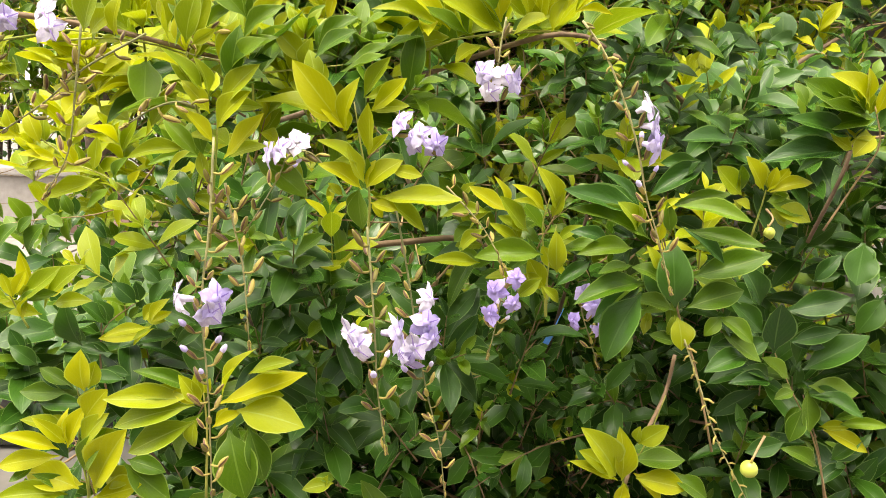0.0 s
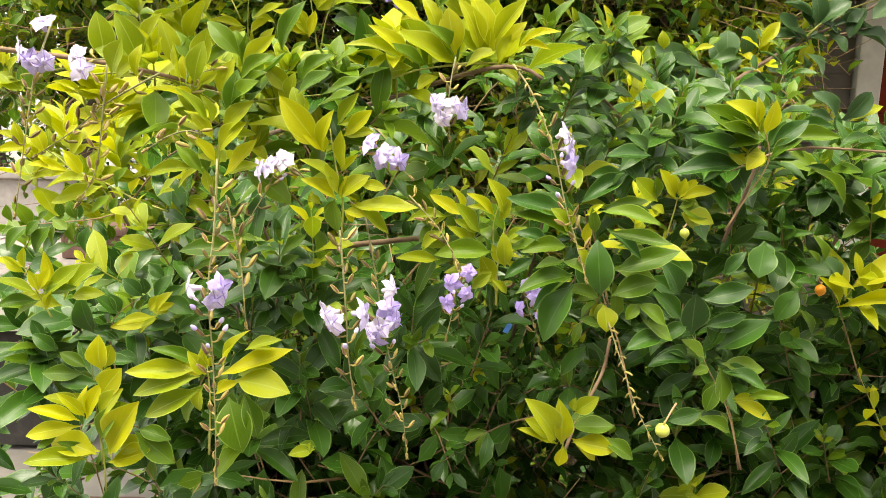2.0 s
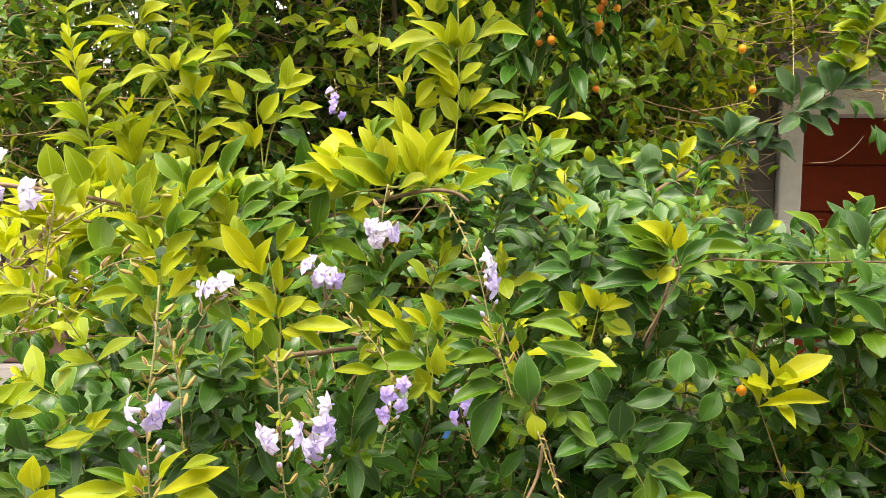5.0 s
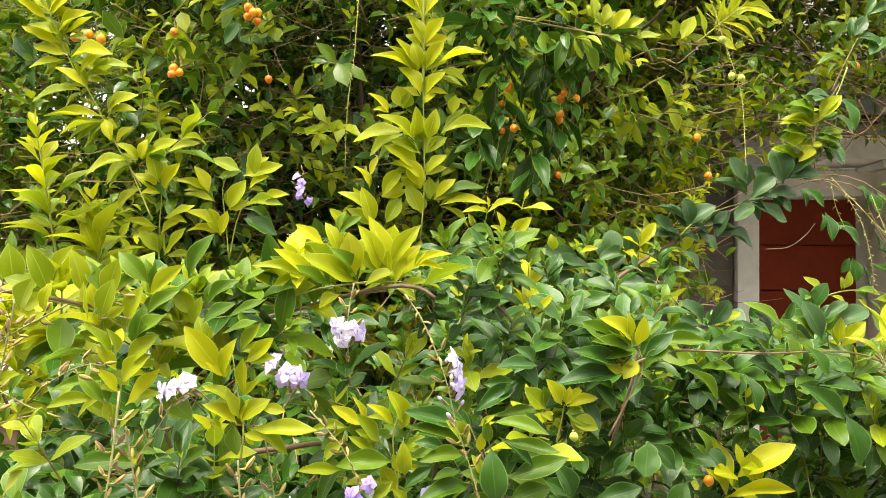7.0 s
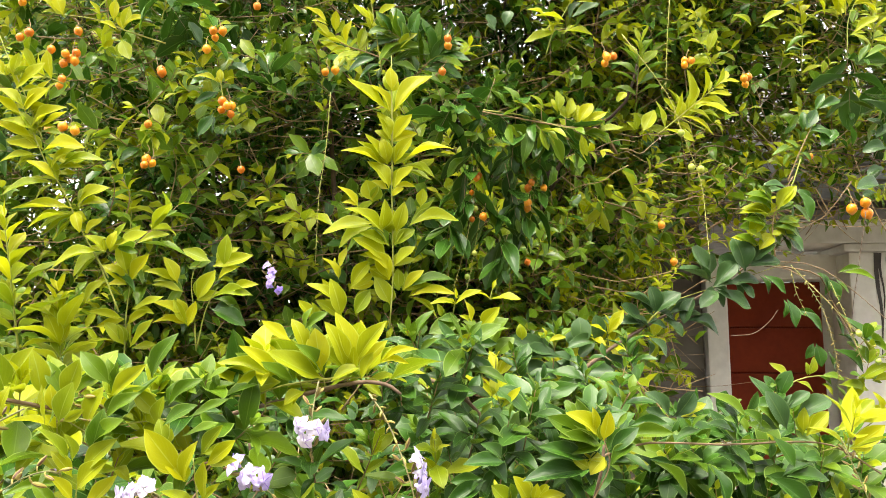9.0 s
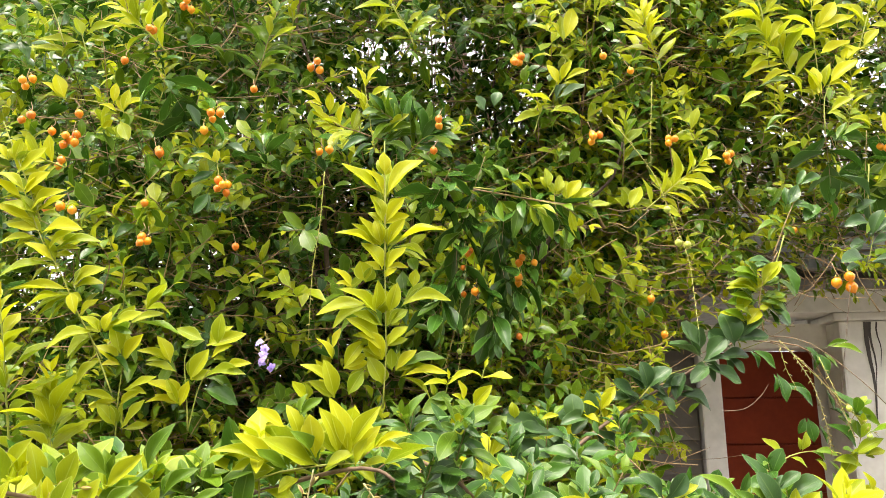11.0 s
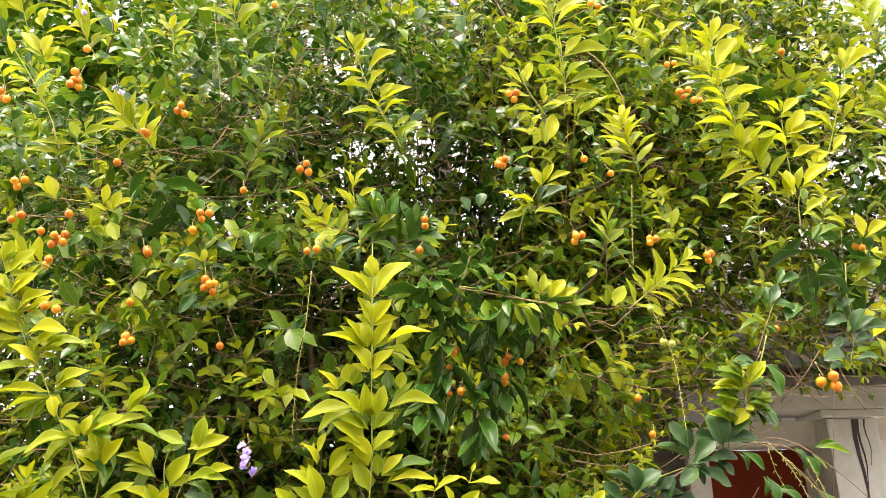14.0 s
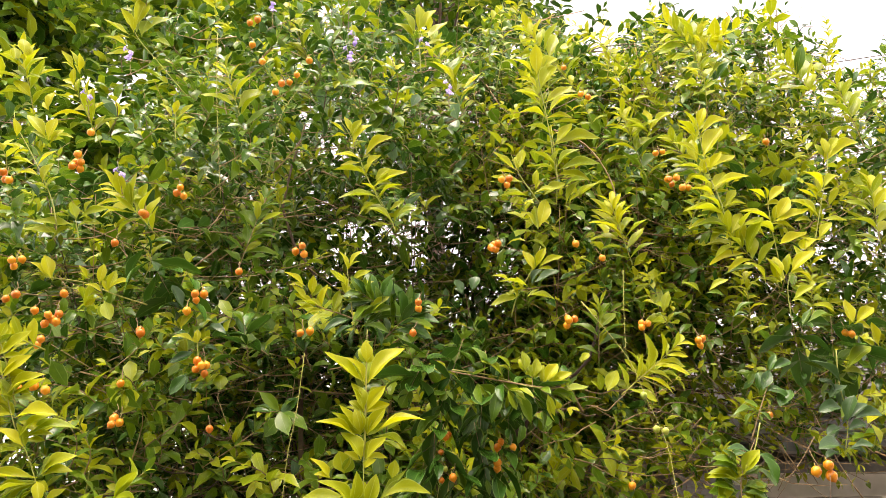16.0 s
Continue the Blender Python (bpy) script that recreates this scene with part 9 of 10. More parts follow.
shoot(back, (-0.494, 1.500, 2.635), (-0.582, 1.470, 2.788), 9, 0.080, 0.6, 0.9, thick=0.0014, wide=62, narrow=28, axil=0.35, loose=0.5, flat=True, taper=0.75, seed=224)
shoot(back, (-0.311, 1.420, 2.366), (-0.419, 1.390, 2.468), 9, 0.078, 0.6, 0.9, thick=0.0014, wide=62, narrow=28, axil=0.35, loose=0.5, flat=True, taper=0.75, seed=225)
shoot(back, (-0.156, 1.550, 2.709), (-0.237, 1.520, 2.932), 9, 0.088, 0.5, 0.75, thick=0.0014, wide=62, narrow=28, axil=0.35, loose=0.5, flat=True, taper=0.75, seed=226)
shoot(back, (0.772, 1.600, 3.080), (0.628, 1.570, 3.256), 9, 0.094, 0.5, 0.9, thick=0.0014, wide=62, narrow=28, axil=0.35, loose=0.5, flat=True, taper=0.75, seed=228)
shoot(back, (1.267, 1.600, 3.220), (1.114, 1.570, 3.360), 9, 0.105, 0.6, 0.85, thick=0.0014, wide=62, narrow=28, axil=0.35, loose=0.5, flat=True, taper=0.75, seed=229)
shoot(back, (1.370, 1.620, 3.275), (1.161, 1.590, 3.337), 9, 0.106, 0.6, 0.85, thick=0.0014, wide=62, narrow=28, axil=0.35, loose=0.5, flat=True, taper=0.75, seed=230)
shoot(back, (0.933, 1.500, 2.676), (0.862, 1.470, 2.893), 9, 0.091, 0.5, 0.85, thick=0.0014, wide=62, narrow=28, axil=0.35, loose=0.5, flat=True, taper=0.75, seed=231)
shoot(back, (0.431, 1.600, 2.929), (0.324, 1.570, 3.184), 9, 0.091, 0.5, 0.75, thick=0.0014, wide=62, narrow=28, axil=0.35, loose=0.5, flat=True, taper=0.75, seed=232)
shoot(back, (0.003, 1.600, 2.971), (-0.076, 1.570, 3.162), 9, 0.088, 0.450, 0.7, thick=0.0014, wide=62, narrow=28, axil=0.35, loose=0.5, flat=True, taper=0.75, seed=233)
shoot(back, (0.804, 1.400, 2.378), (0.750, 1.370, 2.531), 8, 0.080, 0.6, 0.95, thick=0.0014, wide=62, narrow=28, axil=0.35, loose=0.5, flat=True, taper=0.75, seed=234)
shoot(back, (0.712, 1.450, 2.144), (0.714, 1.420, 2.275), 7, 0.070, 0.300, 0.5, thick=0.0014, wide=62, narrow=28, axil=0.35, loose=0.5, flat=True, taper=0.75, seed=235)
shoot(back, (-0.354, 1.000, 1.962), (-0.403, 0.970, 1.975), 7, 0.039, 0.7, 0.9, thick=0.0014, wide=62, narrow=28, axil=0.35, loose=0.5, flat=True, taper=0.75, seed=236)
shoot(back, (1.727, 1.700, 3.220), (1.590, 1.670, 3.374), 9, 0.102, 0.4, 0.7, thick=0.0014, wide=62, narrow=28, axil=0.35, loose=0.5, flat=True, taper=0.75, seed=237)
shoot(back, (1.857, 1.700, 3.047), (1.787, 1.670, 3.279), 9, 0.102, 0.4, 0.7, thick=0.0014, wide=62, narrow=28, axil=0.35, loose=0.5, flat=True, taper=0.75, seed=238)
shoot(back, (1.138, 1.550, 2.726), (1.036, 1.520, 2.851), 9, 0.088, 0.4, 0.7, thick=0.0014, wide=62, narrow=28, axil=0.35, loose=0.5, flat=True, taper=0.75, seed=239)
shoot(back, (-0.145, 1.550, 2.354), (-0.096, 1.520, 2.545), 9, 0.078, 0.35, 0.5, thick=0.0014, wide=62, narrow=28, axil=0.35, loose=0.5, flat=True, taper=0.75, seed=240)
shoot(back, (0.224, 1.420, 2.214), (0.143, 1.390, 2.251), 8, 0.080, 0.2, 0.3, thick=0.0014, wide=62, narrow=28, axil=0.35, loose=0.5, flat=True, taper=0.75, seed=241)
shoot(back, (0.200, 1.420, 2.159), (0.270, 1.390, 2.232), 8, 0.078, 0.2, 0.3, thick=0.0014, wide=62, narrow=28, axil=0.35, loose=0.5, flat=True, taper=0.75, seed=242)
# hanging grey-green leaves with fruit
shoot(back, (0.379, 1.420, 2.169), (0.323, 1.400, 2.007), 5, 0.087, 0.02, 0.25, wide=75, narrow=45, lift=0.15, broad=0.6, seed=243)
shoot(back, (0.431, 1.420, 2.146), (0.408, 1.400, 1.962), 5, 0.087, 0.02, 0.25, wide=75, narrow=45, lift=0.15, broad=0.6, seed=244)
shoot(back, (0.483, 1.420, 2.122), (0.471, 1.400, 1.964), 5, 0.087, 0.02, 0.25, wide=75, narrow=45, lift=0.15, broad=0.6, seed=245)
shoot(back, (0.301, 1.420, 2.138), (0.249, 1.400, 2.028), 5, 0.087, 0.02, 0.25, wide=75, narrow=45, lift=0.15, broad=0.6, seed=246)
shoot(back, (0.535, 1.420, 2.098), (0.535, 1.400, 1.991), 5, 0.088, 0.02, 0.25, wide=75, narrow=45, lift=0.15, broad=0.6, seed=247)
shoot(back, (1.337, 1.420, 2.288), (1.284, 1.400, 2.076), 5, 0.097, 0.02, 0.25, wide=75, narrow=45, lift=0.15, broad=0.6, seed=248)
shoot(back, (1.436, 1.420, 2.295), (1.330, 1.400, 2.134), 5, 0.099, 0.02, 0.25, wide=75, narrow=45, lift=0.15, broad=0.6, seed=249)
shoot(back, (1.224, 1.420, 2.281), (1.206, 1.400, 2.127), 5, 0.098, 0.02, 0.25, wide=75, narrow=45, lift=0.15, broad=0.6, seed=250)
shoot(back, (-0.344, 1.420, 2.349), (-0.264, 1.400, 2.225), 5, 0.087, 0.02, 0.25, wide=75, narrow=45, lift=0.15, broad=0.6, seed=251)
shoot(back, (-0.087, 1.420, 2.091), (-0.107, 1.400, 2.184), 5, 0.087, 0.02, 0.25, wide=75, narrow=45, lift=0.15, broad=0.6, seed=252)
shoot(back, (-0.240, 1.420, 2.288), (-0.257, 1.400, 2.174), 5, 0.086, 0.02, 0.25, wide=75, narrow=45, lift=0.15, broad=0.6, seed=253)
# fruit
berry_cluster(back, (-0.492, 1.360, 2.485), 6, 0.0125, seed=254)
berry_cluster(back, (-0.381, 1.360, 2.316), 1, 0.0125, seed=255)
berry_cluster(back, (-0.270, 1.360, 2.444), 3, 0.0125, seed=256)
berry_cluster(back, (-0.341, 1.360, 2.385), 2, 0.0125, seed=257)
berry_cluster(back, (-0.470, 1.360, 2.127), 5, 0.0125, seed=258)
berry_cluster(back, (-0.565, 1.360, 2.248), 3, 0.0125, seed=259)
berry_cluster(back, (-0.554, 1.360, 2.175), 3, 0.0125, seed=260)
berry_cluster(back, (-0.482, 1.360, 2.085), 2, 0.0125, seed=261)
berry_cluster(back, (-0.463, 1.360, 2.194), 1, 0.0125, seed=262)
berry_cluster(back, (-0.199, 1.360, 2.200), 3, 0.0125, seed=263)
berry_cluster(back, (-0.218, 1.360, 2.174), 1, 0.0125, seed=264)
berry_cluster(back, (-0.173, 1.360, 2.044), 5, 0.0125, seed=265)
berry_cluster(back, (-0.306, 1.360, 2.119), 2, 0.0125, seed=266)
berry_cluster(back, (-0.120, 1.360, 2.267), 1, 0.0125, seed=267)
berry_cluster(back, (0.001, 1.360, 2.322), 3, 0.0125, seed=268)
berry_cluster(back, (0.026, 1.360, 2.137), 2, 0.0125, seed=269)
berry_cluster(back, (0.266, 1.360, 2.214), 3, 0.0125, seed=270)
berry_cluster(back, (0.254, 1.360, 2.154), 1, 0.0125, seed=271)
berry_cluster(back, (-0.093, 1.360, 2.747), 1, 0.0125, seed=272)
berry_cluster(back, (-0.068, 1.360, 2.776), 2, 0.0125, seed=273)
berry_cluster(back, (-0.044, 1.360, 2.810), 1, 0.0125, seed=274)
berry_cluster(back, (-0.019, 1.360, 2.856), 1, 0.0125, seed=275)
berry_cluster(back, (-0.161, 1.360, 2.958), 2, 0.0125, seed=276)
berry_cluster(back, (-0.157, 1.360, 2.889), 1, 0.0125, seed=277)
berry_cluster(back, (-0.128, 1.360, 2.836), 1, 0.0125, seed=278)
berry_cluster(back, (0.478, 1.360, 2.553), 3, 0.0125, seed=279)
berry_cluster(back, (0.444, 1.360, 2.367), 5, 0.0125, seed=280)
berry_cluster(back, (0.642, 1.360, 2.403), 1, 0.0125, seed=281)
berry_cluster(back, (0.707, 1.360, 2.370), 1, 0.0125, seed=282)
berry_cluster(back, (0.615, 1.360, 2.197), 4, 0.0125, seed=283)
berry_cluster(back, (0.793, 1.360, 2.199), 3, 0.0125, seed=284)
berry_cluster(back, (0.926, 1.360, 2.168), 3, 0.0125, seed=285)
berry_cluster(back, (1.323, 1.360, 2.218), 2, 0.0125, seed=286)
berry_cluster(back, (0.921, 1.360, 2.601), 4, 0.0125, seed=287)
berry_cluster(back, (0.958, 1.360, 2.588), 2, 0.0125, seed=288)
berry_cluster(back, (0.894, 1.360, 2.683), 2, 0.0125, seed=289)
berry_cluster(back, (0.659, 1.360, 2.932), 1, 0.0125, seed=290)
berry_cluster(back, (0.708, 1.360, 2.848), 2, 0.0125, seed=291)
berry_cluster(back, (0.339, 1.420, 1.946), 1, 0.0122, seed=292)
berry_cluster(back, (0.350, 1.420, 1.864), 1, 0.0122, seed=293)
berry_cluster(back, (0.456, 1.420, 1.932), 2, 0.0122, seed=294)
berry_cluster(back, (0.481, 1.420, 1.930), 1, 0.0122, seed=295)
berry_cluster(back, (0.454, 1.420, 1.887), 2, 0.0122, seed=296)
berry_cluster(back, (0.752, 1.420, 1.857), 1, 0.0122, seed=297)
berry_cluster(back, (1.115, 1.420, 2.026), 1, 0.0122, seed=298)
berry_cluster(back, (-0.327, 1.420, 1.944), 3, 0.0122, seed=299)
berry_cluster(back, (-0.336, 1.420, 1.961), 1, 0.0122, seed=300)
berry_cluster(back, (-0.463, 1.360, 1.995), 2, 0.0125, seed=301)
berry_cluster(back, (-0.318, 1.360, 2.014), 1, 0.0125, seed=302)
berry_cluster(back, (-0.503, 1.360, 1.994), 1, 0.0125, seed=303)
berry_cluster(back, (-0.491, 1.360, 2.507), 2, 0.0125, seed=304)
berry_cluster(back, (-0.625, 1.360, 2.442), 3, 0.0125, seed=305)
berry_cluster(back, (-0.481, 1.360, 2.583), 1, 0.0125, seed=306)
berry_cluster(back, (1.218, 1.360, 2.767), 1, 0.0125, seed=307)
berry_cluster(back, (-0.149, 1.420, 1.945), 1, 0.0122, seed=308)
berry_cluster(back, (-0.507, 1.360, 2.154), 1, 0.0125, seed=309)
berry_cluster(back, (0.988, 1.110, 1.832), 3, 0.0155, seed=310)
berry_cluster(back, (0.842, 1.560, 1.796), 1, 0.0130, seed=311)
berry_cluster(back, (0.786, 1.500, 1.870), 1, 0.0120, seed=312)
fruit_stalk(back, [(0.561, 1.150, 2.166), (0.645, 1.150, 2.056), (0.672, 1.148, 1.978), (0.699, 1.140, 1.890), (0.696, 1.120, 1.803), (0.679, 1.080, 1.717)], [(0.38, "green", 0.013), (0.52, "green", 0.0135), (0.54, "green", 0.013)], seed=313)
fruit_stalk(back, [(0.682, 1.200, 2.266), (0.673, 1.200, 2.172), (0.667, 1.200, 2.081)], [], seed=314)
fruit_stalk(back, [(0.352, 1.450, 2.024), (0.337, 1.440, 1.921), (0.319, 1.440, 1.810), (0.289, 1.440, 1.702)], [(0.2, "orange", 0.0125), (0.32, "orange", 0.012), (0.42, "green", 0.0125), (0.5, "orange", 0.0125)], seed=315)
fruit_stalk(back, [(0.350, 1.440, 1.872), (0.331, 1.440, 1.762), (0.313, 1.440, 1.678)], [(0.35, "green", 0.011), (0.6, "green", 0.011)], seed=316)
fruit_stalk(back, [(0.485, 1.450, 2.004), (0.461, 1.440, 1.875), (0.450, 1.440, 1.786)], [(1.0, "orange", 0.0145)], seed=317)
fruit_stalk(back, [(0.028, 1.300, 2.076), (0.022, 1.300, 1.966), (0.011, 1.300, 1.868), (0.008, 1.300, 1.739)], [], seed=318)
fruit_stalk(back, [(-0.252, 1.400, 2.941), (-0.228, 1.400, 2.733), (-0.188, 1.400, 2.468)], [], seed=319)
fruit_stalk(back, [(-0.011, 1.420, 2.866), (-0.076, 1.410, 2.709), (-0.091, 1.400, 2.508)], [], seed=320)
fruit_stalk(front, [(0.744, 0.950, 1.713), (0.768, 0.920, 1.667), (0.806, 0.900, 1.615), (0.841, 0.880, 1.566)], [(0.7, "green", 0.009), (0.95, "green", 0.009)], seed=321, thick=0.0005)
fruit_stalk(front, [(0.809, 0.950, 1.688), (0.812, 0.920, 1.625), (0.819, 0.900, 1.558)], [], seed=322, thick=0.0005)
fruit_stalk(front, [(0.744, 0.950, 1.704), (0.751, 0.950, 1.669), (0.767, 0.950, 1.634)], [], seed=323, thick=0.0005)
# golden foliage at the open side
shoot(back, (-0.425, 0.850, 1.433), (-0.429, 0.830, 1.503), 6, 0.071, 0.6, 0.95, seed=324)
shoot(back, (-0.368, 0.850, 1.415), (-0.374, 0.830, 1.480), 6, 0.067, 0.6, 0.95, seed=325)
shoot(back, (-0.343, 0.900, 1.369), (-0.353, 0.880, 1.432), 6, 0.068, 0.5, 0.9, seed=326)
shoot(back, (-0.318, 0.900, 1.313), (-0.315, 0.880, 1.386), 5, 0.065, 0.45, 0.8, seed=327)
shoot(back, (-0.429, 0.900, 1.339), (-0.402, 0.880, 1.404), 5, 0.065, 0.5, 0.8, seed=328)
shoot(back, (-0.480, 0.850, 1.406), (-0.464, 0.830, 1.466), 5, 0.060, 0.6, 1, seed=329)
shoot(back, (-0.331, 0.800, 1.463), (-0.279, 0.780, 1.506), 5, 0.060, 0.5, 0.8, seed=330)
shoot(back, (-0.529, 0.900, 1.322), (-0.500, 0.880, 1.362), 4, 0.061, 0.3, 0.5, seed=331)
shoot(back, (-0.499, 0.950, 1.313), (-0.492, 0.930, 1.358), 4, 0.064, 0.25, 0.5, seed=332)
shoot(back, (-0.292, 0.800, 1.270), (-0.300, 0.780, 1.332), 5, 0.062, 0.2, 0.45, seed=333)
shoot(back, (-0.355, 0.800, 1.281), (-0.355, 0.780, 1.337), 5, 0.062, 0.2, 0.45, seed=334)
shoot(front, (-0.194, 0.420, 1.502), (-0.192, 0.400, 1.532), 5, 0.035, 0.85, 1, seed=335)
shoot(front, (-0.213, 0.420, 1.517), (-0.209, 0.400, 1.544), 4, 0.034, 0.7, 0.9, seed=336)
shoot(front, (-0.130, 0.400, 1.488), (-0.130, 0.380, 1.535), 5, 0.043, 0.5, 0.75, seed=337)
shoot(front, (-0.107, 0.420, 1.504), (-0.103, 0.400, 1.551), 5, 0.045, 0.5, 0.7, seed=338)
shoot(front, (-0.159, 0.400, 1.527), (-0.152, 0.380, 1.554), 4, 0.038, 0.6, 0.8, seed=339)
shoot(front, (-0.093, 0.460, 1.510), (-0.081, 0.440, 1.549), 5, 0.047, 0.4, 0.65, seed=340)
shoot(front, (-0.056, 0.500, 1.518), (-0.046, 0.480, 1.553), 5, 0.047, 0.35, 0.6, seed=341)
shoot(front, (-0.011, 0.500, 1.526), (-0.011, 0.480, 1.574), 5, 0.051, 0.6, 0.9, seed=342)
shoot(front, (-0.068, 0.480, 1.489), (-0.058, 0.460, 1.511), 4, 0.042, 0.4, 0.6, seed=343)
shoot(front, (-0.119, 0.460, 1.471), (-0.106, 0.440, 1.500), 4, 0.044, 0.35, 0.6, seed=344)
shoot(front, (0.029, 0.550, 1.463), (0.024, 0.530, 1.496), 5, 0.036, 0.08, 0.33, seed=345)
shoot(front, (0.089, 0.580, 1.513), (0.085, 0.560, 1.553), 5, 0.035, 0.03, 0.28, seed=346)
# a twig beside the door
branch(front, [(0.660, 1.080, 1.697), (0.737, 1.050, 1.725), (0.817, 1.000, 1.720), (0.890, 0.970, 1.655), (0.929, 0.950, 1.601)], 0.0010, 0.0006, BARK)
# golden rosettes low on the open side
shoot(front, (-0.307, 0.520, 1.289), (-0.295, 0.490, 1.335), 5, 0.050, 0.100, 0.3, wide=80, narrow=38, seed=356)
shoot(front, (-0.279, 0.520, 1.316), (-0.260, 0.490, 1.368), 5, 0.049, 0.050, 0.25, wide=80, narrow=38, seed=357)
shoot(front, (-0.322, 0.520, 1.315), (-0.304, 0.490, 1.359), 5, 0.050, 0.100, 0.3, wide=80, narrow=38, seed=358)
shoot(front, (-0.232, 0.520, 1.326), (-0.220, 0.490, 1.369), 5, 0.049, 0.100, 0.3, wide=80, narrow=38, seed=359)
shoot(front, (-0.190, 0.520, 1.327), (-0.189, 0.490, 1.370), 5, 0.049, 0.050, 0.25, wide=80, narrow=38, seed=360)
shoot(front, (-0.318, 0.520, 1.270), (-0.277, 0.490, 1.310), 5, 0.051, 0.150, 0.35, wide=80, narrow=38, seed=361)
# lit leaves behind the raceme tops
shoot(front, (0.072, 0.750, 1.544), (0.063, 0.730, 1.595), 6, 0.038, 0.18, 0.43, wide=78, seed=362)
shoot(front, (0.140, 0.800, 1.553), (0.146, 0.780, 1.602), 6, 0.041, 0.13, 0.38, wide=78, seed=363)
shoot(front, (0.199, 0.850, 1.532), (0.191, 0.830, 1.591), 6, 0.044, 0.08, 0.33, wide=78, seed=364)
shoot(front, (0.248, 0.900, 1.553), (0.244, 0.880, 1.614), 6, 0.046, 0.18, 0.43, wide=78, seed=365)
shoot(front, (0.277, 0.800, 1.521), (0.260, 0.780, 1.576), 6, 0.041, 0.00, 0.23, wide=78, seed=366)
shoot(front, (0.345, 0.900, 1.555), (0.345, 0.880, 1.609), 6, 0.046, 0.13, 0.38, wide=78, seed=367)
shoot(front, (0.387, 0.850, 1.511), (0.361, 0.830, 1.558), 6, 0.044, 0.00, 0.23, wide=78, seed=368)
shoot(front, (0.463, 0.900, 1.544), (0.441, 0.880, 1.599), 6, 0.046, 0.08, 0.33, wide=78, seed=369)
shoot(front, (0.232, 0.700, 1.474), (0.218, 0.680, 1.515), 6, 0.036, 0.00, 0.18, wide=78, seed=370)
shoot(front, (0.279, 0.700, 1.475), (0.263, 0.680, 1.515), 6, 0.036, 0.00, 0.18, wide=78, seed=371)
shoot(front, (0.149, 0.700, 1.472), (0.143, 0.680, 1.518), 6, 0.036, 0.00, 0.23, wide=78, seed=372)
shoot(front, (0.087, 0.650, 1.455), (0.078, 0.630, 1.494), 6, 0.034, 0.08, 0.33, wide=78, seed=373)
shoot(front, (0.164, 0.620, 1.445), (0.152, 0.600, 1.483), 6, 0.033, 0.00, 0.18, wide=78, seed=374)
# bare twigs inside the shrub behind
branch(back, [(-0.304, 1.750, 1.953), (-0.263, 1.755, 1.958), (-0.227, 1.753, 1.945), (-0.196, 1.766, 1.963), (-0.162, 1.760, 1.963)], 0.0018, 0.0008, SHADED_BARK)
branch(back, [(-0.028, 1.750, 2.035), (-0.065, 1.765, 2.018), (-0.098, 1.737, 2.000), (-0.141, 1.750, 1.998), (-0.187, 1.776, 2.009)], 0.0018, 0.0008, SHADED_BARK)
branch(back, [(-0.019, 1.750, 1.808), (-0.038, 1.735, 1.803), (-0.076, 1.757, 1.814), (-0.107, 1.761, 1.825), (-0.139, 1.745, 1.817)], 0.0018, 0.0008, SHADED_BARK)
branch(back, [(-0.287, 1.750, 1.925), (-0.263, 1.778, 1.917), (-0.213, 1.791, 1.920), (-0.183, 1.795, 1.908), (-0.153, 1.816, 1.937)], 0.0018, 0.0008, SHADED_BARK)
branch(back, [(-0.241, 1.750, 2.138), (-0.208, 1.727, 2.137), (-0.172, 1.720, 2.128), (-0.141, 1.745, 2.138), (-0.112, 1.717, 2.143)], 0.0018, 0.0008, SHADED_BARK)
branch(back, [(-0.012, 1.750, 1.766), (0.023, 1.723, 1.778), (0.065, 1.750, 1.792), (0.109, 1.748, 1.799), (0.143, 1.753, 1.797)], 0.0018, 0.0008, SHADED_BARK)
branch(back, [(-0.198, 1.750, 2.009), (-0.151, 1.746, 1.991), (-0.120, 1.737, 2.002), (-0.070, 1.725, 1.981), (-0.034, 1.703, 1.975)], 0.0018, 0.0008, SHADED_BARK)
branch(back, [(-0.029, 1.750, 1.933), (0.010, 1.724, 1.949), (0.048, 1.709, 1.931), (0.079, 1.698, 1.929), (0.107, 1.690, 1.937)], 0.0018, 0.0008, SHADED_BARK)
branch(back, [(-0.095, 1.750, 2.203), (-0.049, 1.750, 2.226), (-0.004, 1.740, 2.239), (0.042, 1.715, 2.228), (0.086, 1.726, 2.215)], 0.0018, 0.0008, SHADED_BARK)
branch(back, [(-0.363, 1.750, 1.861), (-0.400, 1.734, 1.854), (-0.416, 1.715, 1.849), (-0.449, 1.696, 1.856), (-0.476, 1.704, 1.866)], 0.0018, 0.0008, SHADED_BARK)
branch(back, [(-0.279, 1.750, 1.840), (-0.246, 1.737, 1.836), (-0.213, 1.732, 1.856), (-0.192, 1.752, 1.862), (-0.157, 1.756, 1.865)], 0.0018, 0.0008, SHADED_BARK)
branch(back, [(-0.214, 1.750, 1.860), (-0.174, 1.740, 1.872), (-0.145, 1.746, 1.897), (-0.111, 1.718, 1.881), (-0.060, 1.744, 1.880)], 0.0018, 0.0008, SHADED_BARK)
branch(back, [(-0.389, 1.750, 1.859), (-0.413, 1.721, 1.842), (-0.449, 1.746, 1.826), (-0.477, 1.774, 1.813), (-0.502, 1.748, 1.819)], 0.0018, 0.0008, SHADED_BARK)
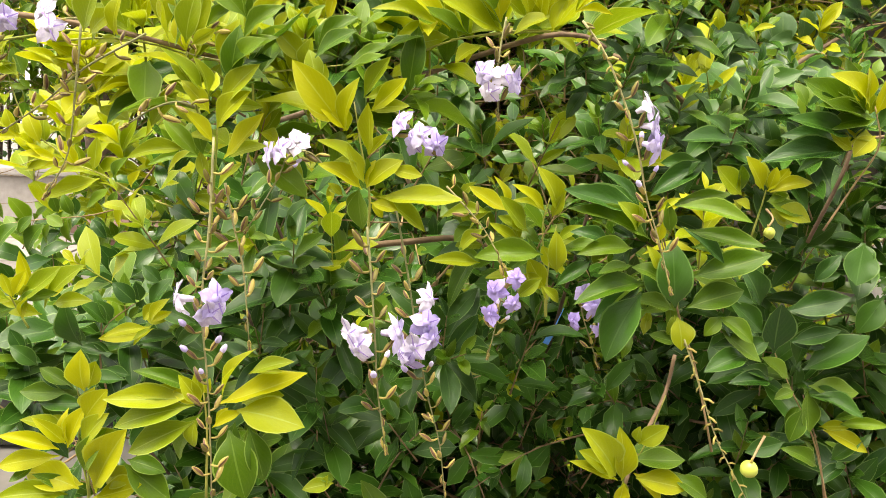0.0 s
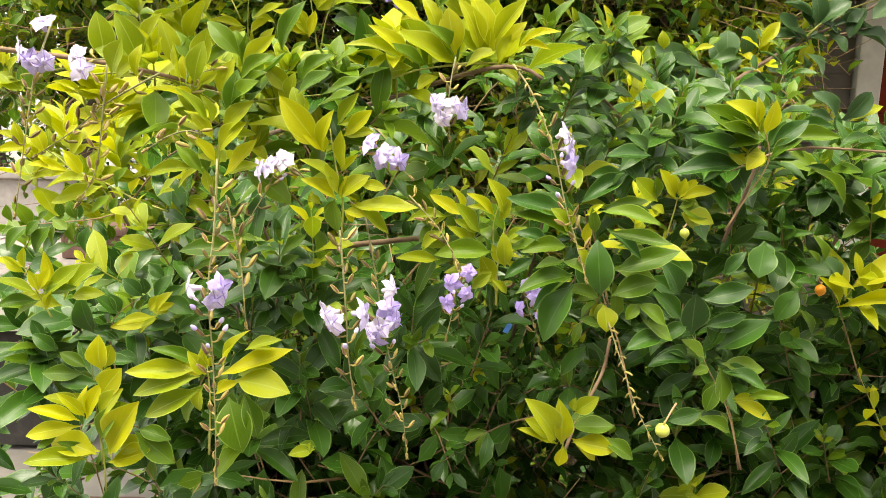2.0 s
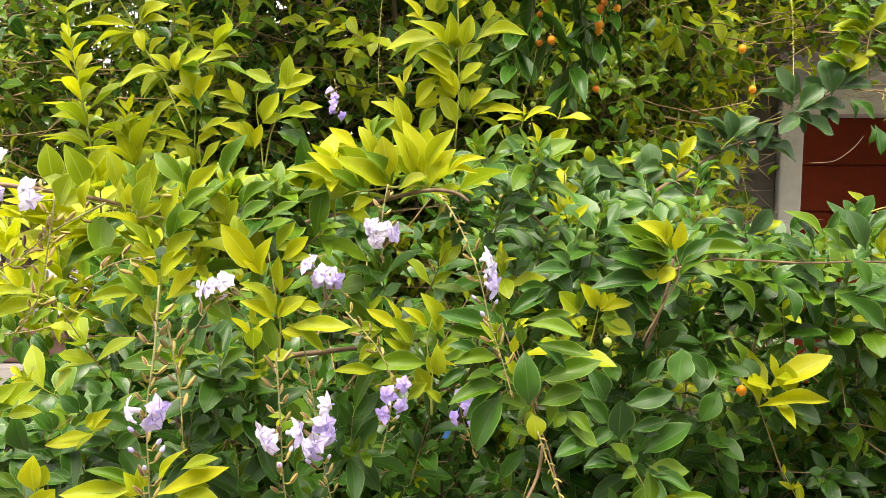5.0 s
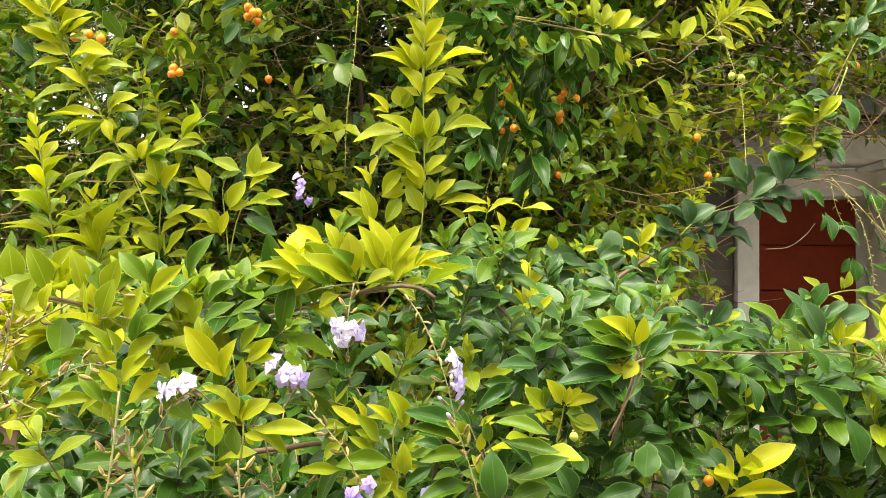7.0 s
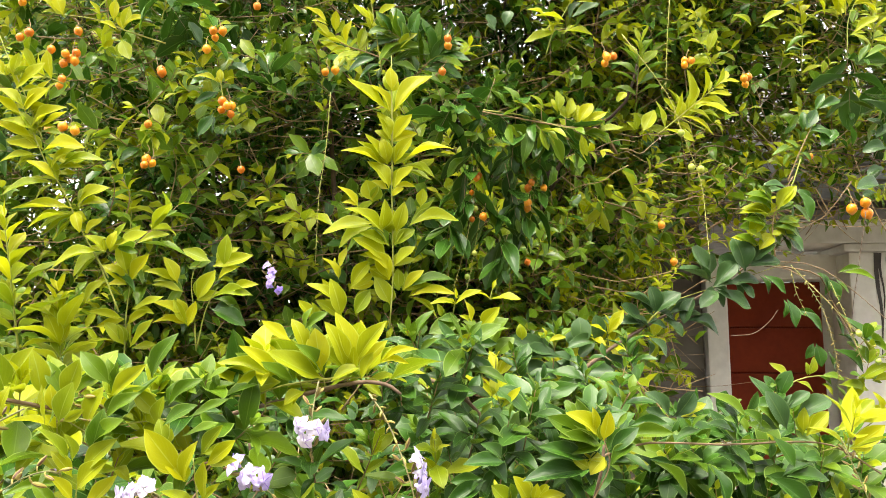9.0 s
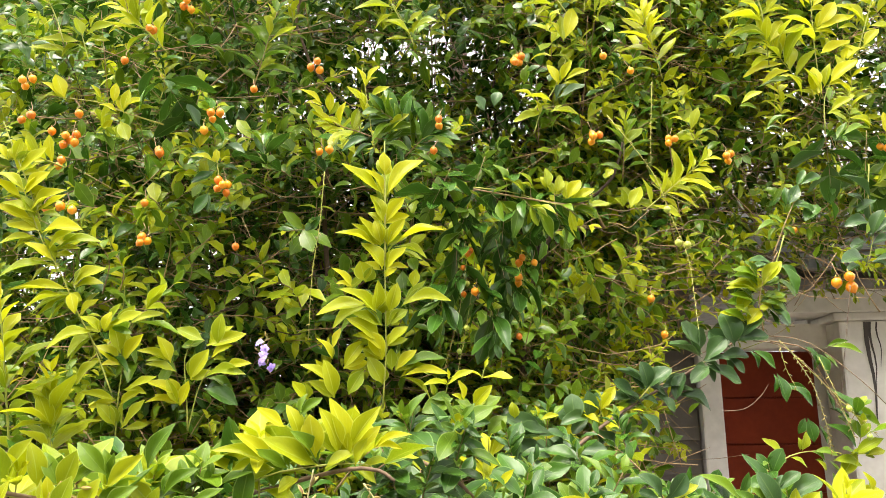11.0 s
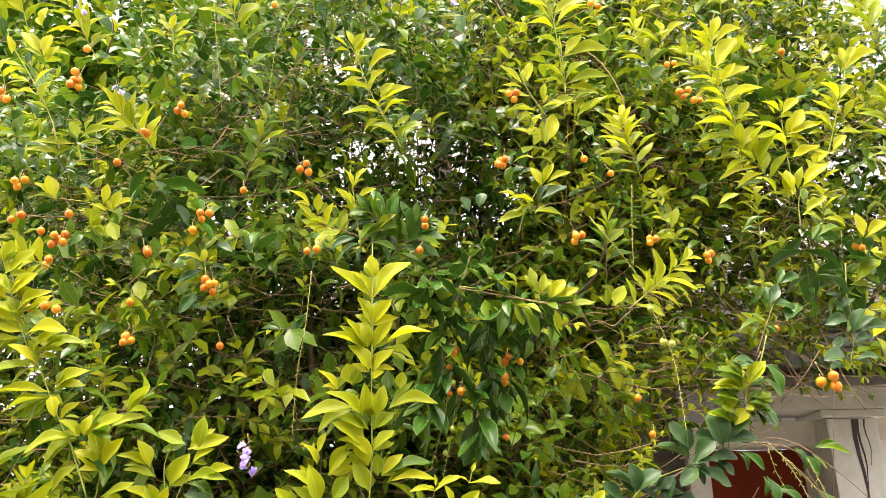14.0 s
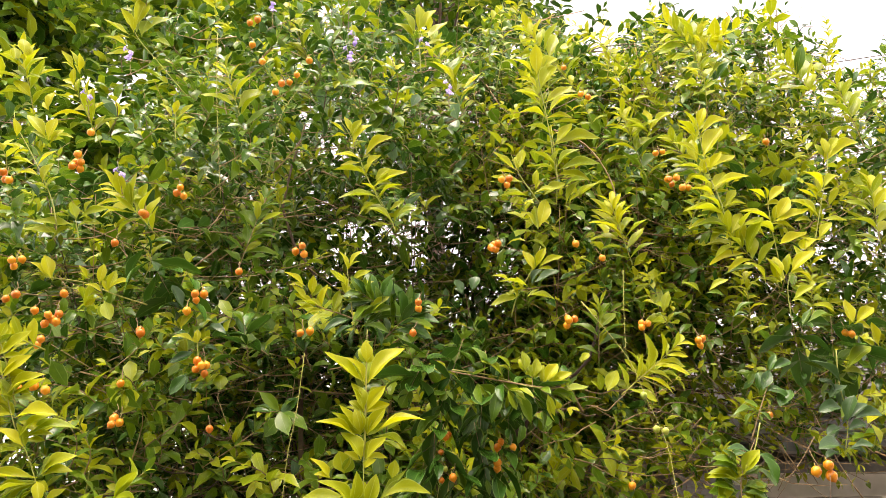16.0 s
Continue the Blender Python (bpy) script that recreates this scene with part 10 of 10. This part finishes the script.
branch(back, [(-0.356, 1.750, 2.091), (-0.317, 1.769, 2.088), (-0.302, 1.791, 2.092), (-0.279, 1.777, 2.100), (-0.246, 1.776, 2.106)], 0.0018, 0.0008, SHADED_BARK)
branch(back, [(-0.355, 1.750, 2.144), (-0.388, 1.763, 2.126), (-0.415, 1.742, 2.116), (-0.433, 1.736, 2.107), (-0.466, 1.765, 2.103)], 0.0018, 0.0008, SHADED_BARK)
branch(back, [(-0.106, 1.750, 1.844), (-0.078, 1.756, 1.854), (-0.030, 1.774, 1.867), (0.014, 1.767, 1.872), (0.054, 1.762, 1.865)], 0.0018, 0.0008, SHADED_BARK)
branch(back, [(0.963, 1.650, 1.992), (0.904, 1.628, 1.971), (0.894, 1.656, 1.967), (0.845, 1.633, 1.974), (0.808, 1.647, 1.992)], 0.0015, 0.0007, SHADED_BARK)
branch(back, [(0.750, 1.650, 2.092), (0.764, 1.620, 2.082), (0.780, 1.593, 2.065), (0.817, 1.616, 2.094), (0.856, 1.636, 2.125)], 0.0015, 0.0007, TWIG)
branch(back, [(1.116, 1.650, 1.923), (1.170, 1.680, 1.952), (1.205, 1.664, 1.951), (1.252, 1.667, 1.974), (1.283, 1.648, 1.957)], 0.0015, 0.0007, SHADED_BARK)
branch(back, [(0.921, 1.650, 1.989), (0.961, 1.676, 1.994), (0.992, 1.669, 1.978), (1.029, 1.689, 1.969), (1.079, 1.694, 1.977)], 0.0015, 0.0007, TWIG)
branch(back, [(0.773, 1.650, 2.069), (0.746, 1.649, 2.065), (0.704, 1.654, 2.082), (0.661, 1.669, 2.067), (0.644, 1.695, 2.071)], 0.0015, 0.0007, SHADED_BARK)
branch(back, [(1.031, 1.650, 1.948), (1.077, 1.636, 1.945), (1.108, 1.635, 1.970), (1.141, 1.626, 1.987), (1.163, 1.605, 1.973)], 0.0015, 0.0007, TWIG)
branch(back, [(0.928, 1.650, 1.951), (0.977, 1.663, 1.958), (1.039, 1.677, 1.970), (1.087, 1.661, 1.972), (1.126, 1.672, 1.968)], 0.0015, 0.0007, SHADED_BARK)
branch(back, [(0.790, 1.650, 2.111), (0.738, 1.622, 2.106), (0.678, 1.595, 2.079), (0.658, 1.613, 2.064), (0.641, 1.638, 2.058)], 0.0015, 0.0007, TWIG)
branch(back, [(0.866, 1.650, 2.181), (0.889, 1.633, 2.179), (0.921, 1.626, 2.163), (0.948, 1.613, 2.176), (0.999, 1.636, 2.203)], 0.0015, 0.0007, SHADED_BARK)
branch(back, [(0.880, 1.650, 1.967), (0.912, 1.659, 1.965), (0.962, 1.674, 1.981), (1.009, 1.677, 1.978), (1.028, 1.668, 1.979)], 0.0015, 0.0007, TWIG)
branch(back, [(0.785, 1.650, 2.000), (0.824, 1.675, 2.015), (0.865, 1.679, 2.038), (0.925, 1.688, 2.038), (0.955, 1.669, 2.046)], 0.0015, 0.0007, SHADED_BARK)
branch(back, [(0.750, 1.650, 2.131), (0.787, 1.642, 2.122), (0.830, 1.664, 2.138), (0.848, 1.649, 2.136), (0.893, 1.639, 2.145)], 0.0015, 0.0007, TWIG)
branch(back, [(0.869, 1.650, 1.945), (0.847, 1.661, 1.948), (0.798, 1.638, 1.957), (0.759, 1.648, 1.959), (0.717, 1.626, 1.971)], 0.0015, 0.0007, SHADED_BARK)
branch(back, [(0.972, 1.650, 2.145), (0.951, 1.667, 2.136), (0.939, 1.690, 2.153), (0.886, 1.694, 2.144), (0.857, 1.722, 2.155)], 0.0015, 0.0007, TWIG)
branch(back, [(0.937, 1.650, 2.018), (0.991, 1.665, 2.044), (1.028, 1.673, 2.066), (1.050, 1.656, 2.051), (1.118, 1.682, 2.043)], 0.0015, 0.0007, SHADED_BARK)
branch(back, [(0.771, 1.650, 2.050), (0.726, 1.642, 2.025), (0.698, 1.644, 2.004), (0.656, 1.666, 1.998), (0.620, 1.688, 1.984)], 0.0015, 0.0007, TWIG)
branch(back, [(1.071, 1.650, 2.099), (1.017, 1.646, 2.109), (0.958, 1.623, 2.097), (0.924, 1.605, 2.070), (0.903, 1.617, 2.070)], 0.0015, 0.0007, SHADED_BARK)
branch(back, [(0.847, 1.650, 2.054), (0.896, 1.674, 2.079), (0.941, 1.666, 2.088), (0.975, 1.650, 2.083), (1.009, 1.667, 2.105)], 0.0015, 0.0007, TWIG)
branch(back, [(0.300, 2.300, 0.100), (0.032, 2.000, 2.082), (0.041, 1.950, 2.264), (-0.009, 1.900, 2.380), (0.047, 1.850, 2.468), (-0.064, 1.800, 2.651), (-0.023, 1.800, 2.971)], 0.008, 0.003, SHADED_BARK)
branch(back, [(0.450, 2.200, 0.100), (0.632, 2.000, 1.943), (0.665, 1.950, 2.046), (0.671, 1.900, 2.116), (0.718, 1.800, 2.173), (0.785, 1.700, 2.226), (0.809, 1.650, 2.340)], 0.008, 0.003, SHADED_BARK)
branch(back, [(0.666, 1.500, 2.831), (0.753, 1.480, 2.771), (0.805, 1.460, 2.639), (0.799, 1.450, 2.481)], 0.0025, 0.0015, TWIG)
# lime leaves on a level branch
branch(back, [(0.642, 1.400, 2.009), (0.603, 1.380, 2.051), (0.532, 1.370, 2.051), (0.433, 1.360, 2.060), (0.339, 1.360, 2.073)], 0.003, 0.0015, TWIG)
shoot(back, (0.375, 1.365, 2.071), (0.407, 1.350, 2.032), 3, 0.063, 0.300, 0.480, wide=60, seed=382)
shoot(back, (0.447, 1.365, 2.060), (0.472, 1.350, 2.024), 3, 0.064, 0.35, 0.53, wide=60, seed=383)
shoot(back, (0.531, 1.365, 2.048), (0.562, 1.350, 2.022), 3, 0.064, 0.4, 0.58, wide=60, seed=384)
# long drooping leaves over the fruit
shoot(back, (0.322, 1.460, 1.987), (0.313, 1.440, 1.872), 4, 0.103, 0.02, 0.2, wide=60, narrow=35, lift=0.1, seed=385)
shoot(back, (0.359, 1.460, 1.939), (0.367, 1.440, 1.825), 4, 0.103, 0.02, 0.2, wide=60, narrow=35, lift=0.1, seed=386)
shoot(back, (0.409, 1.460, 1.991), (0.429, 1.440, 1.864), 4, 0.104, 0.02, 0.2, wide=60, narrow=35, lift=0.1, seed=387)
shoot(back, (0.459, 1.460, 1.955), (0.447, 1.440, 1.840), 4, 0.104, 0.02, 0.2, wide=60, narrow=35, lift=0.1, seed=388)
shoot(back, (0.396, 1.460, 1.866), (0.398, 1.440, 1.754), 4, 0.103, 0.02, 0.2, wide=60, narrow=35, lift=0.1, seed=389)
shoot(back, (0.297, 1.460, 1.900), (0.271, 1.440, 1.787), 4, 0.102, 0.02, 0.2, wide=60, narrow=35, lift=0.1, seed=390)
shoot(back, (0.346, 1.460, 2.063), (0.330, 1.440, 1.982), 4, 0.104, 0.02, 0.2, wide=60, narrow=35, lift=0.1, seed=391)
shoot(back, (0.434, 1.460, 2.055), (0.435, 1.440, 1.962), 4, 0.105, 0.02, 0.2, wide=60, narrow=35, lift=0.1, seed=392)
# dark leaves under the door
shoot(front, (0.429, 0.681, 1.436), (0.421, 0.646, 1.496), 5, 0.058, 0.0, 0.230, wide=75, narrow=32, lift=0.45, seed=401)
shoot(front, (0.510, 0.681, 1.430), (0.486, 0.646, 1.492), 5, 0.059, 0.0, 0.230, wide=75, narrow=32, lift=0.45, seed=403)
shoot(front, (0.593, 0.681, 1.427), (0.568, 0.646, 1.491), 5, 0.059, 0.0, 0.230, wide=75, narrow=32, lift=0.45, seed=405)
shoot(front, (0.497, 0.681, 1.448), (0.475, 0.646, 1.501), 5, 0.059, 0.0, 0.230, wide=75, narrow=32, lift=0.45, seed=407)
# a small golden shoot low on the shaded side
shoot(front, (0.509, 0.660, 1.168), (0.447, 0.630, 1.263), 5, 0.026, 0.85, 1.0, seed=420)
# small things in the foliage and beyond
plant_tag(front, (0.095, 0.660, 1.298))
clay_planter(-1.90, -1.40, 3.70, 0.87)
# pale violet flower heads high on the shrub behind
raceme(back, [(-0.142, 1.400, 3.111), (-0.126, 1.380, 3.035), (-0.117, 1.380, 2.979)], flowers=[(0.35, -0.7, -0.8, 0.3), (0.47, 0.6, -0.8, 0.1), (0.59, 0, -0.8, -0.2), (0.71, 0.3, -0.8, 0.4)], calyx=(0.6, 0.7), deep=1, size=1.2, seed=421)
raceme(back, [(-0.464, 1.400, 2.889), (-0.442, 1.380, 2.823), (-0.430, 1.380, 2.773)], flowers=[(0.35, -0.7, -0.8, 0.3), (0.47, 0.6, -0.8, 0.1), (0.59, 0, -0.8, -0.2)], calyx=(0.6, 0.7), deep=1, size=1.2, seed=422)
raceme(back, [(0.070, 1.400, 2.974), (0.081, 1.380, 2.903), (0.088, 1.380, 2.849)], flowers=[(0.35, -0.7, -0.8, 0.3), (0.47, 0.6, -0.8, 0.1), (0.59, 0, -0.8, -0.2), (0.71, 0.3, -0.8, 0.4)], calyx=(0.6, 0.7), deep=1, size=1.2, seed=423)
raceme(back, [(0.083, 1.400, 3.027), (0.093, 1.380, 2.953), (0.100, 1.380, 2.898)], flowers=[(0.35, -0.7, -0.8, 0.3), (0.47, 0.6, -0.8, 0.1), (0.59, 0, -0.8, -0.2)], calyx=(0.6, 0.7), deep=1, size=1.2, seed=424)
raceme(back, [(0.335, 1.400, 2.901), (0.340, 1.380, 2.831), (0.344, 1.380, 2.778)], flowers=[(0.35, -0.7, -0.8, 0.3), (0.47, 0.6, -0.8, 0.1), (0.59, 0, -0.8, -0.2), (0.71, 0.3, -0.8, 0.4)], calyx=(0.6, 0.7), deep=1, size=1.2, seed=425)
raceme(back, [(0.270, 1.400, 3.038), (0.277, 1.380, 2.963), (0.282, 1.380, 2.907)], flowers=[(0.35, -0.7, -0.8, 0.3), (0.47, 0.6, -0.8, 0.1)], calyx=(0.6, 0.7), deep=1, size=1.2, seed=426)
raceme(back, [(-0.534, 1.400, 2.744), (-0.510, 1.380, 2.683), (-0.498, 1.380, 2.637)], flowers=[(0.35, -0.7, -0.8, 0.3), (0.47, 0.6, -0.8, 0.1)], calyx=(0.6, 0.7), deep=1, size=1.2, seed=427)
raceme(back, [(-0.424, 1.400, 2.539), (-0.404, 1.380, 2.484), (-0.393, 1.380, 2.441)], flowers=[(0.35, -0.7, -0.8, 0.3), (0.47, 0.6, -0.8, 0.1)], calyx=(0.6, 0.7), deep=1, size=1.2, seed=428)
